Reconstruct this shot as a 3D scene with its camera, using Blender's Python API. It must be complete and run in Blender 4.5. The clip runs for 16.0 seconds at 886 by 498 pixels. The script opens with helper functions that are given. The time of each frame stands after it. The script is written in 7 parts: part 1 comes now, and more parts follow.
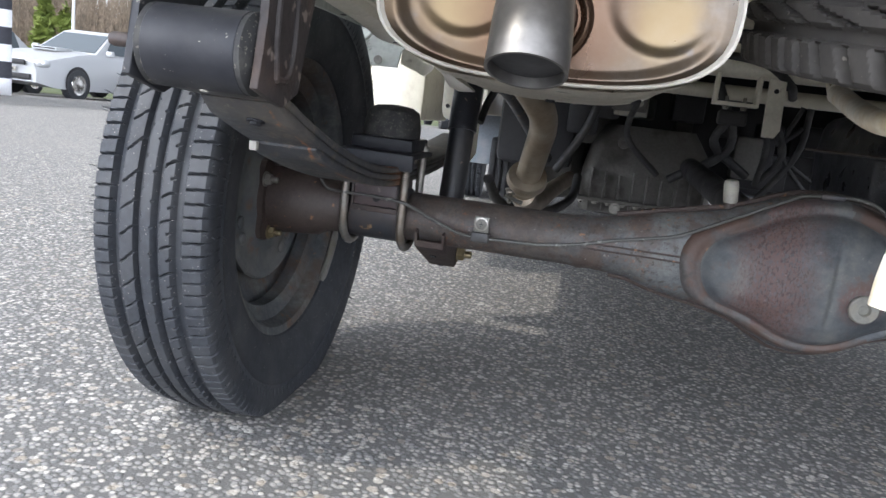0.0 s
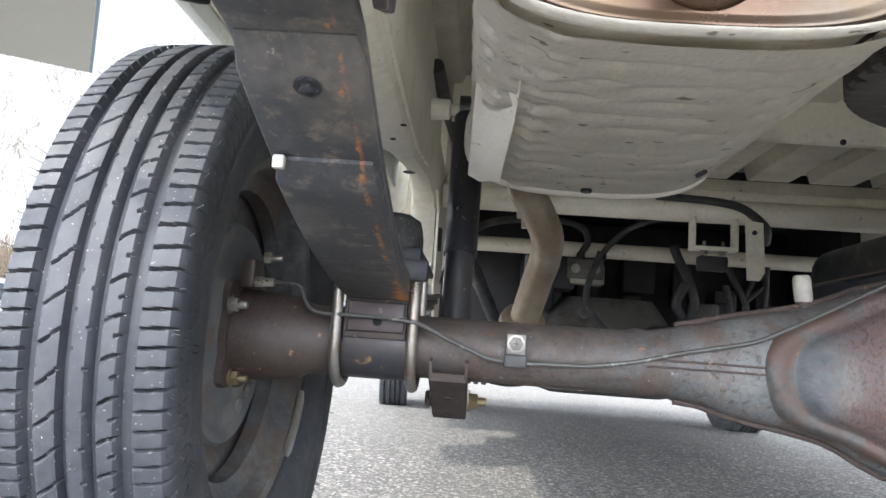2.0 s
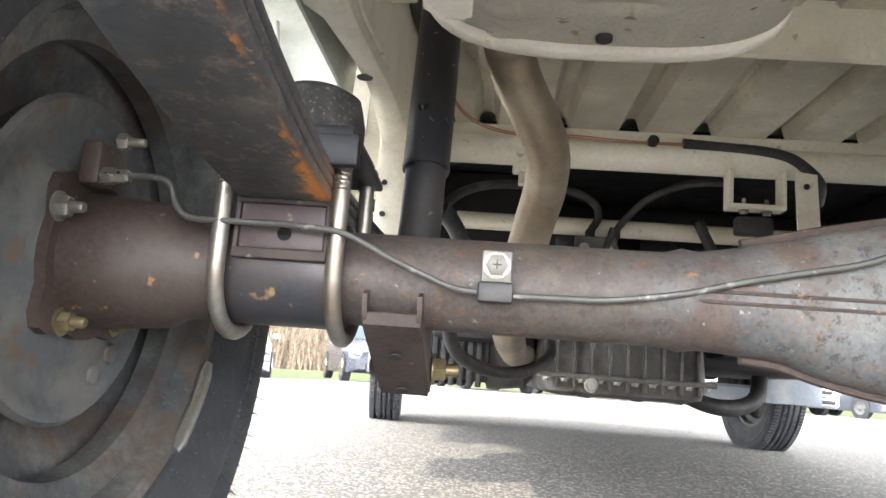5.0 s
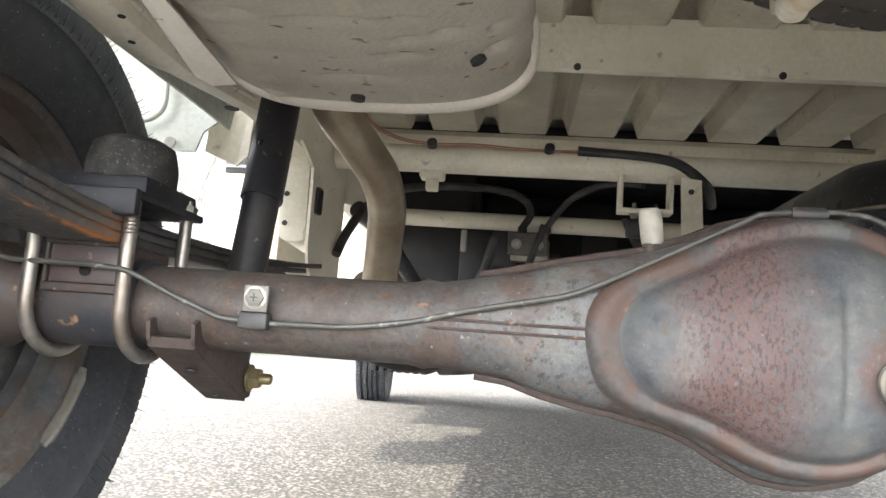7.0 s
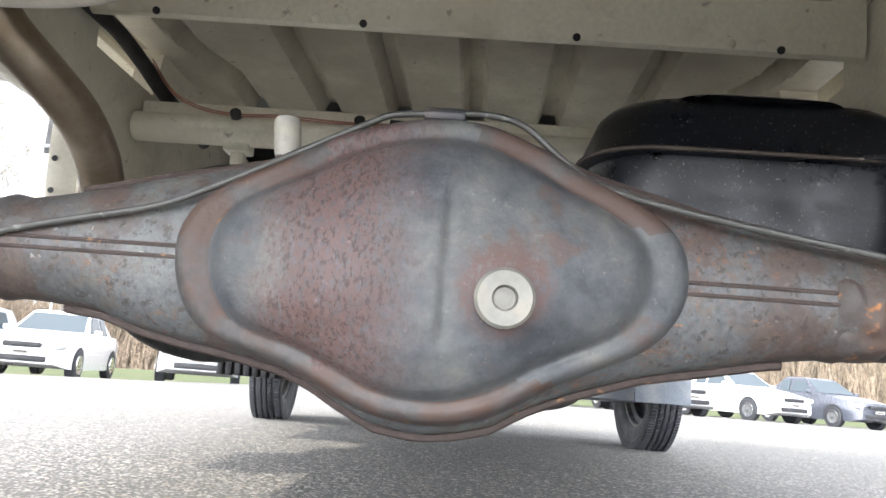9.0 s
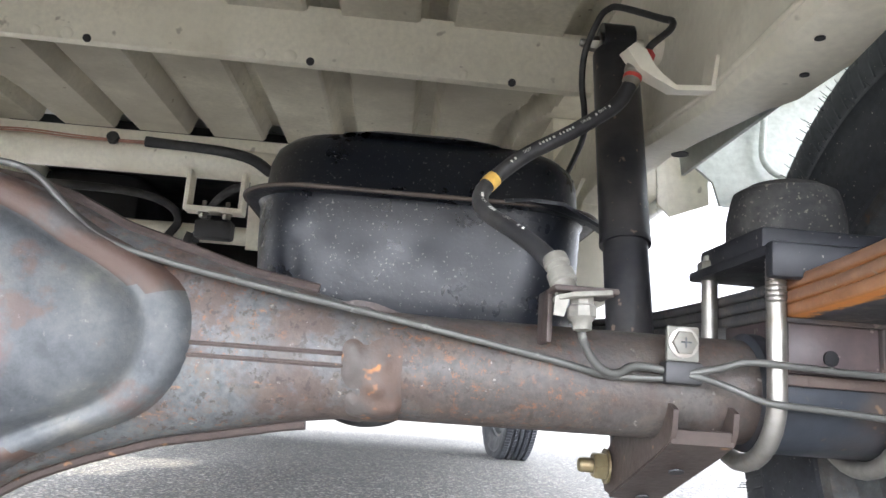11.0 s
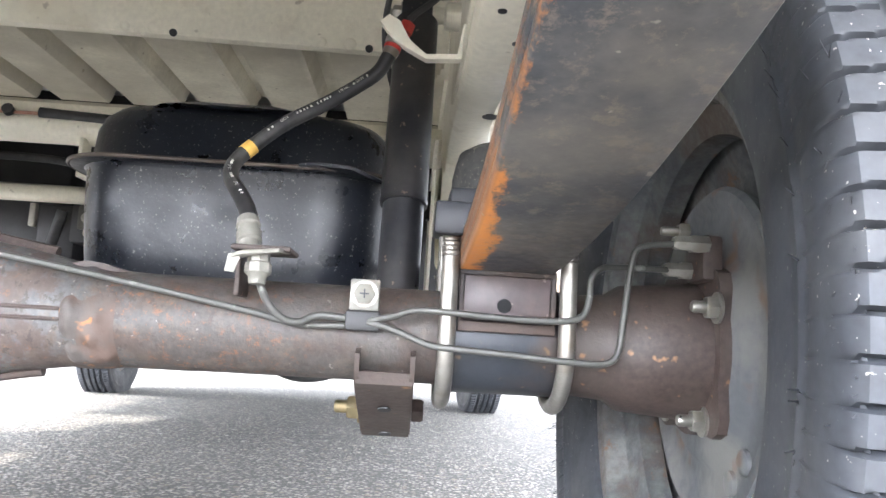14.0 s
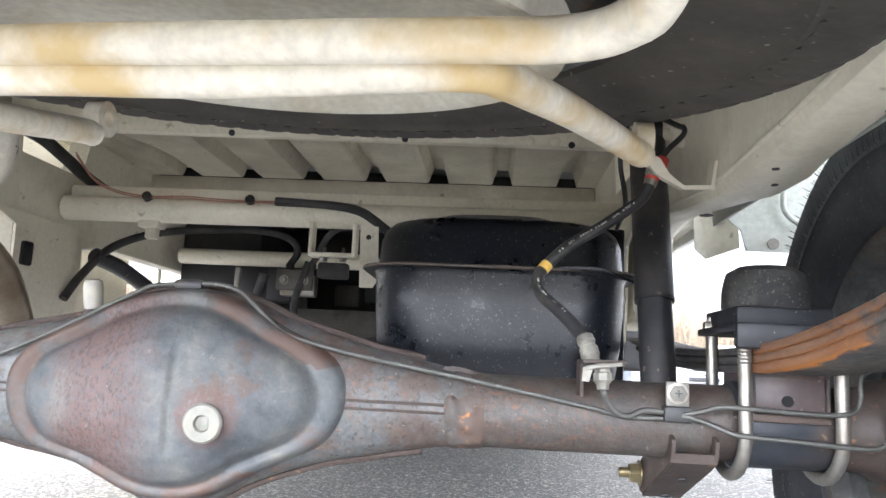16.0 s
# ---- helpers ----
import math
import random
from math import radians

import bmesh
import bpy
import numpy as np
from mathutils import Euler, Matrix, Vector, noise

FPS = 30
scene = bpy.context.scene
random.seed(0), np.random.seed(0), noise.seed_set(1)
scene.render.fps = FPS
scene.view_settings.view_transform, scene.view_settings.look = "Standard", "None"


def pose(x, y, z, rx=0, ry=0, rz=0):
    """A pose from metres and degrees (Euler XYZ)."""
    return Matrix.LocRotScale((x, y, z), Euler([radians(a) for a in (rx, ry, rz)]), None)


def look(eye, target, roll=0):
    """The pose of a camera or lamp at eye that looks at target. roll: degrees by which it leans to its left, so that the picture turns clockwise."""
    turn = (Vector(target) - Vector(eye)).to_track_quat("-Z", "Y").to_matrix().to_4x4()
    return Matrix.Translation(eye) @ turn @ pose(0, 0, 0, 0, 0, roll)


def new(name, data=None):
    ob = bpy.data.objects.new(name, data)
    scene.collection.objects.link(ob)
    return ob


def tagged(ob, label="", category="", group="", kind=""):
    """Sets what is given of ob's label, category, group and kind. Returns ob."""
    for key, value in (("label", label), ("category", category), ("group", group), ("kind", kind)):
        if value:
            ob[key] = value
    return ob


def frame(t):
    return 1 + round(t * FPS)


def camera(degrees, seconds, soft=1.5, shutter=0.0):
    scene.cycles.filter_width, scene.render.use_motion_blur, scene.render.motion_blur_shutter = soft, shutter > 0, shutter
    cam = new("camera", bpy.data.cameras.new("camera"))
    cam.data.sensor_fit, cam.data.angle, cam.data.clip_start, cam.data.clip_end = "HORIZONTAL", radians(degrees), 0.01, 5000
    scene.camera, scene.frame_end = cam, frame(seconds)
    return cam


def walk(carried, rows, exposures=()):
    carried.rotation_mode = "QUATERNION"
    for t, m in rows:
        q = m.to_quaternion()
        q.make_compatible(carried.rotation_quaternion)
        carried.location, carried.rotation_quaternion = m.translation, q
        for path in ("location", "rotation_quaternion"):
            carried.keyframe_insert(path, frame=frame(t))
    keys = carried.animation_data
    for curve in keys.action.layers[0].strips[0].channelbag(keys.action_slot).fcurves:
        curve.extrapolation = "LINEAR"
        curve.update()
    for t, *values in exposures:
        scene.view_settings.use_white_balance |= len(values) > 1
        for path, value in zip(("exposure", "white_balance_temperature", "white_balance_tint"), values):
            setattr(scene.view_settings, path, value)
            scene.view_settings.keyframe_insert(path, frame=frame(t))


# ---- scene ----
cam = camera(62.3, 16.0)

EXPOSURES = [(0.0, 0.29, 5950, 12), (0.5, 0.56, 6050, 13), (1.0, 0.71, 6150, 13), (1.5, 0.87, 6050, 12), (2.5, 1.41, 6050, 11), (3.0, 1.55, 6150, 11), (5.5, 1.8, 6550, 11), (7.0, 1.49, 6600, 11), (8.0, 1.18, 6400, 11), (10.5, 1.79, 6200, 12), (11.0, 1.95, 6150, 12), (12.0, 2.07, 6300, 12), (14.0, 2.33, 6150, 12), (15.5, 2.05, 6350, 12), (16.0, 1.85, 6100, 12)]
PATH = [
    (0, (-0.25, -0.838, 0.374), (-0.578, 1.097, -0.008), 7.0),
    (0.5, (-0.282, -0.793, 0.316), (-0.654, 1.17, 0.232), 7.1),
    (1, (-0.373, -0.761, 0.302), (-0.666, 1.21, 0.474), 7.0),
    (1.5, (-0.384, -0.746, 0.274), (-0.569, 1.229, 0.527), 6.0),
    (2, (-0.379, -0.686, 0.242), (-0.492, 1.293, 0.51), 4.2),
    (2.5, (-0.379, -0.619, 0.191), (-0.449, 1.362, 0.46), 3.3),
    (3, (-0.395, -0.573, 0.192), (-0.47, 1.412, 0.43), 3.1),
    (3.2, (-0.398, -0.551, 0.194), (-0.484, 1.432, 0.437), 3.2),
    (5.3, (-0.333, -0.444, 0.189), (-0.474, 1.523, 0.523), 4.5),
    (5.5, (-0.32, -0.447, 0.19), (-0.474, 1.52, 0.518), 4.4),
    (6, (-0.278, -0.462, 0.196), (-0.476, 1.504, 0.505), 4.0),
    (6.5, (-0.254, -0.484, 0.208), (-0.486, 1.482, 0.493), 4.0),
    (7, (-0.174, -0.509, 0.228), (-0.383, 1.463, 0.49), 4.3),
    (7.5, (-0.125, -0.511, 0.236), (-0.249, 1.47, 0.483), 5.1),
    (8, (-0.065, -0.443, 0.203), (-0.158, 1.532, 0.498), 5.0),
    (8.2, (-0.046, -0.432, 0.183), (-0.165, 1.539, 0.506), 4.9),
    (10.3, (0.181, -0.392, 0.213), (0.178, 1.573, 0.584), 3.3),
    (10.5, (0.203, -0.393, 0.221), (0.235, 1.572, 0.595), 3.5),
    (11, (0.245, -0.404, 0.231), (0.349, 1.557, 0.609), 4.2),
    (11.5, (0.28, -0.406, 0.234), (0.451, 1.552, 0.603), 4.7),
    (12, (0.307, -0.409, 0.242), (0.507, 1.548, 0.599), 5.0),
    (12.5, (0.348, -0.419, 0.247), (0.55, 1.542, 0.589), 5.0),
    (13, (0.367, -0.434, 0.251), (0.539, 1.533, 0.571), 4.7),
    (13.5, (0.392, -0.446, 0.247), (0.516, 1.529, 0.538), 4.0),
    (14, (0.417, -0.454, 0.236), (0.492, 1.527, 0.502), 3.3),
    (14.5, (0.426, -0.46, 0.22), (0.451, 1.524, 0.476), 2.8),
    (15, (0.409, -0.46, 0.207), (0.373, 1.52, 0.492), 2.6),
    (15.5, (0.324, -0.494, 0.227), (0.227, 1.48, 0.529), 2.7),
    (16, (0.253, -0.596, 0.277), (0.109, 1.375, 0.585), 2.8),
]
walk(cam, [(t, look(eye, target, roll)) for t, eye, target, roll in PATH], EXPOSURES)

# ---------------------------------------------------------------- light
SUN_ELEV, SUN_FROM = 46.0, 213.0  # degrees; heading the sunlight comes from, counter-clockwise from +x
world = bpy.data.worlds.new("world")
scene.world = world
world.use_nodes = True
wn, wl = world.node_tree.nodes, world.node_tree.links
wn.clear()
w_out, w_bg = wn.new("ShaderNodeOutputWorld"), wn.new("ShaderNodeBackground")
w_sky = wn.new("ShaderNodeTexSky")
w_sky.sky_type, w_sky.sun_disc = "NISHITA", False
w_sky.sun_elevation, w_sky.sun_rotation = radians(SUN_ELEV), radians(90 - SUN_FROM)
w_sky.dust_density, w_sky.air_density = 1.0, 1.0
w_mix = wn.new("ShaderNodeMix")
w_mix.data_type = "RGBA"
w_tc, w_map, w_noise, w_ramp = (wn.new("ShaderNode" + n) for n in ("TexCoord", "Mapping", "TexNoise", "ValToRGB"))
w_map.inputs["Scale"].default_value = (1.5, 1.5, 4.0)
w_noise.inputs["Scale"].default_value, w_noise.inputs["Detail"].default_value = 2.2, 8.0
w_ramp.color_ramp.elements[0].position, w_ramp.color_ramp.elements[1].position = 0.30, 0.56
w_ramp.color_ramp.elements[0].color, w_ramp.color_ramp.elements[1].color = (0.86, 0.86, 0.86, 1), (1, 1, 1, 1)
wl.new(w_tc.outputs["Generated"], w_map.inputs["Vector"])
wl.new(w_map.outputs["Vector"], w_noise.inputs["Vector"])
wl.new(w_noise.outputs["Fac"], w_ramp.inputs["Fac"])
wl.new(w_ramp.outputs["Color"], w_mix.inputs["Factor"])
wl.new(w_sky.outputs["Color"], w_mix.inputs[6])
# hazy cloud, brightest on the sun's side and dull opposite it
w_dot, w_rng, w_pow, w_haze = (wn.new("ShaderNode" + n) for n in ("VectorMath", "MapRange", "Math", "Mix"))
w_dot.operation, w_pow.operation, w_haze.data_type = "DOT_PRODUCT", "POWER", "RGBA"
w_dot.inputs[1].default_value = (math.cos(radians(SUN_FROM + 35)), math.sin(radians(SUN_FROM + 35)), 0.0)
wl.new(w_tc.outputs["Generated"], w_dot.inputs[0])
wl.new(w_dot.outputs["Value"], w_rng.inputs["Value"])
w_rng.inputs["From Min"].default_value, w_rng.inputs["From Max"].default_value = -0.8, 0.9
wl.new(w_rng.outputs["Result"], w_pow.inputs[0])
w_pow.inputs[1].default_value = 2.4
wl.new(w_pow.outputs["Value"], w_haze.inputs["Factor"])
w_haze.inputs[6].default_value, w_haze.inputs[7].default_value = (5.6, 5.75, 6.0, 1), (48.0, 48.8, 50.4, 1)
wl.new(w_haze.outputs[2], w_mix.inputs[7])
wl.new(w_mix.outputs[2], w_bg.inputs["Color"])
w_bg.inputs["Strength"].default_value = 0.13
wl.new(w_bg.outputs["Background"], w_out.inputs["Surface"])

sun = new("sun", bpy.data.lights.new("sun", "SUN"))
sun.data.energy, sun.data.angle, sun.data.color = 2.0, radians(0.8), (1.0, 0.91, 0.74)
_a, _e = radians(SUN_FROM), radians(SUN_ELEV)
sun.matrix_world = look((20 * math.cos(_a) * math.cos(_e), 20 * math.sin(_a) * math.cos(_e), 20 * math.sin(_e)), (0, 0, 0))


# ---------------------------------------------------------------- materials
def nodes_of(name):
    m = bpy.data.materials.new(name)
    m.use_nodes = True
    nt = m.node_tree
    return m, nt, nt.nodes["Principled BSDF"]


def noise_node(nt, scale, detail=4.0, rough=0.55, stretch=None, off=(0, 0, 0)):
    tc, mp, nz = (nt.nodes.new("ShaderNode" + n) for n in ("TexCoord", "Mapping", "TexNoise"))
    nt.links.new(tc.outputs["Object"], mp.inputs["Vector"])
    mp.inputs["Location"].default_value = off
    if stretch:
        mp.inputs["Scale"].default_value = stretch
    nt.links.new(mp.outputs["Vector"], nz.inputs["Vector"])
    nz.inputs["Scale"].default_value, nz.inputs["Detail"].default_value, nz.inputs["Roughness"].default_value = scale, detail, rough
    return nz.outputs["Fac"]


def ramp(nt, fac, *stops):
    r = nt.nodes.new("ShaderNodeValToRGB")
    e = r.color_ramp.elements
    while len(e) < len(stops):
        e.new(0.5)
    for k, (p, c) in zip(e, stops):
        k.position, k.color = p, (*(c if isinstance(c, tuple) else (c, c, c)), 1)
    nt.links.new(fac, r.inputs["Fac"])
    return r.outputs["Color"]


def mix(nt, fac, a, b, how="MIX"):
    n = nt.nodes.new("ShaderNodeMix")
    n.data_type, n.blend_type = "RGBA", how
    for sock, v in ((n.inputs[0], fac), (n.inputs[6], a), (n.inputs[7], b)):
        if isinstance(v, (int, float)):
            sock.default_value = v
        elif isinstance(v, tuple):
            sock.default_value = (*v, 1)
        else:
            nt.links.new(v, sock)
    return n.outputs[2]


def bump(nt, bsdf, height, strength, dist):
    b = nt.nodes.new("ShaderNodeBump")
    b.inputs["Strength"].default_value, b.inputs["Distance"].default_value = strength, dist
    nt.links.new(height, b.inputs["Height"])
    nt.links.new(b.outputs["Normal"], bsdf.inputs["Normal"])


def surface(name, base, rough=0.5, metal=0.0, spots=None, stain=None, grain=0.06, grain_scale=160, bump_s=0.2, bump_d=0.001, bump_scale=220,
            rough_var=0.12, coat=0.0, stain_scale=7.0, stain_at=(0.5, 0.68), spot_scale=130, spot_at=(0.63, 0.68), spec=0.5, stretch=None):
    """A worn surface: base colour with fine grain, broad stains and small spots, and a fine relief."""
    m, nt, bsdf = nodes_of(name)
    g = noise_node(nt, grain_scale, 3)
    lo, hi = tuple(max(0, c * (1 - 2.2 * grain)) for c in base), tuple(min(1, c * (1 + 2.2 * grain)) for c in base)
    col = ramp(nt, g, (0.3, lo), (0.7, hi))
    if stain:
        f = ramp(nt, noise_node(nt, stain_scale, 6, 0.62, stretch), (stain_at[0], 0.0), (stain_at[1], 1.0))
        col = mix(nt, f, col, stain)
    if spots:
        f = ramp(nt, noise_node(nt, spot_scale, 2, 0.5, None, (3.1, 1.7, 0.4)), (spot_at[0], 0.0), (spot_at[1], 1.0))
        col = mix(nt, f, col, spots)
    nt.links.new(col, bsdf.inputs["Base Color"])
    r = ramp(nt, noise_node(nt, 25, 5, 0.6, None, (5, 2, 8)), (0.3, max(0.03, rough - rough_var)), (0.7, min(1.0, rough + rough_var)))
    nt.links.new(r, bsdf.inputs["Roughness"])
    bsdf.inputs["Metallic"].default_value = metal
    bsdf.inputs["Specular IOR Level"].default_value = spec
    bsdf.inputs["Coat Weight"].default_value = coat
    if bump_s:
        bump(nt, bsdf, noise_node(nt, bump_scale, 4), bump_s, bump_d)
    return m


CREAM = surface("cream_paint", (0.77, 0.73, 0.61), 0.42, stain=(0.63, 0.585, 0.46), stain_scale=5, stain_at=(0.52, 0.75), spots=(0.46, 0.42, 0.34),
                spot_scale=60, spot_at=(0.70, 0.76), grain=0.03, bump_s=0.08, bump_d=0.0006, bump_scale=90)


def dirt_and_shade_blotches(m, scale, at, colour, amount):
    """Thin brown blotches over a paint: road dirt on the cream, painted shade on the floor."""
    nt = m.node_tree
    bsdf = nt.nodes["Principled BSDF"]
    base = bsdf.inputs["Base Color"].links[0].from_socket
    f = ramp(nt, noise_node(nt, scale, 8, 0.7, None, (4.2, 1.1, 6.3)), (at, 0.0), (at + 0.16, amount))
    nt.links.new(mix(nt, f, base, colour), bsdf.inputs["Base Color"])


dirt_and_shade_blotches(CREAM, 13, 0.54, (0.44, 0.37, 0.27), 0.4)
# cream paint toned down so its colour holds the shade under the floor
FLOORSHADE = surface("shade_toned_floor_paint", (0.70, 0.66, 0.54), 0.55, stain=(0.48, 0.445, 0.36), stain_scale=4, stain_at=(0.36, 0.66), spots=(0.34, 0.30, 0.23), spot_scale=60, spot_at=(0.70, 0.76), grain=0.04, bump_s=0.1, bump_d=0.0006)
dirt_and_shade_blotches(FLOORSHADE, 9, 0.42, (0.34, 0.305, 0.24), 0.30)
WHITE = surface("white_body_paint", (0.56, 0.57, 0.54), 0.34, stain=(0.46, 0.45, 0.38), stain_scale=4, stain_at=(0.55, 0.8), spots=(0.36, 0.28, 0.16),
                spot_scale=40, spot_at=(0.72, 0.78), grain=0.02, bump_s=0.05, bump_d=0.0005, coat=0.15)
BLACK = surface("black_chassis_paint", (0.015, 0.016, 0.020), 0.50, spec=0.3, stain=(0.040, 0.040, 0.043), stain_scale=9, stain_at=(0.45, 0.8), spots=(0.20, 0.18, 0.16),
                spot_scale=260, spot_at=(0.71, 0.75), bump_s=0.25, bump_d=0.0005)
SHOCKM = surface("black_shock_paint", (0.013, 0.014, 0.018), 0.38, stain=(0.05, 0.047, 0.045), stain_scale=9, spots=(0.20, 0.15, 0.11), spot_scale=140,
                 spot_at=(0.69, 0.74), bump_s=0.1, bump_d=0.0004)
DARKSTEEL = surface("dark_axle_steel", (0.030, 0.034, 0.041), 0.45, stain=(0.060, 0.048, 0.043), stain_scale=16, spots=(0.26, 0.17, 0.09), spot_scale=90,
                    spot_at=(0.66, 0.74), bump_s=0.3, bump_d=0.0006, metal=0.2)
RUSTBROWN = surface("rust_brown_steel", (0.042, 0.029, 0.0245), 0.58, stain=(0.056, 0.043, 0.036), stain_scale=16, spots=(0.24, 0.13, 0.06), spot_scale=120,
                    spot_at=(0.68, 0.76), grain=0.14, grain_scale=240, bump_s=0.45, bump_d=0.0008)
RUBBER = surface("tyre_rubber", (0.027, 0.030, 0.036), 0.60, stain=(0.055, 0.056, 0.058), stain_scale=14, stain_at=(0.42, 0.8), spots=(0.30, 0.28, 0.25),
                 spec=0.4, spot_scale=430, spot_at=(0.70, 0.75), bump_s=0.25, bump_d=0.0005, grain=0.12)
RUBBER2 = surface("black_hose_rubber", (0.022, 0.022, 0.023), 0.55, stain=(0.06, 0.058, 0.055), stain_scale=20, bump_s=0.15, bump_d=0.0004)
BUMPRUB = surface("bump_stop_rubber", (0.022, 0.022, 0.022), 0.75, stain=(0.055, 0.053, 0.048), stain_scale=40, spots=(0.12, 0.11, 0.09), spot_scale=420,
                  bump_s=0.5, bump_d=0.001)
TANKM = surface("black_tank_coating", (0.008, 0.010, 0.015), 0.34, stain=(0.018, 0.020, 0.024), stain_scale=11, spots=(0.13, 0.125, 0.115), spot_scale=430,
                spot_at=(0.655, 0.71), bump_s=0.35, bump_d=0.0008, bump_scale=160)
ZINC = surface("zinc_plated_steel", (0.31, 0.30, 0.27), 0.36, metal=0.85, stain=(0.24, 0.215, 0.17), stain_scale=40, bump_s=0.15, bump_d=0.0003)
UBOLT = surface("bare_bolt_steel", (0.265, 0.25, 0.225), 0.38, metal=0.75, stain=(0.20, 0.15, 0.11), stain_scale=22, stain_at=(0.5, 0.72), bump_s=0.2, bump_d=0.0003)
GALV = surface("dusty_galvanised_clip", (0.15, 0.145, 0.127), 0.55, metal=0.25, stain=(0.125, 0.11, 0.085), stain_scale=60, bump_s=0.15, bump_d=0.0003)
BRASS = surface("yellow_chromate_bolt", (0.21, 0.175, 0.10), 0.42, metal=0.7, stain=(0.20, 0.15, 0.08), stain_scale=60, bump_s=0.15, bump_d=0.0003)
LINE = surface("coated_brake_pipe", (0.070, 0.070, 0.064), 0.45, metal=0.2, stain=(0.26, 0.26, 0.24), stain_scale=75, stain_at=(0.60, 0.70), bump_s=0.1, bump_d=0.0003)
# white paint and plastic; also the daylight painted into two holes
WHITEPL = surface("white_paint_and_hole_light", (0.30, 0.285, 0.25), 0.5, stain=(0.38, 0.36, 0.29), stain_scale=30, bump_s=0.1, bump_d=0.0003)
HOSEPRINT = surface("pale_hose_print", (0.62, 0.61, 0.56), 0.6, bump_s=0.0)
REDM = surface("red_marker_paint", (0.52, 0.05, 0.04), 0.5, bump_s=0.1)
DUSTYZINC = surface("dusty_zinc_fitting", (0.19, 0.182, 0.157), 0.5, metal=0.2, stain=(0.27, 0.26, 0.225), stain_scale=40, bump_s=0.15, bump_d=0.0003)
DARKRED = surface("dark_red_cover", (0.14, 0.012, 0.018), 0.5, bump_s=0.0)
YELLOWM = surface("yellow_marker_paint", (0.72, 0.45, 0.10), 0.55, bump_s=0.1)


def wheel_steel_material():
    m, nt, bsdf = nodes_of("dark_wheel_steel")
    fine = noise_node(nt, 220, 4, 0.65)
    col = ramp(nt, noise_node(nt, 17, 7, 0.72), (0.36, (0.046, 0.050, 0.055)), (0.50, (0.092, 0.098, 0.100)), (0.64, (0.175, 0.178, 0.170)))
    col = mix(nt, ramp(nt, noise_node(nt, 9, 7, 0.7, None, (3, 1, 6)), (0.48, 0.0), (0.60, 0.85)), col, (0.085, 0.060, 0.044))
    col = mix(nt, ramp(nt, noise_node(nt, 45, 5, 0.7, None, (9, 4, 2)), (0.60, 0.0), (0.67, 0.8)), col, (0.15, 0.080, 0.038))
    col = mix(nt, ramp(nt, fine, (0.62, 0.0), (0.74, 0.5)), col, (0.24, 0.22, 0.20))
    nt.links.new(col, bsdf.inputs["Base Color"])
    nt.links.new(ramp(nt, fine, (0.3, 0.36), (0.7, 0.62)), bsdf.inputs["Roughness"])
    bsdf.inputs["Metallic"].default_value = 0.25
    bump(nt, bsdf, fine, 0.3, 0.0007)
    return m


RIMM = wheel_steel_material()
DRUMM = surface("brake_plate_paint", (0.070, 0.075, 0.079), 0.5, stain=(0.115, 0.114, 0.107), stain_scale=20, stain_at=(0.44, 0.60), spots=(0.10, 0.060, 0.036), spot_scale=45, spot_at=(0.60, 0.72), bump_s=0.3, bump_d=0.0006)
SEATPAINT = surface("purple_brown_primer", (0.056, 0.040, 0.040), 0.5, stain=(0.080, 0.058, 0.052), stain_scale=30, spots=(0.17, 0.14, 0.12), spot_scale=160, spot_at=(0.69, 0.74), bump_s=0.3, bump_d=0.0006)
TANKLIP = surface("dusty_tank_lip", (0.10, 0.078, 0.062), 0.55, stain=(0.045, 0.040, 0.036), stain_scale=22, bump_s=0.2, bump_d=0.0004)
# black for a flat disc that shows the shade in the seat hole
PITBLACK = surface("hole_shade_black", (0.004, 0.004, 0.005), 0.9, bump_s=0.0)
RIMWHITE = surface("cream_wheel_paint", (0.62, 0.60, 0.52), 0.45, stain=(0.48, 0.42, 0.30), stain_scale=9, spots=(0.40, 0.22, 0.08), spot_scale=18, spot_at=(0.68, 0.78))
SPARERUB = surface("dusty_spare_rubber", (0.042, 0.038, 0.034), 0.85, stain=(0.078, 0.070, 0.059), stain_scale=9, stain_at=(0.4, 0.75), spots=(0.20, 0.18, 0.15), spot_scale=160, spot_at=(0.70, 0.76), bump_s=0.4, bump_d=0.001)
CARRIER = surface("white_pipe_paint", (0.74, 0.70, 0.60), 0.4, stain=(0.58, 0.44, 0.22), stain_scale=12, stain_at=(0.47, 0.64), spots=(0.40, 0.18, 0.05), spot_scale=14,
                  spot_at=(0.70, 0.78), bump_s=0.15, bump_d=0.0006)
CASTALU = surface("cast_aluminium", (0.115, 0.110, 0.100), 0.55, metal=0.3, stain=(0.045, 0.041, 0.036), stain_scale=14, bump_s=0.4, bump_d=0.001, bump_scale=120)
# dark plastic; also put on flat discs and slots as the shade in holes
DARKVOID = surface("dark_plastic_and_hole_shade", (0.014, 0.014, 0.016), 0.6, stain=(0.028, 0.028, 0.03), stain_scale=8)
GREYBLUE = surface("grey_mudguard_plastic", (0.16, 0.18, 0.21), 0.55, stain=(0.24, 0.25, 0.26), stain_scale=9)
ARMBLUE = surface("pale_body_paint", (0.52, 0.55, 0.51), 0.4, stain=(0.44, 0.44, 0.39), stain_scale=5)
SHACKLE = surface("brown_shackle_steel", (0.034, 0.029, 0.028), 0.6, spec=0.3, stain=(0.062, 0.044, 0.036), stain_scale=18, stain_at=(0.46, 0.62), spots=(0.17, 0.14, 0.12), spot_scale=80, bump_s=0.5, bump_d=0.0012)
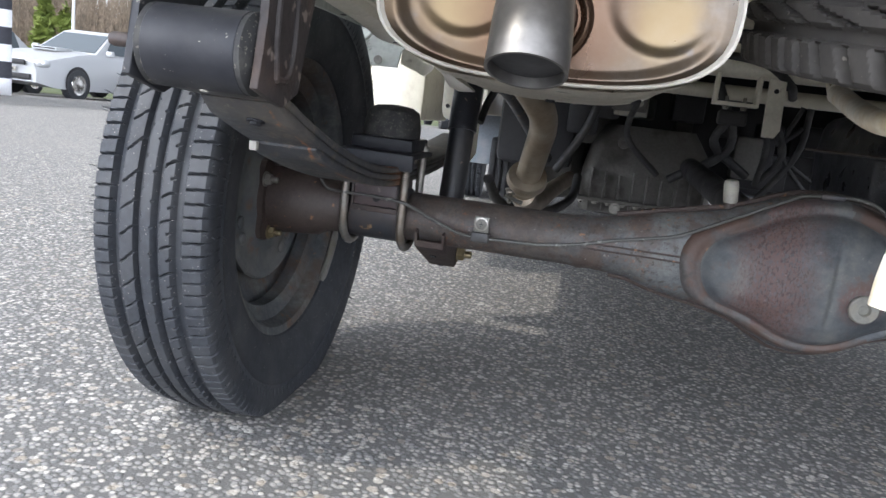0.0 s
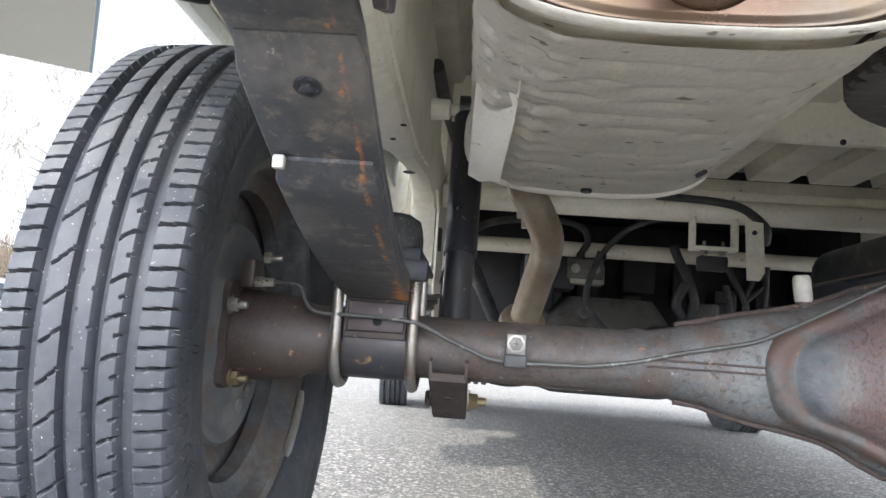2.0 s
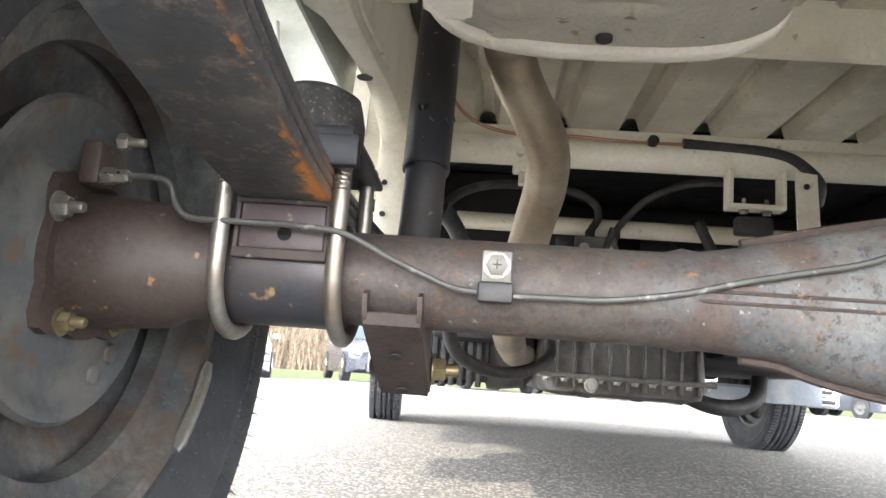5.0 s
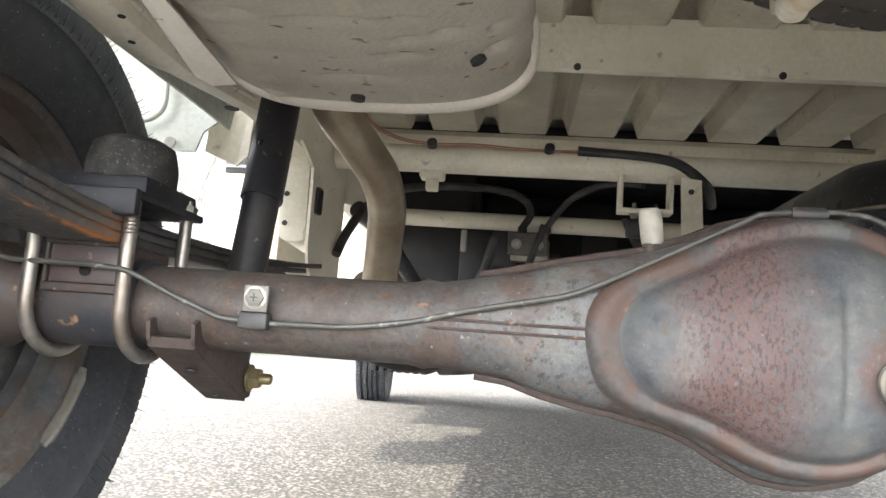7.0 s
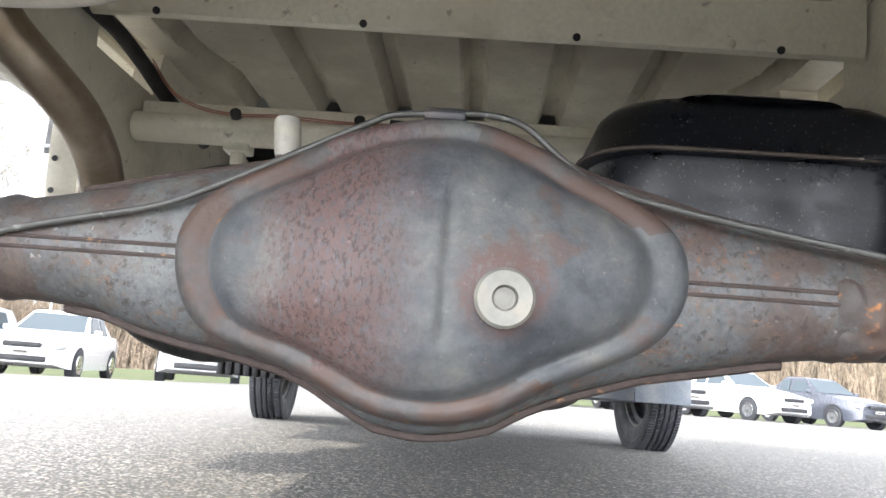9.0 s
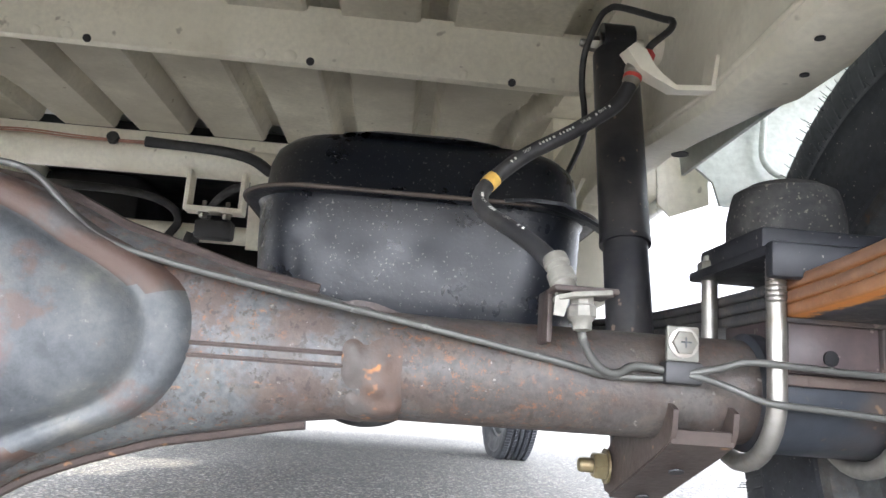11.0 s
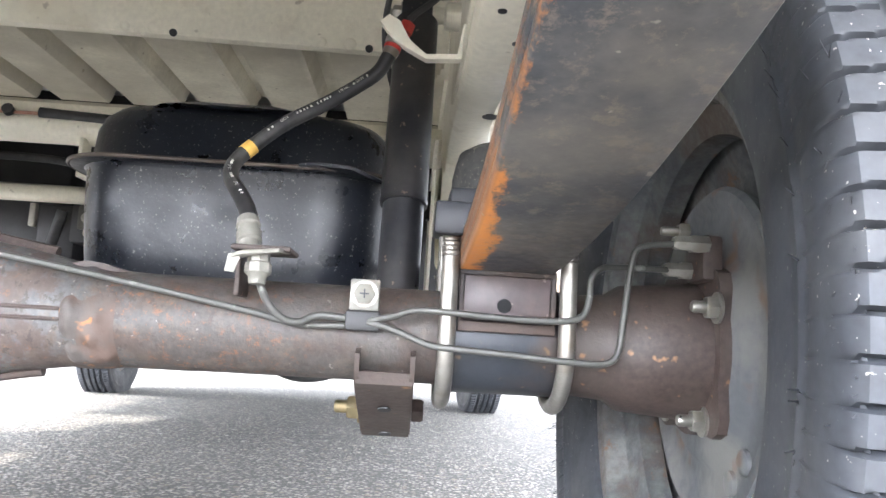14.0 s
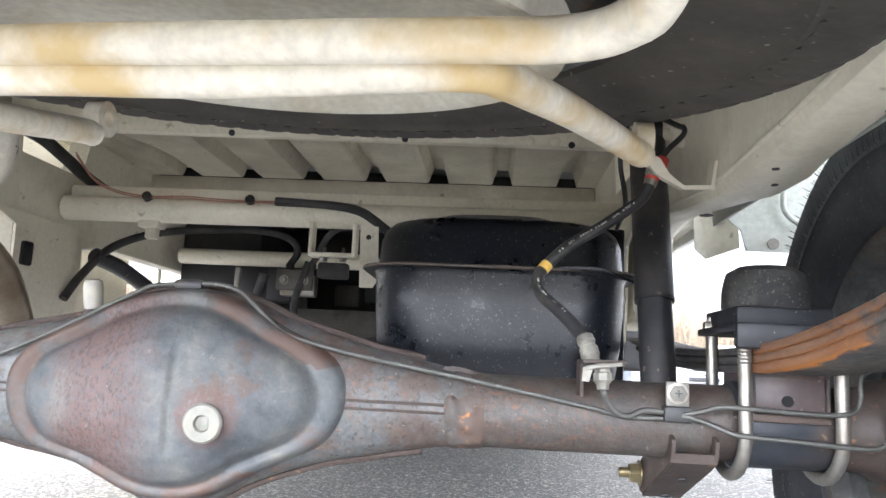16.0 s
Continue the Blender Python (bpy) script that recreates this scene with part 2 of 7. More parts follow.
COPPERW = surface("dusty_copper_wire", (0.40, 0.20, 0.14), 0.5, bump_s=0.0)


def axle_material():
    m, nt, bsdf = nodes_of("weathered_axle_paint")
    big = noise_node(nt, 9, 6, 0.6)
    mid = noise_node(nt, 34, 6, 0.68, None, (2, 5, 1))
    fine = noise_node(nt, 260, 3, 0.6)
    grey = ramp(nt, fine, (0.3, (0.054, 0.058, 0.061)), (0.7, (0.100, 0.106, 0.107)))
    pale = mix(nt, ramp(nt, noise_node(nt, 16, 6, 0.7, None, (8, 3, 2)), (0.5, 0.0), (0.70, 0.55)), grey, (0.165, 0.165, 0.150))
    red = mix(nt, ramp(nt, mid, (0.47, 0.0), (0.54, 1.0)), pale, (0.068, 0.045, 0.037))
    brown = mix(nt, ramp(nt, big, (0.44, 0.0), (0.52, 0.85)), pale, red)
    tc, sx = nt.nodes.new("ShaderNodeTexCoord"), nt.nodes.new("ShaderNodeSeparateXYZ")
    nt.links.new(tc.outputs["Object"], sx.inputs["Vector"])
    # rust collects towards the tube ends and in the lower seams of the housing
    mr = nt.nodes.new("ShaderNodeMath")
    mr.operation = "ABSOLUTE"
    nt.links.new(sx.outputs["X"], mr.inputs[0])
    ends = ramp(nt, mr.outputs[0], (0.15, 0.0), (0.28, 0.72))
    col = mix(nt, ends, brown, ramp(nt, fine, (0.3, (0.034, 0.026, 0.022)), (0.72, (0.060, 0.045, 0.036))))
    orange = ramp(nt, noise_node(nt, 62, 7, 0.72, (0.6, 1, 1.6), (1.2, 7, 4)), (0.63, 0.0), (0.72, 0.8))
    col = mix(nt, orange, col, (0.26, 0.115, 0.042))
    film = ramp(nt, noise_node(nt, 70, 6, 0.75, None, (9, 4, 6)), (0.52, 0.0), (0.58, 0.5))
    col = mix(nt, film, col, (0.090, 0.072, 0.056))
    chips = ramp(nt, noise_node(nt, 190, 3, 0.6, None, (4, 4, 8)), (0.68, 0.0), (0.72, 0.7))
    col = mix(nt, chips, col, (0.24, 0.225, 0.20))
    speck = mix(nt, 1.0, ramp(nt, noise_node(nt, 240, 5, 0.75, None, (6, 1, 3)), (0.56, 0.0), (0.61, 0.8)), ramp(nt, noise_node(nt, 14, 5, 0.7, None, (5, 8, 2)), (0.46, 0.0), (0.60, 1.0)), "MULTIPLY")
    col = mix(nt, speck, col, (0.150, 0.066, 0.030))
    pits = ramp(nt, noise_node(nt, 150, 4, 0.7, None, (1, 9, 5)), (0.57, 0.0), (0.62, 0.75))
    col = mix(nt, pits, col, (0.035, 0.026, 0.023))
    nt.links.new(col, bsdf.inputs["Base Color"])
    nt.links.new(ramp(nt, mid, (0.3, 0.44), (0.7, 0.70)), bsdf.inputs["Roughness"])
    bsdf.inputs["Metallic"].default_value = 0.06
    hm = mix(nt, 0.5, mid, fine)
    bump(nt, bsdf, hm, 0.6, 0.0012)
    return m


AXLE = axle_material()
PLUGM = surface("dirty_zinc_plug", (0.175, 0.170, 0.148), 0.5, metal=0.3, stain=(0.22, 0.20, 0.16), stain_scale=50, bump_s=0.2, bump_d=0.0004)
WELDRUST = surface("rusted_weld", (0.070, 0.060, 0.054), 0.62, stain=(0.074, 0.048, 0.037), stain_scale=30, stain_at=(0.45, 0.60), spots=(0.28, 0.115, 0.035), spot_scale=100, spot_at=(0.62, 0.70), bump_s=0.6, bump_d=0.0012)
AXLERUST = surface("rusty_cover_flange", (0.056, 0.051, 0.048), 0.66, stain=(0.066, 0.040, 0.030), stain_scale=24, stain_at=(0.44, 0.54), spots=(0.24, 0.13, 0.06), spot_scale=60, spot_at=(0.68, 0.78), grain=0.16, bump_s=0.45, bump_d=0.001)


def cover_material():
    m, nt, bsdf = nodes_of("flaking_cover_paint")
    fine = noise_node(nt, 240, 4, 0.65)
    mid = noise_node(nt, 22, 6, 0.65, None, (4, 2, 9))
    grey = ramp(nt, noise_node(nt, 24, 8, 0.72, None, (1, 8, 3)), (0.34, (0.034, 0.038, 0.043)), (0.46, (0.062, 0.067, 0.071)), (0.57, (0.086, 0.089, 0.087)), (0.70, (0.132, 0.127, 0.112)))
    tc, sx = nt.nodes.new("ShaderNodeTexCoord"), nt.nodes.new("ShaderNodeSeparateXYZ")
    nt.links.new(tc.outputs["Object"], sx.inputs["Vector"])
    # a broad flaking red patch in the middle of the cover
    gauss = nt.nodes.new("ShaderNodeMath")
    gauss.operation = "SUBTRACT"
    nt.links.new(sx.outputs["X"], gauss.inputs[0])
    gauss.inputs[1].default_value = -0.038
    ab = nt.nodes.new("ShaderNodeMath")
    ab.operation = "ABSOLUTE"
    nt.links.new(gauss.outputs[0], ab.inputs[0])
    worn = nt.nodes.new("ShaderNodeMath")
    worn.operation = "MULTIPLY_ADD"
    nt.links.new(noise_node(nt, 26, 7, 0.72, None, (7, 3, 1)), worn.inputs[0])
    worn.inputs[1].default_value = 0.085
    nt.links.new(ab.outputs[0], worn.inputs[2])
    patch = ramp(nt, worn.outputs[0], (0.062, 0.9), (0.080, 0.45), (0.096, 0.0))
    flake = ramp(nt, noise_node(nt, 330, 5, 0.72, (1, 1, 0.6), (6, 6, 2)), (0.42, 0.35), (0.52, 1.0))
    # and a smaller one round the filler plug
    dp = nt.nodes.new("ShaderNodeVectorMath")
    dp.operation = "DISTANCE"
    dp.inputs[1].default_value = (0.046, -0.064, 0.230)
    nt.links.new(tc.outputs["Object"], dp.inputs[0])
    near_at = nt.nodes.new("ShaderNodeMath")
    near_at.operation = "MULTIPLY_ADD"
    nt.links.new(noise_node(nt, 60, 6, 0.7, None, (2, 2, 5)), near_at.inputs[0])
    near_at.inputs[1].default_value = 0.030
    nt.links.new(dp.outputs["Value"], near_at.inputs[2])
    near = ramp(nt, near_at.outputs[0], (0.033, 0.9), (0.042, 0.0))
    f = mix(nt, 1.0, mix(nt, 1.0, patch, near, "LIGHTEN"), flake, "MULTIPLY")
    col = mix(nt, f, grey, (0.090, 0.051, 0.044))
    col = mix(nt, ramp(nt, mid, (0.60, 0.0), (0.66, 0.6)), col, (0.088, 0.052, 0.042))
    col = mix(nt, ramp(nt, fine, (0.64, 0.0), (0.76, 0.3)), col, (0.32, 0.29, 0.26))
    dark = mix(nt, 1.0, patch, ramp(nt, noise_node(nt, 430, 4, 0.7, (1, 1, 0.5), (2, 7, 7)), (0.52, 0.0), (0.58, 0.85)), "MULTIPLY")
    col = mix(nt, dark, col, (0.036, 0.020, 0.018))
    nt.links.new(col, bsdf.inputs["Base Color"])
    nt.links.new(ramp(nt, mid, (0.3, 0.50), (0.7, 0.76)), bsdf.inputs["Roughness"])
    bsdf.inputs["Metallic"].default_value = 0.06
    bump(nt, bsdf, mix(nt, 0.6, mid, fine), 0.7, 0.0011)
    return m


COVER = cover_material()


def leaf_material():
    m, nt, bsdf = nodes_of("worn_spring_paint")
    fine = noise_node(nt, 190, 4, 0.6)
    col = ramp(nt, fine, (0.3, (0.028, 0.030, 0.034)), (0.75, (0.058, 0.059, 0.062)))
    col = mix(nt, ramp(nt, noise_node(nt, 11, 6, 0.65), (0.46, 0.0), (0.68, 0.6)), col, (0.150, 0.132, 0.110))
    tc, sx = nt.nodes.new("ShaderNodeTexCoord"), nt.nodes.new("ShaderNodeSeparateXYZ")
    nt.links.new(tc.outputs["Object"], sx.inputs["Vector"])
    # paint worn to orange rust along the inner edge, towards the axle
    def calc(op, a, b):
        n = nt.nodes.new("ShaderNodeMath")
        n.operation = op
        for sock, v in zip(n.inputs, (a, b)):
            if isinstance(v, (int, float)):
                sock.default_value = v
            else:
                nt.links.new(v, sock)
        return n.outputs[0]

    right = nt.nodes.new("ShaderNodeMapRange")
    right.inputs["From Min"].default_value, right.inputs["From Max"].default_value = -0.1, 0.1
    right.inputs["To Min"].default_value, right.inputs["To Max"].default_value = -0.075, -0.015
    nt.links.new(sx.outputs["X"], right.inputs["Value"])
    along = calc("ADD", calc("ADD", sx.outputs["Y"], right.outputs["Result"]), calc("MULTIPLY", noise_node(nt, 60, 6, 0.7, None, (2, 6, 1)), 0.05))
    reach = nt.nodes.new("ShaderNodeMapRange")
    for k, v in (("From Min", -0.215), ("From Max", -0.105), ("To Min", 0.4435), ("To Max", 0.4550)):
        reach.inputs[k].default_value = v
    nt.links.new(along, reach.inputs["Value"])
    across = calc("ADD", calc("ABSOLUTE", sx.outputs["X"], 0.0), calc("MULTIPLY", calc("SUBTRACT", noise_node(nt, 85, 7, 0.72, (1, 0.5, 1), (5, 1, 8)), 0.5), 0.036))
    worn = ramp(nt, calc("SUBTRACT", reach.outputs["Result"], across), (0.0, 0.0), (0.0006, 0.95))
    worn = mix(nt, 1.0, worn, ramp(nt, calc("ABSOLUTE", sx.outputs["X"], 0.0), (0.4441, 0.0), (0.4446, 1.0)), "MULTIPLY")
    fy = nt.nodes.new("ShaderNodeMapRange")
    fy.inputs["From Min"].default_value, fy.inputs["From Max"].default_value = -0.035, -0.025
    fy.inputs["To Min"].default_value, fy.inputs["To Max"].default_value = 1.0, 0.0
    nt.links.new(sx.outputs["Y"], fy.inputs["Value"])
    worn = mix(nt, 1.0, worn, fy.outputs["Result"], "MULTIPLY")
    # dried road dust in small flecks
    col = mix(nt, ramp(nt, noise_node(nt, 75, 7, 0.78, None, (6, 2, 4)), (0.53, 0.0), (0.62, 0.7)), col, (0.135, 0.112, 0.088))
    col = mix(nt, worn, col, ramp(nt, fine, (0.3, (0.38, 0.135, 0.030)), (0.7, (0.50, 0.195, 0.045))))
    col = mix(nt, ramp(nt, noise_node(nt, 150, 2, 0.5, None, (3, 3, 3)), (0.735, 0.0), (0.765, 0.7)), col, (0.22, 0.20, 0.17))
    nt.links.new(col, bsdf.inputs["Base Color"])
    nt.links.new(ramp(nt, fine, (0.3, 0.42), (0.7, 0.60)), bsdf.inputs["Roughness"])
    bsdf.inputs["Specular IOR Level"].default_value = 0.35
    bump(nt, bsdf, fine, 0.25, 0.0006)
    return m


LEAF = leaf_material()


def muffler_material(name, tint):
    m, nt, bsdf = nodes_of(name)
    fine = noise_node(nt, 300, 3, 0.6)
    mid = noise_node(nt, 12, 6, 0.65)
    base = ramp(nt, fine, (0.3, (0.60, 0.565, 0.49)), (0.7, (0.67, 0.635, 0.56)))
    if tint:
        base = ramp(nt, fine, (0.3, (0.092, 0.080, 0.068)), (0.7, (0.118, 0.104, 0.090)))
        base = mix(nt, ramp(nt, mid, (0.36, 0.0), (0.58, 1.0)), base, (0.098, 0.070, 0.044))
        base = mix(nt, ramp(nt, noise_node(nt, 15, 6, 0.6, None, (3, 9, 4)), (0.52, 0.0), (0.66, 0.9)), base, (0.060, 0.036, 0.026))
        base = mix(nt, ramp(nt, noise_node(nt, 20, 4, 0.6, None, (7, 1, 4)), (0.58, 0.0), (0.68, 0.7)), base, (0.105, 0.118, 0.145))
        nt.links.new(ramp(nt, mid, (0.3, 0.24), (0.7, 0.38)), bsdf.inputs["Roughness"])
        bsdf.inputs["Metallic"].default_value = 0.85
    else:
        base = mix(nt, ramp(nt, mid, (0.45, 0.0), (0.75, 0.7)), base, (0.50, 0.46, 0.38))
        base = mix(nt, ramp(nt, noise_node(nt, 60, 3, 0.6, (1, 0.35, 1), (5, 5, 5)), (0.60, 0.0), (0.68, 0.85)), base, (0.70, 0.65, 0.53))
        base = mix(nt, ramp(nt, noise_node(nt, 45, 3, 0.6, None, (2, 5, 8)), (0.70, 0.0), (0.76, 0.8)), base, (0.42, 0.26, 0.09))
        # flaked pits in rows along the folds, the shadow in them painted dark
        pits = ramp(nt, noise_node(nt, 55, 3, 0.55, (1.0, 1.9, 1.0), (8, 1, 3)), (0.665, 0.0), (0.70, 0.9))
        base = mix(nt, pits, base, (0.17, 0.14, 0.10))
        nt.links.new(ramp(nt, mid, (0.3, 0.42), (0.7, 0.62)), bsdf.inputs["Roughness"])
        bsdf.inputs["Metallic"].default_value = 0.12
    nt.links.new(base, bsdf.inputs["Base Color"])
    bump(nt, bsdf, mix(nt, 0.35, fine, noise_node(nt, 28, 4)), 0.05 if tint else 0.30, 0.001 if tint else 0.003)
    return m


def heat_ring(m):
    """Brown and blue heat tint round the foot of the tailpipe, and painted gold highlights in the dishes."""
    nt = m.node_tree
    bsdf = nt.nodes["Principled BSDF"]
    base = bsdf.inputs["Base Color"].links[0].from_socket
    tc, d, w = nt.nodes.new("ShaderNodeTexCoord"), nt.nodes.new("ShaderNodeVectorMath"), nt.nodes.new("ShaderNodeMath")
    d.operation, w.operation = "DISTANCE", "MULTIPLY_ADD"
    d.inputs[1].default_value = (-0.284, -0.352, 0.434)
    nt.links.new(tc.outputs["Object"], d.inputs[0])
    nt.links.new(noise_node(nt, 30, 4), w.inputs[0])
    w.inputs[1].default_value = 0.022
    nt.links.new(d.outputs["Value"], w.inputs[2])
    # straw-coloured highlights painted low in the two dishes
    for at in ((-0.338, -0.352, 0.437), (-0.212, -0.352, 0.437)):
        d2, w2 = nt.nodes.new("ShaderNodeVectorMath"), nt.nodes.new("ShaderNodeMath")
        d2.operation, w2.operation = "DISTANCE", "MULTIPLY_ADD"
        d2.inputs[1].default_value = at
        nt.links.new(tc.outputs["Object"], d2.inputs[0])
        nt.links.new(noise_node(nt, 34, 4, 0.6, None, (at[0] * 9, 1, 2)), w2.inputs[0])
        w2.inputs[1].default_value = 0.024
        nt.links.new(d2.outputs["Value"], w2.inputs[2])
        base = mix(nt, ramp(nt, w2.outputs[0], (0.026, 0.7), (0.040, 0.0)), base, (0.165, 0.122, 0.064))
    col = mix(nt, ramp(nt, w.outputs[0], (0.034, 0.9), (0.052, 0.65), (0.072, 0.0)), base, (0.085, 0.048, 0.028))
    nt.links.new(col, bsdf.inputs["Base Color"])
    return m


MUFFACE, MUFSKIN = heat_ring(muffler_material("heat_tinted_steel", True)), muffler_material("aluminised_shield", False)


def pipe_material():
    m, nt, bsdf = nodes_of("browned_exhaust_steel")
    fine = noise_node(nt, 260, 3, 0.6)
    col = ramp(nt, noise_node(nt, 13, 5, 0.6), (0.35, (0.25, 0.19, 0.13)), (0.65, (0.46, 0.40, 0.31)))
    col = mix(nt, ramp(nt, fine, (0.6, 0.0), (0.8, 0.5)), col, (0.16, 0.11, 0.08))
    nt.links.new(col, bsdf.inputs["Base Color"])
    bsdf.inputs["Metallic"].default_value, bsdf.inputs["Roughness"].default_value = 0.75, 0.36
    bump(nt, bsdf, fine, 0.12, 0.0005)
    return m


PIPE = pipe_material()
TAILM = surface("tailpipe_steel", (0.155, 0.147, 0.138), 0.40, metal=0.85, stain=(0.13, 0.115, 0.10), stain_scale=16, bump_s=0.1, bump_d=0.0004)


def asphalt_material():
    m, nt, bsdf = nodes_of("worn_asphalt")
    tc = nt.nodes.new("ShaderNodeTexCoord")
    vor = nt.nodes.new("ShaderNodeTexVoronoi")
    vor.inputs["Scale"].default_value = 150
    warp = nt.nodes.new("ShaderNodeMapping")
    nt.links.new(tc.outputs["Object"], warp.inputs["Vector"])
    nt.links.new(warp.outputs["Vector"], vor.inputs["Vector"])
    sep = nt.nodes.new("ShaderNodeSeparateColor")
    nt.links.new(vor.outputs["Color"], sep.inputs["Color"])
    stone = ramp(nt, sep.outputs[0], (0.0, (0.15, 0.155, 0.16)), (0.35, (0.29, 0.29, 0.29)), (0.62, (0.40, 0.39, 0.37)), (0.85, (0.54, 0.51, 0.46)), (1.0, (0.66, 0.64, 0.61)))
    gap = ramp(nt, vor.outputs["Distance"], (0.30, 1.0), (0.62, 0.0))
    col = mix(nt, gap, (0.13, 0.13, 0.13), stone)
    # sparse larger chips, pale, tan and slate, among the fine ones
    vor2 = nt.nodes.new("ShaderNodeTexVoronoi")
    vor2.inputs["Scale"].default_value = 68
    nt.links.new(warp.outputs["Vector"], vor2.inputs["Vector"])
    sep2 = nt.nodes.new("ShaderNodeSeparateColor")
    nt.links.new(vor2.outputs["Color"], sep2.inputs["Color"])
    chip = ramp(nt, sep2.outputs[1], (0.0, (0.12, 0.125, 0.14)), (0.4, (0.34, 0.30, 0.245)), (0.7, (0.44, 0.41, 0.36)), (1.0, (0.60, 0.585, 0.55)))
    here = mix(nt, 1.0, ramp(nt, sep2.outputs[0], (0.66, 0.0), (0.68, 1.0)), ramp(nt, vor2.outputs["Distance"], (0.34, 1.0), (0.42, 0.0)), "MULTIPLY")
    col = mix(nt, here, col, chip)
    big = noise_node(nt, 1.6, 6, 0.6)
    col = mix(nt, ramp(nt, big, (0.35, 0.0), (0.7, 0.35)), col, (0.22, 0.215, 0.205))
    fine = noise_node(nt, 500, 2, 0.6)
    col = mix(nt, ramp(nt, fine, (0.45, 0.0), (0.8, 0.45)), col, (0.16, 0.157, 0.15))
    col = mix(nt, 1.0, col, (0.84, 0.83, 0.81), "MULTIPLY")
    nt.links.new(col, bsdf.inputs["Base Color"])
    bsdf.inputs["Roughness"].default_value = 0.82
    bsdf.inputs["Specular IOR Level"].default_value = 0.3
    h = mix(nt, 0.25, gap, fine)
    bump(nt, bsdf, mix(nt, 0.5, h, sep.outputs[1]), 0.7, 0.004)
    return m


ASPHALT = asphalt_material()
GRASS = surface("verge_grass", (0.055, 0.075, 0.022), 0.8, stain=(0.10, 0.088, 0.045), stain_scale=1.5, bump_s=0.6, bump_d=0.02, bump_scale=30, grain=0.25, grain_scale=40)
BARK = surface("grey_bark", (0.17, 0.15, 0.125), 0.8, stain=(0.06, 0.05, 0.04), stain_scale=3, bump_s=0.5, bump_d=0.01, bump_scale=20)
TWIGS = surface("twig_bark", (0.20, 0.175, 0.145), 0.8, bump_s=0.0)
BUDS = surface("spring_buds", (0.26, 0.225, 0.09), 0.7, bump_s=0.0)
BRUSH = surface("dry_brushwood", (0.20, 0.155, 0.11), 0.85, stain=(0.085, 0.072, 0.050), stain_scale=0.6, grain=0.25, grain_scale=4, bump_s=0.6, bump_d=0.1, bump_scale=3)
CONIFER = surface("conifer_needles", (0.11, 0.145, 0.022), 0.75, stain=(0.20, 0.23, 0.045), stain_scale=3)
CARWHITE = surface("car_white_paint", (0.58, 0.59, 0.60), 0.25, coat=0.6, bump_s=0.0)
CARSILVER = surface("car_silver_paint", (0.40, 0.41, 0.42), 0.3, metal=0.1, coat=0.3, bump_s=0.0, grain=0.0, rough_var=0.01)
CARDARK = surface("car_dark_paint", (0.05, 0.055, 0.07), 0.25, coat=0.6, bump_s=0.0)
CARGLASS = surface("tinted_car_glass", (0.05, 0.065, 0.075), 0.06, bump_s=0.0, rough_var=0.02, grain=0.0)
CHROME = surface("bright_trim", (0.7, 0.7, 0.7), 0.2, metal=1.0, bump_s=0.0)
LENS = surface("clear_lamp_lens", (0.55, 0.57, 0.58), 0.12, metal=0.4, bump_s=0.0)
TAILRED = surface("red_lamp_lens", (0.45, 0.03, 0.03), 0.2, bump_s=0.0)
POLE = surface("galvanised_pole", (0.62, 0.63, 0.63), 0.45, metal=0.3, bump_s=0.0)
BLACKCLOTH = surface("black_cloth", (0.035, 0.036, 0.045), 0.8, bump_s=0.0)
WHITECLOTH = surface("white_cloth", (0.74, 0.75, 0.78), 0.8, bump_s=0.0)
FASCIA = surface("blue_fascia_metal", (0.20, 0.27, 0.34), 0.5, bump_s=0.0)
SOFFIT = surface("beige_soffit_metal", (0.45, 0.43, 0.38), 0.6, bump_s=0.0)


# ---------------------------------------------------------------- mesh tools
def mesh_of(name, verts, faces, mats=(), smooth=True, face_mats=None):
    me = bpy.data.meshes.new(name)
    me.from_pydata([tuple(map(float, v)) for v in verts], [], faces)
    for m in mats:
        me.materials.append(m)
    if face_mats is not None:
        me.polygons.foreach_set("material_index", face_mats)
    if smooth:
        me.polygons.foreach_set("use_smooth", [True] * len(me.polygons))
    me.update()
    return me


def finish(bm, name, mat, smooth=True, angle=40):
    bmesh.ops.recalc_face_normals(bm, faces=bm.faces[:])
    for f in bm.faces:
        f.smooth = smooth
    if smooth:
        lim = radians(angle)
        for e in bm.edges:
            e.smooth = not (len(e.link_faces) == 2 and e.calc_face_angle(0) > lim)
    me = bpy.data.meshes.new(name)
    bm.to_mesh(me)
    bm.free()
    for m in (mat if isinstance(mat, (list, tuple)) else [mat]):
        me.materials.append(m)
    return me


def part(name, bm, material, parent=None, label="", smooth=True, angle=40):
    me = bm if isinstance(bm, bpy.types.Mesh) else finish(bm, name, material, smooth, angle)
    ob = new(name, me)
    if parent is not None:
        ob.parent = parent
    if label:
        tagged(ob, label)
    return ob


def thing(name, label, category, group="", kind="", at=None):
    ob = new(name)
    if at is not None:
        ob.matrix_world = at
    return tagged(ob, label, category, group, kind)


def smooth_path(pts, n=6):
    """Points of a rounded line through pts."""
    p = [Vector(q) for q in pts]
    p = [2 * p[0] - p[1], *p, 2 * p[-1] - p[-2]]
    out = []
    for a, b, c, d in zip(p, p[1:], p[2:], p[3:]):
        for k in range(n):
            t = k / n
            out.append(0.5 * (2 * b + (c - a) * t + (2 * a - 5 * b + 4 * c - d) * t * t + (3 * b - a - 3 * c + d) * t ** 3))
    out.append(p[-2])
    return out


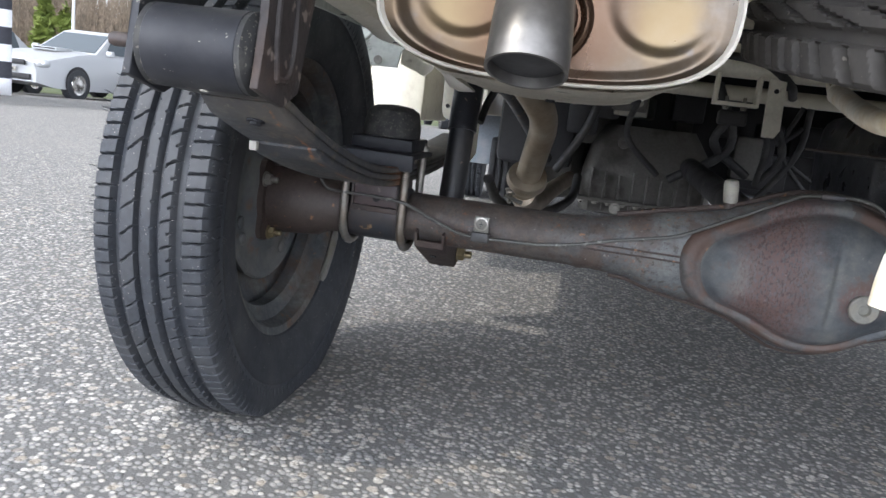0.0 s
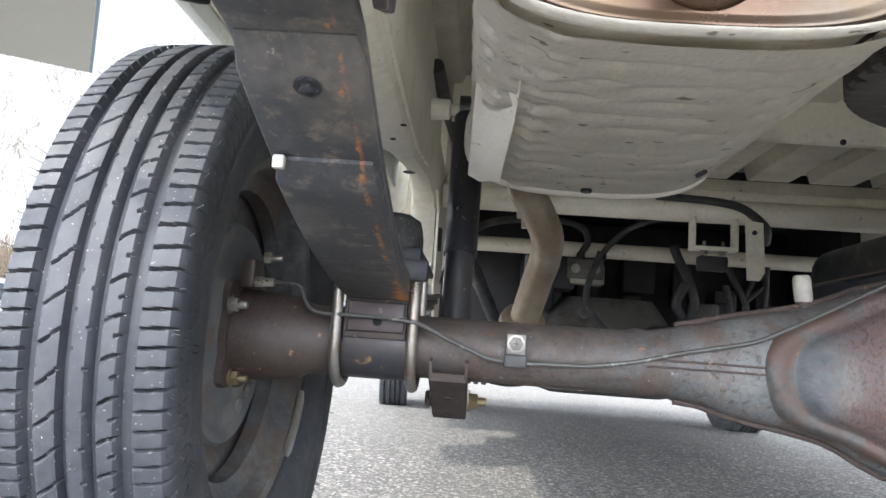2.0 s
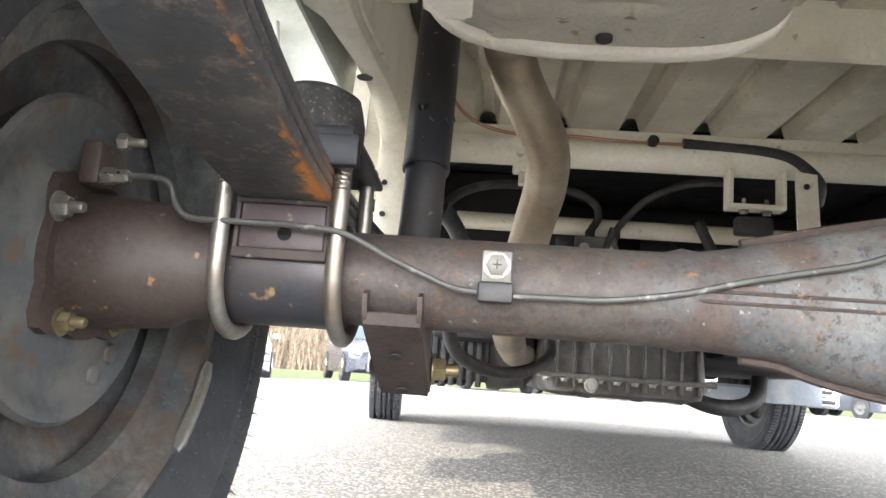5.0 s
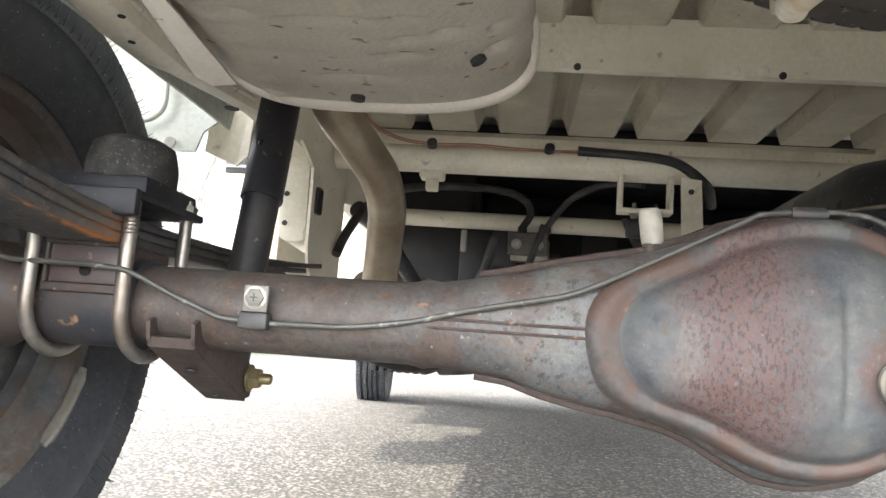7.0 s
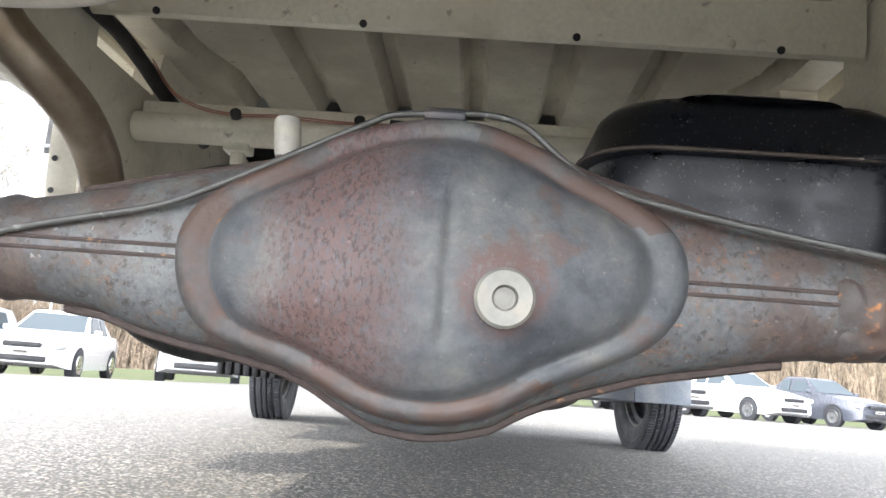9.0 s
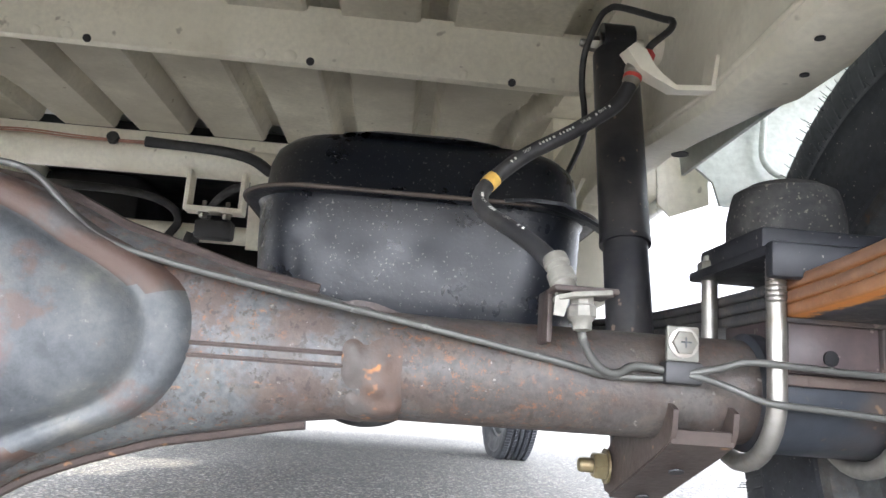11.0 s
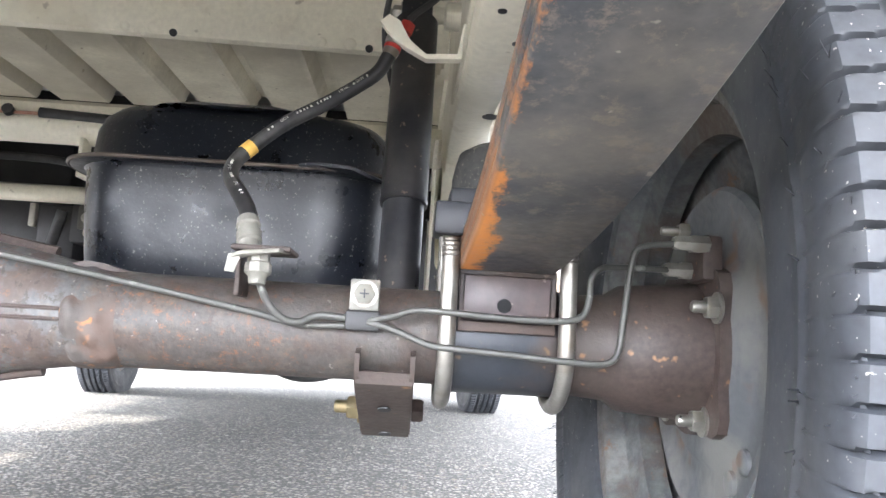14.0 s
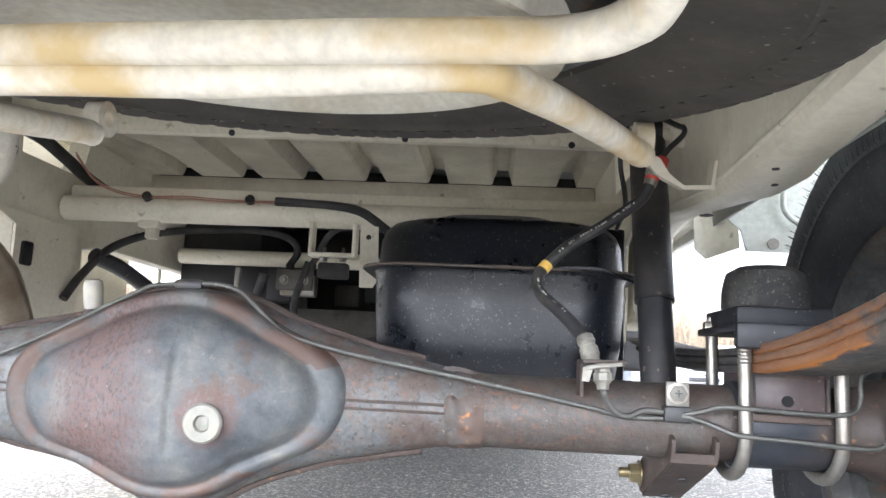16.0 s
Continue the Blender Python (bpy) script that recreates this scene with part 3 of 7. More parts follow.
def bm_tube(bm, pts, r, seg=12, caps=True, hollow=0.0):
    """A round bar along pts; r is a number, or one for each point."""
    pts = [Vector(p) for p in pts]
    rs = r if isinstance(r, (list, tuple)) else [r] * len(pts)
    up, rings = None, []
    for i, p in enumerate(pts):
        d = (pts[min(i + 1, len(pts) - 1)] - pts[max(i - 1, 0)]).normalized()
        if up is None:
            up = d.orthogonal().normalized()
        up = (up - d * up.dot(d)).normalized()
        side = d.cross(up)
        rings.append([bm.verts.new(p + rs[i] * (math.cos(a) * up + math.sin(a) * side)) for a in (2 * math.pi * k / seg for k in range(seg))])
    for a, b in zip(rings, rings[1:]):
        for k in range(seg):
            bm.faces.new((a[k], a[(k + 1) % seg], b[(k + 1) % seg], b[k]))
    if caps:
        bm.faces.new(rings[0][::-1])
        bm.faces.new(rings[-1])
    return bm


def tube(pts, r, seg=12, n=6, caps=True):
    return bm_tube(bmesh.new(), smooth_path(pts, n) if n else pts, r, seg, caps)


def bm_box(bm, x0, x1, y0, y1, z0, z1, bevel=0.0, seg=2, m=None):
    made = bmesh.ops.create_cube(bm, size=1.0)["verts"]
    mat = Matrix.Translation(((x0 + x1) / 2, (y0 + y1) / 2, (z0 + z1) / 2)) @ Matrix.Diagonal((x1 - x0, y1 - y0, z1 - z0, 1))
    bmesh.ops.transform(bm, matrix=(m @ mat) if m else mat, verts=made)
    if bevel:
        es = list({e for v in made for e in v.link_edges})
        bmesh.ops.bevel(bm, geom=es, offset=bevel, segments=seg, affect="EDGES", profile=0.5)
    return bm


def box(x0, x1, y0, y1, z0, z1, bevel=0.002, seg=2, m=None):
    return bm_box(bmesh.new(), x0, x1, y0, y1, z0, z1, bevel, seg, m)


def bm_lathe(bm, profile, seg=32, m=None, close=False):
    """profile: (x along the axis, radius) pairs, turned about x."""
    rings = []
    for x, r in profile:
        ring = []
        for k in range(seg):
            a = 2 * math.pi * k / seg
            v = Vector((x, r * math.cos(a), r * math.sin(a)))
            ring.append(bm.verts.new(m @ v if m else v))
        rings.append(ring)
    pairs = list(zip(rings, rings[1:])) + ([(rings[-1], rings[0])] if close else [])
    for a, b in pairs:
        for k in range(seg):
            bm.faces.new((a[k], a[(k + 1) % seg], b[(k + 1) % seg], b[k]))
    if not close:
        for ring in (rings[0], rings[-1]):
            if (ring[0].co - ring[seg // 2].co).length > 1e-4:
                bm.faces.new(ring)
    return bm


def lathe(profile, seg=32, m=None, close=False):
    return bm_lathe(bmesh.new(), profile, seg, m, close)


def aim(origin, direction):
    """A pose whose x axis points along direction."""
    d = Vector(direction).normalized()
    return Matrix.Translation(origin) @ d.to_track_quat("X", "Z").to_matrix().to_4x4()


def bm_bolt(bm, origin, direction, r=0.007, h=0.006, washer=0.0, stud=0.0):
    """A hexagon head with washer, standing out along direction, and a stud end beyond it."""
    m = aim(origin, direction)
    x = 0.0
    if washer:
        bm_lathe(bm, [(0, washer), (0.0015, washer)], 20, m)
        x = 0.0015
    bm_lathe(bm, [(x, r), (x + h * 0.8, r), (x + h, r * 0.86)], 6, m)
    if stud:
        bm_lathe(bm, [(x + h, r * 0.52), (x + h + stud * 0.85, r * 0.52), (x + h + stud, r * 0.42)], 12, m)
    return bm


def bolt(*a, **k):
    return bm_bolt(bmesh.new(), *a, **k)


def bm_sheet(bm, outline, axis_from, axis_to, bevel=0.0):
    """A flat plate: outline points extruded from one offset vector to another."""
    a = [bm.verts.new(Vector(p) + Vector(axis_from)) for p in outline]
    b = [bm.verts.new(Vector(p) + Vector(axis_to)) for p in outline]
    n = len(a)
    bm.faces.new(a)
    bm.faces.new(b[::-1])
    for k in range(n):
        bm.faces.new((a[k], b[k], b[(k + 1) % n], a[(k + 1) % n]))
    if bevel:
        bmesh.ops.bevel(bm, geom=bm.edges[:], offset=bevel, segments=2, affect="EDGES", profile=0.5)
    return bm


def sheet(*a, **k):
    return bm_sheet(bmesh.new(), *a, **k)


def loft(rings, caps=True, closed=True):
    bm = bmesh.new()
    vs = [[bm.verts.new(p) for p in ring] for ring in rings]
    n = len(vs[0])
    for a, b in zip(vs, vs[1:]):
        for k in range(n if closed else n - 1):
            bm.faces.new((a[k], a[(k + 1) % n], b[(k + 1) % n], b[k]))
    if caps:
        bm.faces.new(vs[0][::-1])
        bm.faces.new(vs[-1])
    return bm


def oval(cx, cz, hw, hh, y, n=48, power=2.6):
    out = []
    for k in range(n):
        a = 2 * math.pi * k / n
        c, s = math.cos(a), math.sin(a)
        out.append((cx + hw * math.copysign(abs(c) ** (2 / power), c), y, cz + hh * math.copysign(abs(s) ** (2 / power), s)))
    return out


def rounded_rect(x0, x1, y0, y1, r, z, n=6):
    out = []
    for cx, cy, a0 in ((x1 - r, y1 - r, 0), (x0 + r, y1 - r, 90), (x0 + r, y0 + r, 180), (x1 - r, y0 + r, 270)):
        for k in range(n + 1):
            a = radians(a0 + 90 * k / n)
            out.append((cx + r * math.cos(a), cy + r * math.sin(a), z))
    return out


# ---------------------------------------------------------------- ground
def ground_height(x, y):
    """Level under the van; the yard falls away gently towards the parked cars."""
    left, ahead = max(0.0, -x - 2.0), max(0.0, y - 4.0)
    return -0.034 * min(left, 30) * min(1, left / 4) - 0.012 * min(ahead, 40) * min(1, ahead / 4)


def build_ground():
    def steps(lim):
        s, v = [0.0], 0.0
        while v < lim:
            v += 0.5 if v < 6 else v * 0.16
            s.append(v)
        return sorted({-q for q in s} | set(s))
    xs = ys = steps(900)
    verts = [(x, y, ground_height(x, y)) for y in ys for x in xs]
    n = len(xs)
    faces = [(j * n + i, j * n + i + 1, (j + 1) * n + i + 1, (j + 1) * n + i) for j in range(len(ys) - 1) for i in range(n - 1)]
    ob = new("ground", mesh_of("ground", verts, faces, [ASPHALT]))
    tagged(ob, "worn grey asphalt yard with exposed pale stone chips", "ground", kind="structure")


build_ground()

# ---------------------------------------------------------------- light truck
AXZ = 0.242          # height of the rear axle's middle
van = thing("light_truck", "small cream-white light truck on steel wheels, parked on asphalt", "truck")


# wheels -------------------------------------------------------------
def tyre_mesh(name, flat_at=None, radius=0.262, pitches=66, mat=RUBBER, fine=12, lug=1.0):
    """A road tyre with four grooves round it and slots across its shoulders, axle along x."""
    prof = []
    for x in np.linspace(-0.052, 0.052, 69 if fine > 12 else 41):
        prof.append((x, radius - 0.0030 * (x / 0.052) ** 2, 1))
    side = [(0.0540, radius - 0.0050, 1), (0.0556, radius - 0.0090, 1), (0.0564, radius - 0.0140, 1), (0.0564, radius - 0.0200, 1), (0.0556, radius - 0.0260, 1), (0.0546, radius - 0.0310, 1), (0.0536, radius - 0.0350, 0), (0.0542, radius - 0.0370, 0),
            (0.0542, radius - 0.0395, 0), (0.0520, radius - 0.0420, 0), (0.0505, radius - 0.0520, 0), (0.0488, radius - 0.0640, 0), (0.0465, radius - 0.0760, 0), (0.0430, radius - 0.0870, 0), (0.039, radius - 0.0945, 0), (0.033, radius - 0.096, 0)]
    full = [(-x, r, k) for x, r, k in side[::-1]] + prof + side
    nseg = pitches * fine
    X = np.array([p[0] for p in full])
    R = np.array([p[1] for p in full])
    T = np.array([p[2] for p in full])
    ang = np.arange(nseg) * 2 * math.pi / nseg
    A, XX = np.meshgrid(ang, X, indexing="ij")
    RR = np.tile(R, (nseg, 1))
    depth = np.zeros_like(RR)
    for c, w, dep in ((-0.0310, 0.0036, 0.0072), (-0.0088, 0.0024, 0.0068), (0.0092, 0.0024, 0.0068), (0.0292, 0.0036, 0.0072)):
        depth = np.maximum(depth, dep * np.clip(2.2 - 1.5 * np.abs(XX - c) / w, 0, 1))
    ph = A * pitches / (2 * math.pi)
    jitter = 0.10 * np.sin(A * 7) + 0.06 * np.sin(A * 17 + 1)

    def slot(x0, x1, lean, shift, width, dep, every=1.0, curve=0.0):
        v = (XX - x0) / (x1 - x0)
        u = (ph + jitter + shift + lean * v + curve * v * v) / every
        f = np.abs(u - np.round(u)) * every
        inside = (XX > x0) & (XX < x1)
        return np.where(inside, dep * np.clip(1.6 - f / width, 0, 1), 0)
    # slots across the shoulders, two to a pitch; curved slots and nicks on the ribs between the grooves
    thin = (0.030 if fine > 12 else 0.05) * lug
    for x0, x1, lean, shift, dep, every, curve in (
            (0.0345, 0.0600, -0.10, 0.0, 0.0050, 0.5, 0.0), (-0.0600, -0.0345, -0.10, 0.3, 0.0048, 0.5, 0.0), (0.0112, 0.0245, -0.62, 0.5, 0.0045, 1.0, 0.30), (0.0205, 0.0260, -0.10, 0.75, 0.0036, 1.0, 0.0),
            (-0.0270, -0.0105, -0.45, 0.1, 0.0045, 1.0, -0.10), (-0.0300, -0.0245, -0.10, 0.65, 0.0036, 1.0, 0.0), (-0.0065, -0.0038, -0.10, 0.2, 0.0030, 1.0, 0.0), (0.0038, 0.0065, -0.10, 0.6, 0.0030, 1.0, 0.0)):
        depth = np.maximum(depth, slot(x0, x1, lean * lug, shift, thin * (0.9 if every < 1 else 1.0), dep * lug ** 0.5, every, curve))
    RR = RR - depth * np.where(T == 1, np.where(np.abs(XX) > 0.0530, 0.75, 1), 0)
    Y, Z = RR * np.sin(A), RR * np.cos(A)
    if flat_at is not None:
        under = np.clip(flat_at - Z, 0, 1)
        XX = XX * (1 + 2.2 * under * (np.abs(XX) > 0.04))
        Z = np.maximum(Z, flat_at)
    m = len(full)
    verts = np.stack([XX, Y, Z], -1).reshape(-1, 3)
    faces = [(i * m + j, i * m + j + 1, ((i + 1) % nseg) * m + j + 1, ((i + 1) % nseg) * m + j) for i in range(nseg) for j in range(m - 1)]
    me = mesh_of(name, verts, faces, [mat])
    me.set_sharp_from_angle(angle=radians(33))
    return me


def whisker_mesh(seed, n=620):
    """Short moulding hairs that stand on the shoulders of a fresh tyre."""
    rnd, verts, faces = random.Random(seed), [], []
    for k in range(n):
        a, s = rnd.uniform(0, 2 * math.pi), rnd.choice((-1, 1))
        x0, r0 = s * rnd.choice((0.0540, 0.0562, 0.0540)), 0.254
        r0 = 0.2475 if abs(x0) > 0.055 else rnd.choice((0.2565, 0.2240))
        ln, b = rnd.uniform(0.005, 0.010), rnd.uniform(-0.02, 0.02)
        d = Vector((s * rnd.uniform(0.3, 1.2), math.sin(a + b * 6), math.cos(a + b * 6))).normalized() * ln
        base = Vector((x0, r0 * math.sin(a), r0 * math.cos(a)))
        if base.z < -0.225:
            continue
        t = Vector((0, math.cos(a), -math.sin(a))) * 0.0004
        u = Vector((0.0004, 0, 0))
        i = len(verts)
        verts += [base + t, base + u, base - t, base + d + t * 0.6, base + d + u * 0.6, base + d - t * 0.6]
        faces += [(i, i + 1, i + 4, i + 3), (i + 1, i + 2, i + 5, i + 4), (i + 2, i, i + 3, i + 5), (i + 3, i + 4, i + 5)]
    return mesh_of("moulding_hair", verts, faces, [RUBBER], smooth=False)


def rim_mesh(mat):
    """Pressed steel wheel, its inner lip towards +x."""
    bm = lathe([(0.066, 0.166), (0.068, 0.170), (0.064, 0.171), (0.060, 0.163), (0.052, 0.160), (0.030, 0.158), (0.018, 0.140), (-0.012, 0.138), (-0.026, 0.156),
                (-0.054, 0.160), (-0.062, 0.163), (-0.066, 0.171), (-0.068, 0.168), (-0.066, 0.160), (-0.050, 0.154), (-0.028, 0.150), (-0.034, 0.132), (-0.046, 0.118), (-0.050, 0.095),
                (-0.040, 0.070), (-0.036, 0.050), (-0.040, 0.0305), (-0.034, 0.030), (-0.031, 0.050), (-0.035, 0.070), (-0.045, 0.095), (-0.041, 0.118), (-0.029, 0.130), (-0.018, 0.148),
                (-0.010, 0.134), (0.020, 0.135), (0.033, 0.152), (0.052, 0.155), (0.062, 0.158)], 72, Matrix.Diagonal((0.54, 1, 1, 1)), True)
    return finish(bm, "rim", mat)


TYRE_FLAT = tyre_mesh("tyre", -AXZ + 0.0005, fine=24)
TYRE_FRONT = tyre_mesh("front_tyre", -AXZ + 0.0005)
RIM = rim_mesh(RIMM)
WHISK = whisker_mesh(4)


def rear_wheel(s):
    """Wheel on the side s (-1 left, 1 right). Its inner lip looks towards the van's middle."""
    hub = part("wheel", RIM, None, van, "dark steel wheel rim with rusty edges, worn inside face")
    hub.matrix_world = pose(-0.6135, 0, AXZ) if s < 0 else Matrix.Translation((0.606, 0, AXZ)) @ Matrix.Rotation(radians(-2.4), 4, "Z") @ Matrix.Rotation(radians(1.2), 4, "Y") @ Matrix.Rotation(math.pi, 4, "Z")
    ty = part("tyre", TYRE_FLAT, None, hub, "black road tyre with sharp tread and dusty grooves")
    wh = part("moulding_hair", WHISK, None, hub, "fine rubber moulding hairs")
    tagged(wh, kind="stuff")
    rows = []
    for k, a in enumerate(np.linspace(111, 139, 9)):
        e = 0.6 if k in (0, 8) else 1.0
        c = Vector((0.0375, 0.1670 * math.sin(radians(a)), 0.1665 * math.cos(radians(a))))
        u, v = Vector((0.35, math.sin(radians(a)), math.cos(radians(a)))).normalized(), Vector((1, -0.35 * math.sin(radians(a)), -0.35 * math.cos(radians(a)))).normalized()
        rows.append([c + u * (0.0068 * e * math.cos(q)) + v * (0.0034 * e * math.sin(q)) for q in np.linspace(0, 2 * math.pi, 13)[:-1]])
    bm = loft(rows)
    part("wheel_weight", bm, ZINC, hub, "grey clip-on balance weight")
    bm = bmesh.new()
    k = -0.0175 if s < 0 else -0.0165
    bm_lathe(bm, [(-0.030, 0.092), (0.004 + k, 0.094), (0.008 + k, 0.100), (0.0185 + k, 0.104), (0.022 + k, 0.101), (0.022 + k, 0.094), (0.019 + k, 0.090), (0.019 + k, 0.070), (0.024 + k, 0.064), (0.024 + k, 0.0)], 56)
    drum = part("brake_drum", bm, DRUMM, hub, "grey brake backing plate over the drum")
    for a in (196, 212, 300, 316):
        part("plate_bolt", lathe([(0, 0.0075), (0.0022, 0.0070), (0.003, 0.0055)], 14, aim((0.019 + k, 0.083 * math.cos(radians(a)), 0.083 * math.sin(radians(a))), (1, 0, 0))), DRUMM, drum)
    return hub


wheels = [rear_wheel(-1), rear_wheel(1)]


def front_wheel(s):
    hub = part("front_wheel", RIM, None, van, "steel front wheel rim")
    hub.matrix_world = pose(-0.72 if s < 0 else 0.69, 2.44, AXZ, 0, 0, (180 if s > 0 else 0) + 5)
    part("tyre", TYRE_FRONT, None, hub, "black front tyre")


front_wheel(-1), front_wheel(1)

# rear axle ----------------------------------------------------------
TOPS = [(-0.60, 0.0), (-0.25, 0.0), (-0.222, 0.002), (-0.187, 0.009), (-0.152, 0.0175), (-0.118, 0.0245), (-0.087, 0.031), (-0.062, 0.040), (-0.040, 0.050), (-0.015, 0.0565), (0.014, 0.0585),
        (0.040, 0.0555), (0.067, 0.0465), (0.093, 0.0345), (0.132, 0.0235), (0.163, 0.0145), (0.198, 0.0085), (0.226, 0.002), (0.25, 0.0), (0.60, 0.0)]
BOTS = [(-0.60, 0.0), (-0.24, 0.0), (-0.213, 0.001), (-0.178, 0.0045), (-0.156, 0.0115), (-0.128, 0.0175), (-0.107, 0.0205), (-0.073, 0.0275), (-0.055, 0.0345), (-0.038, 0.0445), (-0.017, 0.0545),
        (0.006, 0.0575), (0.025, 0.0555), (0.045, 0.0505), (0.061, 0.0405), (0.077, 0.0335), (0.093, 0.0275), (0.125, 0.0175), (0.157, 0.0115), (0.190, 0.005), (0.23, 0.0), (0.60, 0.0)]
R_TUBE = 0.0285


def axle_ring(x, n=40):
    up = R_TUBE + float(np.interp(x, *zip(*TOPS)))
    dn = R_TUBE + float(np.interp(x, *zip(*BOTS)))
    bulge = (up + dn) / 2 - R_TUBE
    dep = R_TUBE + 0.04 * bulge
    power = 2 + 18 * min(bulge, 0.05)
    ring = []
    for k in range(n):
        a = 2 * math.pi * k / n
        c, s = math.cos(a), math.sin(a)
        z = math.copysign(abs(s) ** (2 / power), s) * (up if s > 0 else dn)
        ring.append((x, -math.copysign(abs(c) ** (2 / power), c) * dep, AXZ + z))
    return ring


xs = [-0.56, -0.50, -0.44, -0.38, -0.31, -0.262, -0.246, -0.2405, -0.236, -0.2315, -0.226] + list(np.linspace(-0.21, 0.205, 64)) + [0.2185, 0.223, 0.228, 0.2325, 0.24, 0.26, 0.31, 0.37, 0.44, 0.50, 0.56]
rings = []
for x in xs:
    ring = axle_ring(x)
    weld = 0.0022 if (abs(x + 0.236) < 0.003 or abs(x - 0.228) < 0.003) else (0.0010 if (abs(x + 0.236) < 0.007 or abs(x - 0.228) < 0.007) else 0)
    if weld:
        ring = [(px, py * (1 + weld / 0.03), AXZ + (pz - AXZ) * (1 + weld / 0.03)) for px, py, pz in ring]
    rings.append(ring)
axle = part("rear_axle", loft(rings), AXLE, van, "rear axle housing in flaking grey paint with brown rust", angle=60)

# pressed seam that runs round the housing where its two halves are welded
seam = []
for x in np.linspace(-0.20, 0.20, 60):
    up = R_TUBE + float(np.interp(x, *zip(*TOPS)))
    seam.append((float(x), 0.0, AXZ + up + 0.0015))
bm = bm_tube(bmesh.new(), seam, 0.0035, 8)
seam = [(float(x), 0.0, AXZ - R_TUBE - float(np.interp(x, *zip(*BOTS))) - 0.001) for x in np.linspace(-0.20, 0.20, 60)]
bm_tube(bm, seam, 0.0035, 8)
for s, x0, x1 in ((-1, -0.236, -0.128), (1, 0.140, 0.228)):
    for dz in (0.0035, -0.0025):
        bm_tube(bm, [(float(x), -R_TUBE - 0.04 * (float(np.interp(x, *zip(*TOPS))) + float(np.interp(x, *zip(*BOTS)))) / 2 + 0.0004, AXZ + dz) for x in np.linspace(x0, x1, 8)], 0.0013, 8)
part("weld_seam", bm, RUSTBROWN, axle, "rusty weld seam")
# rough rusted weld where the housing meets the tube
def weld_patch(x0, half, seed):
    rnd = random.Random(seed)
    lumps = [(rnd.uniform(-0.8, 0.8) * half, radians(rnd.uniform(165, 240)), rnd.uniform(0.0008, 0.0026), rnd.uniform(0.003, 0.006)) for _ in range(16)]
    rows = []
    for u in np.linspace(-half, half, 22):
        row = []
        for a in np.linspace(radians(150), radians(262), 46):
            r = 0.0288 + sum(h * math.exp(-((u - lx) / w) ** 2 - ((a - la) * 0.0295 / w) ** 2) for lx, la, h, w in lumps)
            r += 0.0016 * max(0, 1 - (u / half) ** 2) * math.sin(min(1, (a - radians(150)) / 0.5) * 1.57) - 0.001 * abs(u / half) ** 6
            row.append((x0 + u, r * math.cos(a), AXZ + r * math.sin(a)))
        rows.append(row)
    return loft(rows, caps=False, closed=False)


part("housing_weld", weld_patch(0.234, 0.016, 31), WELDRUST, axle, "lumpy rusted weld on the axle tube")
bm = loft([[(x, -0.012 * f, z), (x, 0.012 * f, z), (x, 0.012 * f, 0.262), (x, -0.012 * f, 0.262)] for x, f, z in ((0.208, 0.4, 0.270), (0.214, 0.9, 0.2735), (0.222, 1.0, 0.2752), (0.232, 1.0, 0.2742), (0.240, 0.8, 0.2720), (0.250, 0.3, 0.269))])
part("housing_lug", bm, RUSTBROWN, axle, "rusty lug on the axle tube")


def cover_outline(a):
    """Radius of the cover's edge at the angle a round its middle."""
    pts = [(0, 0.132), (6, 0.133), (14, 0.132), (21, 0.120), (37, 0.098), (59, 0.090), (73, 0.089), (89, 0.087), (108, 0.087), (121, 0.090), (142, 0.098), (154, 0.112), (162, 0.126), (170, 0.136), (178, 0.136),
           (189, 0.130), (198, 0.119), (206, 0.097), (216, 0.084), (230, 0.076), (251, 0.073), (268, 0.072), (285, 0.073), (304, 0.075), (323, 0.080), (337, 0.095), (347, 0.116), (355, 0.128), (360, 0.132)]
    return float(np.interp(math.degrees(a) % 360, *zip(*pts)))


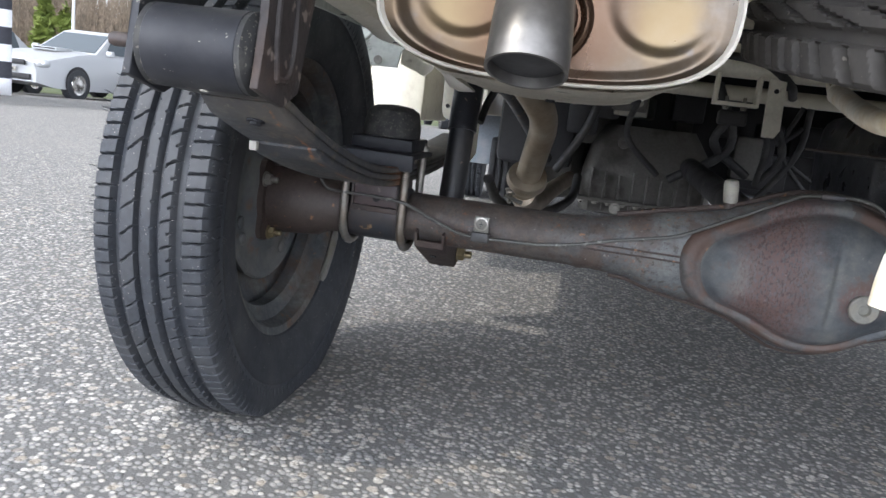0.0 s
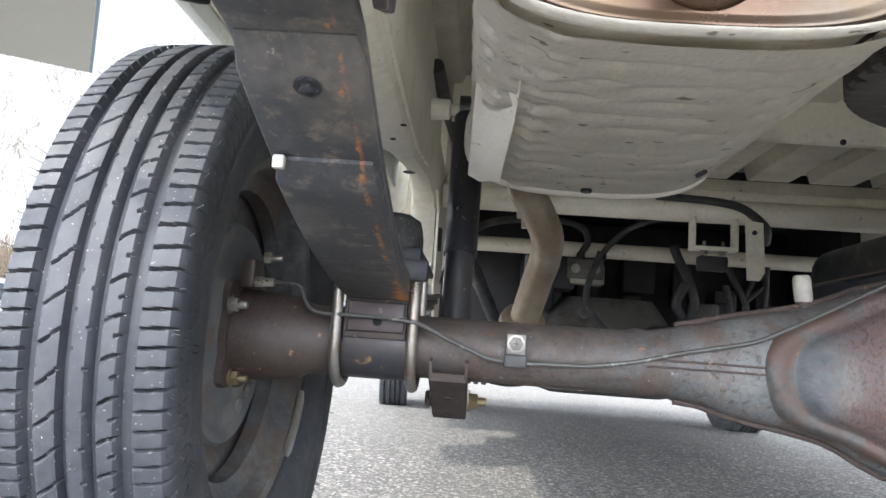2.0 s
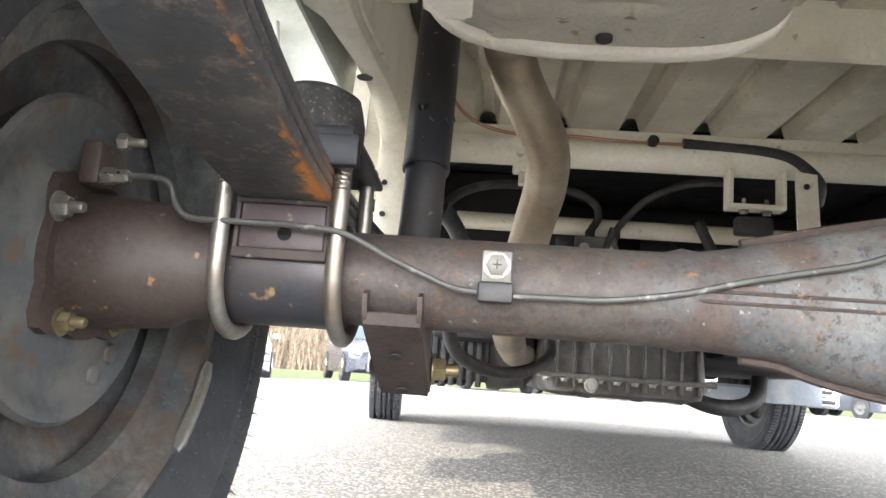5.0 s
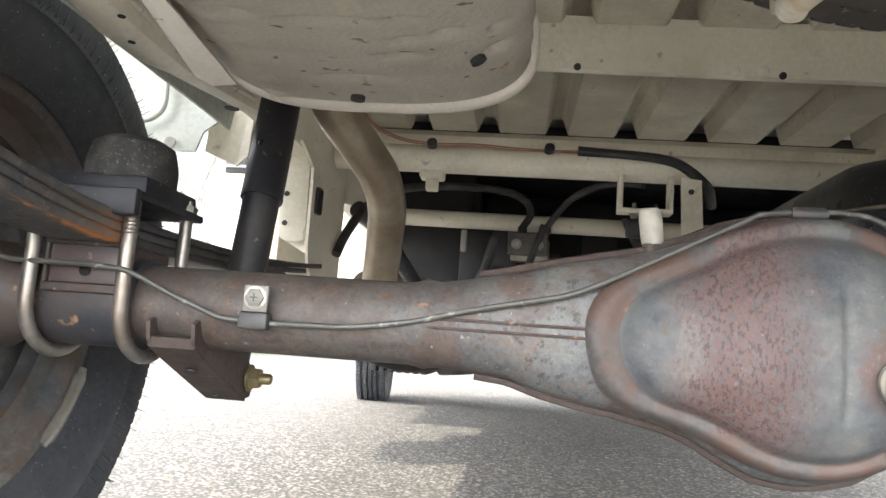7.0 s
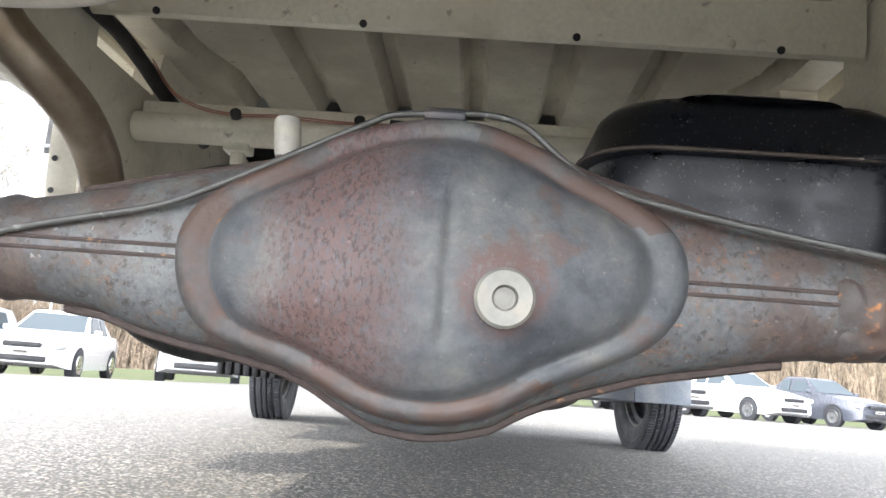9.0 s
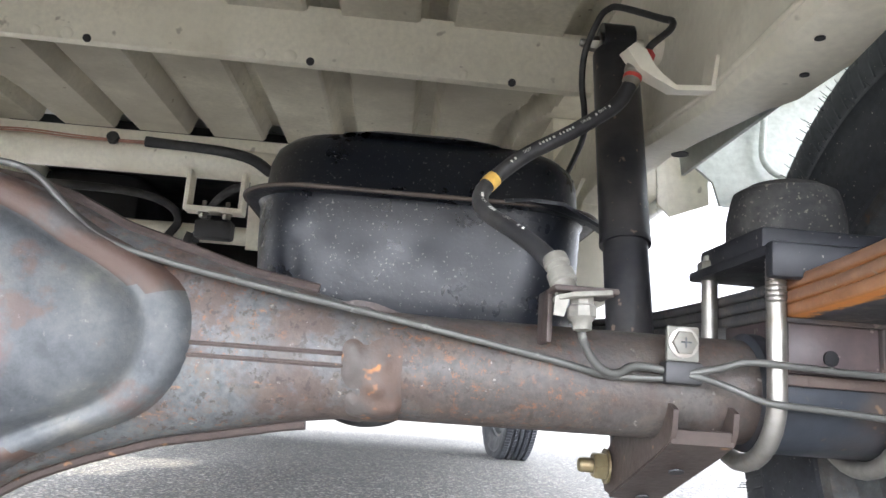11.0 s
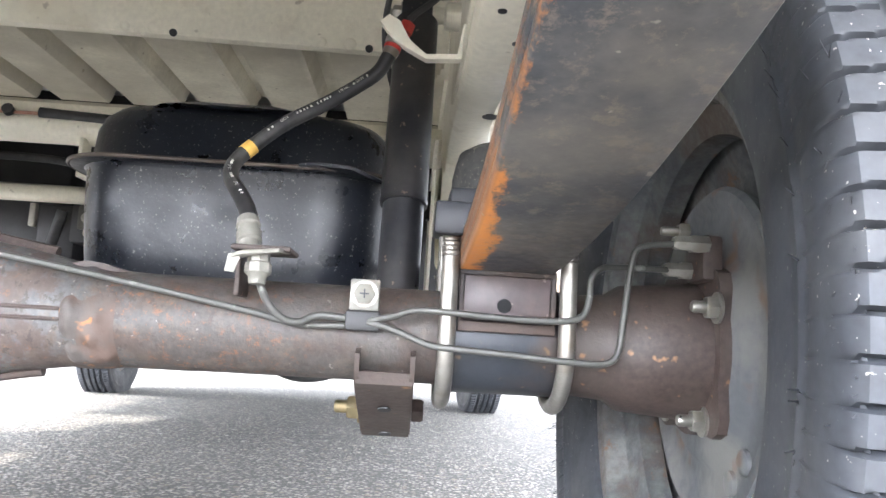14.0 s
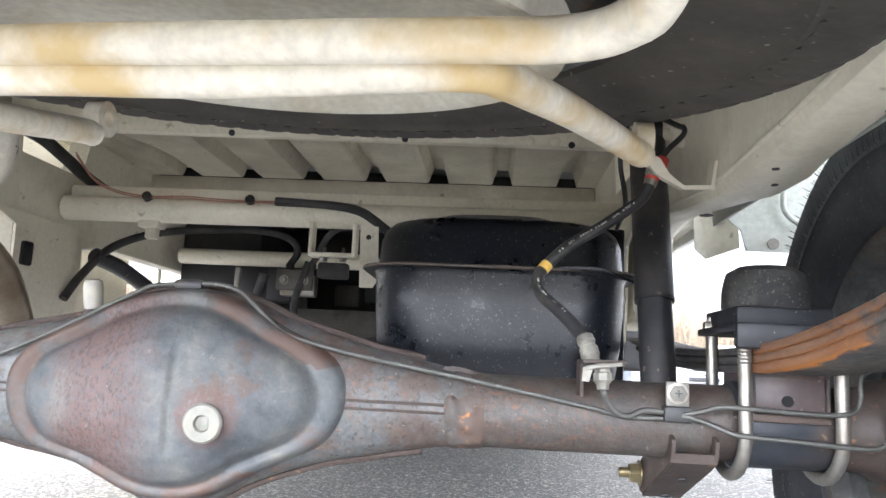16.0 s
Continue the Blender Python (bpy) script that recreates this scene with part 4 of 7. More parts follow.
def build_cover():
    cx, cz, n = 0.008, 0.237, 120
    raw = np.array([cover_outline(2 * math.pi * k / n) for k in range(n)])
    for _ in range(3):
        raw = (np.roll(raw, 1) + 2 * raw + np.roll(raw, -1)) / 4
    prof = [(1.035, -0.024), (1.010, -0.0315), (0.985, -0.0352), (0.955, -0.0368), (0.925, -0.0370), (0.900, -0.0363), (0.880, -0.0358), (0.862, -0.0366), (0.842, -0.0392), (0.815, -0.0435), (0.78, -0.0475)]
    prof += [(f, float(np.interp(f, (0.0, 0.18, 0.36, 0.55, 0.68, 0.78), (-0.0632, -0.0630, -0.0616, -0.0580, -0.0530, -0.0475)))) for f in np.linspace(0.75, 0.03, 30)]
    bm, rs = bmesh.new(), []
    for f, y in prof:
        ring = []
        for k in range(n):
            a = 2 * math.pi * k / n
            x, z = cx + f * raw[k] * math.cos(a), cz + f * raw[k] * math.sin(a)
            dy = 0.0
            if f < 0.9:
                # pressed crease and the flatter field beyond it, round the filler plug
                win = 1 / (1 + math.exp((abs(z - 0.242) - 0.040) / 0.004))
                dy += win * (0.0016 / (1 + math.exp(-(x - 0.0205) / 0.0016)) * (1 / (1 + math.exp((x - 0.085) / 0.008))) + 0.0030 * math.exp(-((x - 0.018) / 0.0030) ** 2))
                dy -= 0.0030 * math.exp(-((x - 0.046) ** 2 + (z - 0.226) ** 2) / 0.02 ** 2)
            ring.append(bm.verts.new((x, y + dy, z)))
        rs.append(ring)
    for a, b in zip(rs, rs[1:]):
        for k in range(n):
            f = bm.faces.new((a[k], a[(k + 1) % n], b[(k + 1) % n], b[k]))
            x, z = a[k].co.x, a[k].co.z
            f.material_index = 1 if rs.index(a) < 7 and (x < -0.05 or z < cz - 0.05 or (z > cz + 0.03 and x > 0.03)) else 0
    bm.faces.new(rs[-1])
    return bm


cover = part("differential_cover", build_cover(), [COVER, AXLERUST], axle, "domed differential cover in peeling blue-grey and red-brown paint", angle=70)
bm = bmesh.new()
m = aim((0.0465, -0.0645, 0.226), (0.05, -1, -0.05))
bm_lathe(bm, [(0.0, 0.0145), (0.003, 0.0145), (0.0045, 0.0130), (0.0045, 0.0062), (0.001, 0.0052), (0.001, 0.0)], 32, m)
part("drain_plug", bm, PLUGM, axle, "pale round filler plug with a square socket")
part("plug_socket", box(-0.0012, 0.0014, -0.0042, 0.0042, -0.0042, 0.0042, 0.001, 2, m), PLUGM, axle, "square plug socket")
bm = bm_tube(bmesh.new(), [(-0.0835, 0.0, 0.290), (-0.0845, 0.002, 0.312)], 0.0065, 14)
part("breather_stub", bm, RUSTBROWN, axle)
bm = lathe([(0, 0.0070), (0.003, 0.0078), (0.020, 0.0080), (0.024, 0.0072), (0.0255, 0.005)], 20, aim((-0.0835, 0.002, 0.3075), (-0.12, 0, 1)))
part("breather_cap", bm, WHITEPL, axle, "white plastic breather cap")


def axle_side(s):
    """Hub flange, spring seat, U-bolts and shock bracket of one side."""
    X = lambda a, b: (min(s * a, s * b), max(s * a, s * b))  # noqa: E731
    fx = 0.590 if s > 0 else 0.600
    # dark sleeve under the spring and flared hub
    bm = lathe([(0.436, 0.0300), (0.438, 0.0325), (0.506, 0.0325), (0.512, 0.030)], 40, pose(0, 0, AXZ) @ Matrix.Diagonal((s, 1, 1, 1)))
    part("axle_sleeve", bm, DARKSTEEL, axle, "dark painted sleeve under the spring")
    bm = lathe([(0.512, 0.0305), (0.536, 0.0325), (0.545, 0.0385), (0.580, 0.0415), (fx, 0.0425)], 40, pose(0, 0, AXZ) @ Matrix.Diagonal((s, 1, 1, 1)))
    part("hub_tube", bm, RUSTBROWN, axle, "rust-brown flared hub tube", angle=50)
    pts = []
    for k in range(48):
        a = 2 * math.pi * k / 48
        r = 0.050 + 0.014 * max(0, math.cos(4 * (a - radians(45)))) ** 1.5
        pts.append((s * fx, r * math.cos(a), AXZ + r * math.sin(a)))
    part("hub_flange", sheet(pts, (0, 0, 0), (s * 0.010, 0, 0)), RUSTBROWN, axle, "rusty hub flange")
    for dy, dz in ((-0.046, 0.025), (-0.026, -0.040), (0.046, 0.028), (0.036, -0.037)):
        part("flange_bolt", bolt((s * fx, dy, AXZ + dz), (-s, 0, 0), 0.0068, 0.006, 0.009, 0.008), BRASS if dz < 0 and s < 0 else ZINC, axle, "plated flange bolt")
    # wheel cylinder bolts and bleeder above the axle
    part("cylinder_boss", box(*X(0.583, 0.596), -0.040, -0.012, AXZ + 0.041, AXZ + 0.068, 0.003), RUSTBROWN, axle, "rusty wheel-cylinder boss")
    part("bleeder_bolt", bolt((s * 0.578, -0.030, AXZ + 0.070), (-s, 0, 0), 0.0055, 0.006, 0, 0.010), ZINC, axle)
    # spring seat
    bm = bmesh.new()
    bm_box(bm, *X(0.445, 0.498), -0.0335, 0.036, AXZ + 0.010, AXZ + 0.0395, 0.002)
    part("spring_seat", bm, SEATPAINT, axle, "dark pressed spring seat")
    bm = bmesh.new()
    bm_box(bm, *X(0.4435, 0.4465), -0.0365, -0.0325, AXZ + 0.008, AXZ + 0.039, 0.001)
    part("seat_rim", bm, SHACKLE, axle)
    bm = bmesh.new()
    bm_box(bm, *X(0.4965, 0.4995), -0.0365, -0.0325, AXZ + 0.008, AXZ + 0.039, 0.001)
    part("seat_rim", bm, SHACKLE, axle)
    bm = bmesh.new()
    bm_box(bm, *X(0.4435, 0.4995), -0.0370, -0.0325, AXZ + 0.0365, AXZ + 0.0405, 0.001)
    part("seat_rim", bm, SHACKLE, axle)
    part("seat_rim", box(*X(0.4435, 0.4995), -0.0370, -0.0325, AXZ + 0.004, AXZ + 0.010, 0.001), SHACKLE, axle)
    part("seat_hole", lathe([(0, 0.0042), (0.0006, 0.0042)], 20, aim((s * 0.470, -0.0336, 0.2615), (0, -1, 0))), PITBLACK, axle)
    # U-bolts
    for x in (0.4375, 0.5055):
        pts = [(s * x, -0.0405, 0.3105), (s * x, -0.0405, 0.29)]
        pts += [(s * x, -0.0385 * math.cos(a) * 1.05, AXZ - 0.002 - 0.036 * math.sin(a)) for a in np.linspace(0, math.pi, 14)]
        pts += [(s * x, 0.0405, 0.29), (s * x, 0.0405, 0.322)]
        ub = part("u_bolt", bm_tube(bmesh.new(), pts, 0.0050, 14), UBOLT, axle, "bare steel U-bolt, rusty at the bend")
        bm = bmesh.new()
        for k in range(9):
            z = 0.288 + 0.0026 * k
            for y in (-0.0405,):
                bm_lathe(bm, [(-0.0007, 0.0050), (0, 0.0056), (0.0007, 0.0050)], 12, aim((s * x, y, z), (0, 0, 1)))
        tagged(part("thread", bm, UBOLT, ub), kind="stuff")
        for y in (0.0405,):
            part("nut", bolt((s * x, y, 0.3165), (0, 0, 1), 0.0075, 0.006, 0, 0.004), ZINC, ub)
    # lower shock bracket
    prof = [(-0.0345, 0.2300), (-0.033, 0.220), (-0.029, 0.2135), (-0.012, 0.2065), (0.030, 0.1905), (0.072, 0.1745), (0.083, 0.175), (0.089, 0.184), (0.084, 0.198), (0.045, 0.222), (0.02, 0.234), (-0.02, 0.236)]
    for x in (0.388, 0.4195):
        part("bracket_side", sheet([(s * x, y, z) for y, z in prof], (-0.0014, 0, 0), (0.0014, 0, 0)), RUSTBROWN, axle)
    bot = [(-0.0315, 0.2200), (-0.0295, 0.2130), (-0.012, 0.2055), (0.030, 0.1895), (0.076, 0.1720)]
    rows = []
    for k, (y, z) in enumerate(bot):
        (ya, za), (yb, zb) = bot[max(k - 1, 0)], bot[min(k + 1, 4)]
        n = Vector((0, zb - za, ya - yb)).normalized() * 0.0026
        rows.append([(s * 0.3875, y, z), (s * 0.420, y, z), (s * 0.420, y - n.y, z - n.z), (s * 0.3875, y - n.y, z - n.z)])
    bm = loft(rows)
    part("shock_bracket", bm, RUSTBROWN, axle, "brown pressed-steel shock bracket", angle=30)
    part("bracket_bolt", bolt((s * 0.3855, 0.0755, 0.191), (-s, 0, 0), 0.0088, 0.008, 0.011, 0.009), BRASS, axle, "yellow plated bracket bolt")
    part("bracket_nut", bolt((s * 0.4215, 0.0755, 0.191), (s, 0, 0), 0.0088, 0.008), RUSTBROWN, axle)
    for y, z in ((0.007, 0.1985), (0.062, 0.1775)):
        part("bracket_hole", lathe([(0, 0.0042), (0.001, 0.0042)], 16, aim((s * 0.404, y - 0.0010, z - 0.0018), (0, -0.36, -0.93))), DARKVOID, axle)
    # pipe clip on the tube
    cx, cz = (-0.346, 0.2505) if s < 0 else (0.390, 0.2635)
    bm = box(cx - 0.0085, cx + 0.0085, -0.0380, -0.0345, cz - 0.0095, cz + 0.0085, 0.0012)
    clip = part("pipe_clip", bm, GALV, axle, "small zinc-plated clip with cross-head bolt")
    part("clip_washer", lathe([(0, 0.0078), (0.0008, 0.0078), (0.0011, 0.0068)], 24, aim((cx, -0.0380, cz), (0, -1, 0))), UBOLT, clip)
    part("clip_bolt", lathe([(0, 0.0064), (0.0024, 0.0064), (0.0032, 0.0050)], 6, aim((cx, -0.0384, cz), (0, -1, 0))), GALV, clip, "cross-head clip bolt")
    bm = bm_tube(bmesh.new(), [(cx - 0.0026, -0.0414, cz), (cx + 0.0026, -0.0414, cz)], 0.0005, 6)
    bm_tube(bm, [(cx, -0.0414, cz - 0.0026), (cx, -0.0414, cz + 0.0026)], 0.0005, 6)
    part("cross_slot", bm, DARKSTEEL, clip)
    bm = box(cx - 0.010, cx + 0.010, -0.0405, -0.030, cz - 0.021, cz - 0.0095, 0.002)
    part("clip_rubber", bm, RUBBER2, axle)


axle_side(-1), axle_side(1)

# brake pipes on the axle
over = [(-0.349, -0.036, 0.2345), (-0.335, -0.033, 0.2345), (-0.307, -0.032, 0.235), (-0.281, -0.032, 0.236), (-0.241, -0.032, 0.2425), (-0.209, -0.0315, 0.251), (-0.178, -0.0315, 0.258), (-0.141, -0.032, 0.2665), (-0.113, -0.031, 0.279), (-0.082, -0.03, 0.295), (-0.05, -0.029, 0.312), (-0.031, -0.028, 0.322), (-0.019, -0.027, 0.3275), (0.008, -0.026, 0.33), (0.033, -0.027, 0.3305), (0.053, -0.028, 0.325), (0.0725, -0.029, 0.3085), (0.092, -0.031, 0.294), (0.125, -0.0315, 0.285), (0.156, -0.0315, 0.279), (0.185, -0.0315, 0.274), (0.226, -0.0315, 0.2675), (0.241, -0.0315, 0.265), (0.29, -0.0315, 0.2565), (0.331, -0.0315, 0.249), (0.353, -0.033, 0.2445), (0.38, -0.036, 0.245)]
part("brake_pipe", tube(over, 0.0019, 10, 5), LINE, axle, "thin coated brake pipe running over the axle")
part("pipe_strap", box(-0.003, 0.021, -0.0295, -0.020, 0.3255, 0.3335, 0.003), DARKSTEEL, axle, "dark strap holding the pipe")
left = [(-0.349, -0.036, 0.2345), (-0.369, -0.038, 0.236), (-0.383, -0.039, 0.241), (-0.406, -0.041, 0.25), (-0.43, -0.045, 0.261), (-0.445, -0.046, 0.2635), (-0.471, -0.045, 0.265), (-0.498, -0.044, 0.265), (-0.524, -0.042, 0.266), (-0.534, -0.04, 0.274), (-0.54, -0.038, 0.286), (-0.553, -0.036, 0.29), (-0.578, -0.034, 0.2895)]
part("brake_pipe", tube(left, 0.0019, 10, 5), LINE, axle, "thin coated brake pipe to the wheel")
up = [(0.388, -0.036, 0.247), (0.396, -0.04, 0.249), (0.408, -0.042, 0.252), (0.419, -0.045, 0.2555), (0.435, -0.047, 0.2555), (0.472, -0.046, 0.254), (0.499, -0.046, 0.254), (0.512, -0.045, 0.257), (0.5165, -0.044, 0.266), (0.518, -0.042, 0.279), (0.5245, -0.04, 0.286), (0.537, -0.034, 0.288), (0.578, -0.022, 0.29)]
part("brake_pipe", tube(up, 0.0019, 10, 5), LINE, axle)
lo = [(0.388, -0.036, 0.246), (0.396, -0.04, 0.247), (0.411, -0.042, 0.243), (0.427, -0.046, 0.237), (0.442, -0.047, 0.2355), (0.473, -0.046, 0.234), (0.504, -0.046, 0.232), (0.526, -0.045, 0.232), (0.534, -0.044, 0.239), (0.537, -0.043, 0.259), (0.541, -0.041, 0.287), (0.5475, -0.04, 0.3), (0.578, -0.038, 0.304)]
part("brake_pipe", tube(lo, 0.0019, 10, 5), LINE, axle)
for s, y, z in ((-1, -0.035, 0.2895), (1, -0.039, 0.304), (1, -0.023, 0.290)):
    bm = lathe([(0, 0.0032), (0.002, 0.0046), (0.010, 0.0046), (0.011, 0.0055), (0.021, 0.0055)], 6, aim((s * 0.566, y, z), (s, 0.1, 0)))
    part("pipe_nut", bm, ZINC, axle, "plated brake pipe nut")
bm = tube([(0.388, -0.036, 0.2485), (0.366, -0.038, 0.2500), (0.355, -0.042, 0.2455), (0.346, -0.045, 0.2470), (0.338, -0.048, 0.255), (0.334, -0.051, 0.264), (0.333, -0.053, 0.272)], 0.0022, 10, 5)
part("brake_pipe", bm, LINE, axle)
bm = box(0.318, 0.350, -0.060, -0.030, 0.282, 0.285, 0.001)
bm_box(bm, 0.318, 0.321, -0.045, -0.020, 0.258, 0.285, 0.001)
part("hose_tab", bm, RUSTBROWN, axle, "bent hose tab welded to the axle")
bm = sheet([(0.318, -0.062, 0.279), (0.326, -0.065, 0.2815), (0.345, -0.064, 0.2835), (0.349, -0.052, 0.2840), (0.341, -0.049, 0.2840), (0.339, -0.057, 0.283), (0.328, -0.057, 0.2825), (0.325, -0.049, 0.2815), (0.319, -0.051, 0.279)], (0, 0, 0), (0, -0.001, -0.0025), bevel=0.0005)
bm_sheet(bm, [(0.318, -0.062, 0.2790), (0.325, -0.062, 0.2790), (0.322, -0.064, 0.2690), (0.317, -0.064, 0.2695)], (0, 0, 0), (0, -0.001, 0))
part("hose_clip", bm, DUSTYZINC, axle, "white-dusted spring clip")
bm = lathe([(0, 0.0060), (0.006, 0.0060), (0.007, 0.0072), (0.012, 0.0072), (0.014, 0.0050), (0.018, 0.0045)], 8, aim((0.3325, -0.0545, 0.282), (0.03, -0.10, -1)))
part("hose_fitting", bm, DUSTYZINC, axle, "dusty pale hose end fitting")

# leaf springs -------------------------------------------------------
def leaf_z(y, s=1):
    return 0.2805 + (0.42 if y < 0 else 0.12) * y * y


def leaf_x(s, y):
    """Middle of the spring across the van; the left one runs in a little towards the tail."""
    return s * (0.4705 - (0.026 * max(0.0, -y - 0.03) if s < 0 else 0.0))


def leaf_strip(s, k, y0, y1, half, thick=0.0062, eye=False):
    bm = bmesh.new()
    ys = list(np.linspace(y0, y1, 44))
    rows = []
    for y in ys:
        zb = leaf_z(y, s) + k * 0.0068
        if eye and y < -0.40:
            zb -= 0.0130 * min(1, (-0.40 - y) / 0.045) ** 1.5
        n = Vector((0, -0.84 * y, 1)).normalized()
        h = half
        tip = max(0, (y0 + 0.012 - y) / 0.012) if not eye else 0
        h = half * (1 - 0.10 * tip)
        p = Vector((leaf_x(s, y), y, zb))
        rows.append([bm.verts.new(p + Vector((dx, 0, 0)) + n * (thick - (thick - dz) * (1 - 0.65 * tip))) for dx, dz in ((-h, 0.0012), (-h + 0.0012, 0), (h - 0.0012, 0), (h, 0.0012), (h, thick - 0.0012), (h - 0.0012, thick), (-h + 0.0012, thick), (-h, thick - 0.0012))])
    for a, b in zip(rows, rows[1:]):
        for i in range(8):
            bm.faces.new((a[i], a[(i + 1) % 8], b[(i + 1) % 8], b[i]))
    bm.faces.new(rows[0])
    bm.faces.new(rows[-1][::-1])
    return bm


def leaf_spring(s):
    spring = part("leaf_spring", leaf_strip(s, 2, -0.452, 0.47, 0.028, eye=True), LEAF, van, "black painted leaf spring with edges rusted orange", angle=50)
    part("leaf", leaf_strip(s, 1, -0.412, 0.40, 0.028), LEAF, spring, angle=50)
    part("leaf", leaf_strip(s, 0, -0.330, 0.32, 0.0275, 0.0066), LEAF, spring, angle=50)
    # rear eye with its wrapped end
    ey, ez = (-0.454, 0.3885) if s < 0 else (-0.455, 0.3880)
    ex = leaf_x(s, ey)
    ring = [(-0.028, 0.0115), (-0.028, 0.0212), (-0.0265, 0.0225), (0.0265, 0.0225), (0.028, 0.0212), (0.028, 0.0115)]
    part("spring_eye", lathe(ring, 40, pose(ex, ey, ez), True), BLACK, spring, "rolled black spring eye", angle=40)
    part("eye_bush", lathe([(-0.0335, 0.0175), (-0.0300, 0.0225), (-0.0285, 0.0222), (0.0285, 0.0222), (0.0300, 0.0225), (0.0335, 0.0175)], 32, pose(ex, ey, ez)), BUMPRUB, spring, "rubber eye bush")
    part("paint_spot", lathe([(0, 0.0026), (0.0008, 0.0022)], 10, aim((ex + 0.002, ey - 0.004, ez - 0.0222), (0, -0.15, -1))), WHITEPL, spring, "white paint spot")
    # clip bolt under the second leaf
    part("clip_bolt", bolt((ex, -0.386, leaf_z(-0.386, s) + 0.0066), (0, -0.3, -1), 0.0040, 0.002, 0.0062), BLACK, spring)
    part("leaf_tip", box(ex - 0.0285, ex - 0.0225, -0.3335, -0.3285, leaf_z(-0.33, s) - 0.001, leaf_z(-0.33, s) + 0.006, 0.001), WHITEPL, spring, "whitish leaf corner")
    # shackle
    for side, mat, lab in ((1, BLACK, "black shackle plate"), (-1, SHACKLE, "brown shackle plate")):
        x = ex + s * side * 0.0370
        out = [(x, ey + dy, ez + dz) for dy, dz in ((-0.018, -0.018), (0.017, -0.027), (0.039, -0.018), (0.043, 0.006), (0.056, 0.042), (0.060, 0.070), (0.052, 0.090), (0.030, 0.097), (0.004, 0.090), (-0.010, 0.066), (-0.010, 0.020), (-0.014, 0.000))]
        plate = part("shackle_plate", sheet(out, (-0.0024, 0, 0), (0.0024, 0, 0), bevel=0.0008), mat, spring, lab)
        rim = [(x + s * side * 0.0028, ey + dy, ez + dz) for dy, dz in ((0.004, -0.012), (0.001, 0.012), (0.004, 0.050), (0.012, 0.062), (0.024, 0.050), (0.026, 0.012), (0.020, -0.010), (0.004, -0.012))]
        part("pressed_ridge", tube(rim, 0.0022, 8, 4), mat, plate)
    part("shackle_bolt", bolt((ex + s * 0.0394, ey, ez), (s, 0, 0), 0.0078, 0.005, 0, 0.014), RUSTBROWN, spring, "rusty shackle bolt")
    part("upper_pivot", lathe([(-0.0335, 0.0), (-0.0335, 0.0195), (0.0335, 0.0195), (0.0335, 0.0)], 32, pose(ex, ey + 0.027, 0.4525)), CREAM, spring, "cream-painted shackle pivot tube")
    # plate and bump stop on the spring
    bm = bmesh.new()
    bm_box(bm, s * 0.4715 - 0.043, s * 0.4715 + 0.043, -0.052, 0.052, 0.3105, 0.3165, 0.0015)
    bm_box(bm, s * 0.4715 - 0.045, s * 0.4715 + 0.045, -0.058, -0.050, 0.298, 0.3165, 0.002)
    bm_box(bm, s * 0.4715 - 0.036, s * 0.4715 + 0.036, -0.030, 0.052, 0.3165, 0.331, 0.003)
    part("spring_plate", bm, BLACK, spring, "dark spring clamp plate")
    bm = lathe([(0, 0.0325), (0.003, 0.0335), (0.014, 0.0335), (0.024, 0.0315), (0.031, 0.0295), (0.036, 0.021), (0.038, 0.004)], 28, aim((s * 0.4715, 0.012, 0.330), (0, 0, 1)))
    part("bump_stop", bm, BUMPRUB, spring, "perished black rubber bump stop")
    return spring


springs = [leaf_spring(-1), leaf_spring(1)]


# shock absorbers
def shock(s):
    top, low = Vector((s * 0.406, 0.1545, 0.514)), Vector((s * 0.405, 0.0755, 0.191))
    mid = low.lerp(top, 0.475)
    body = part("shock_absorber", bm_tube(bmesh.new(), [top, mid + (top - mid) * 0.03, mid + (top - mid) * 0.02, mid], [0.0185, 0.0185, 0.0190, 0.0187], 28), SHOCKM, van, "black telescopic shock absorber with rust specks")
    part("shock_tube", bm_tube(bmesh.new(), [mid + (top - mid) * 0.02, low], 0.0162, 28), SHOCKM, body)
    part("shock_eye", lathe([(-0.013, 0.0165), (0.013, 0.0165)], 24, pose(*low)), SHOCKM, body)
    part("shock_eye", lathe([(-0.013, 0.0175), (0.013, 0.0175)], 24, pose(*(top + Vector((0, 0.0025, 0.010))))), SHOCKM, body)
    part("shock_pin", bolt(top + Vector((-s * 0.013, 0.0025, 0.010)), (-s, 0, 0), 0.0065, 0.007, 0.010, 0.008), ZINC, body, "plated shock bolt")
    part("shock_pin", lathe([(0, 0.008), (0.010, 0.007), (0.012, 0.012), (0.034, 0.013)], 16, aim(top + Vector((s * 0.013, 0.0025, 0.010)), (s, 0, 0))), CREAM, body)


shock(-1), shock(1)

# exhaust ------------------------------------------------------------
MX, MZ = -0.281, 0.4475
HW, HH = 0.1085, 0.0500


def muf_oval(y, f, drop=0.0):
    """Section of the muffler at y; its axis swings out a little towards the front."""
    t = (y + 0.36) / 0.36
    return oval(MX - 0.006 * t, MZ - drop, HW * f, HH * f, y, 56, 2.9)


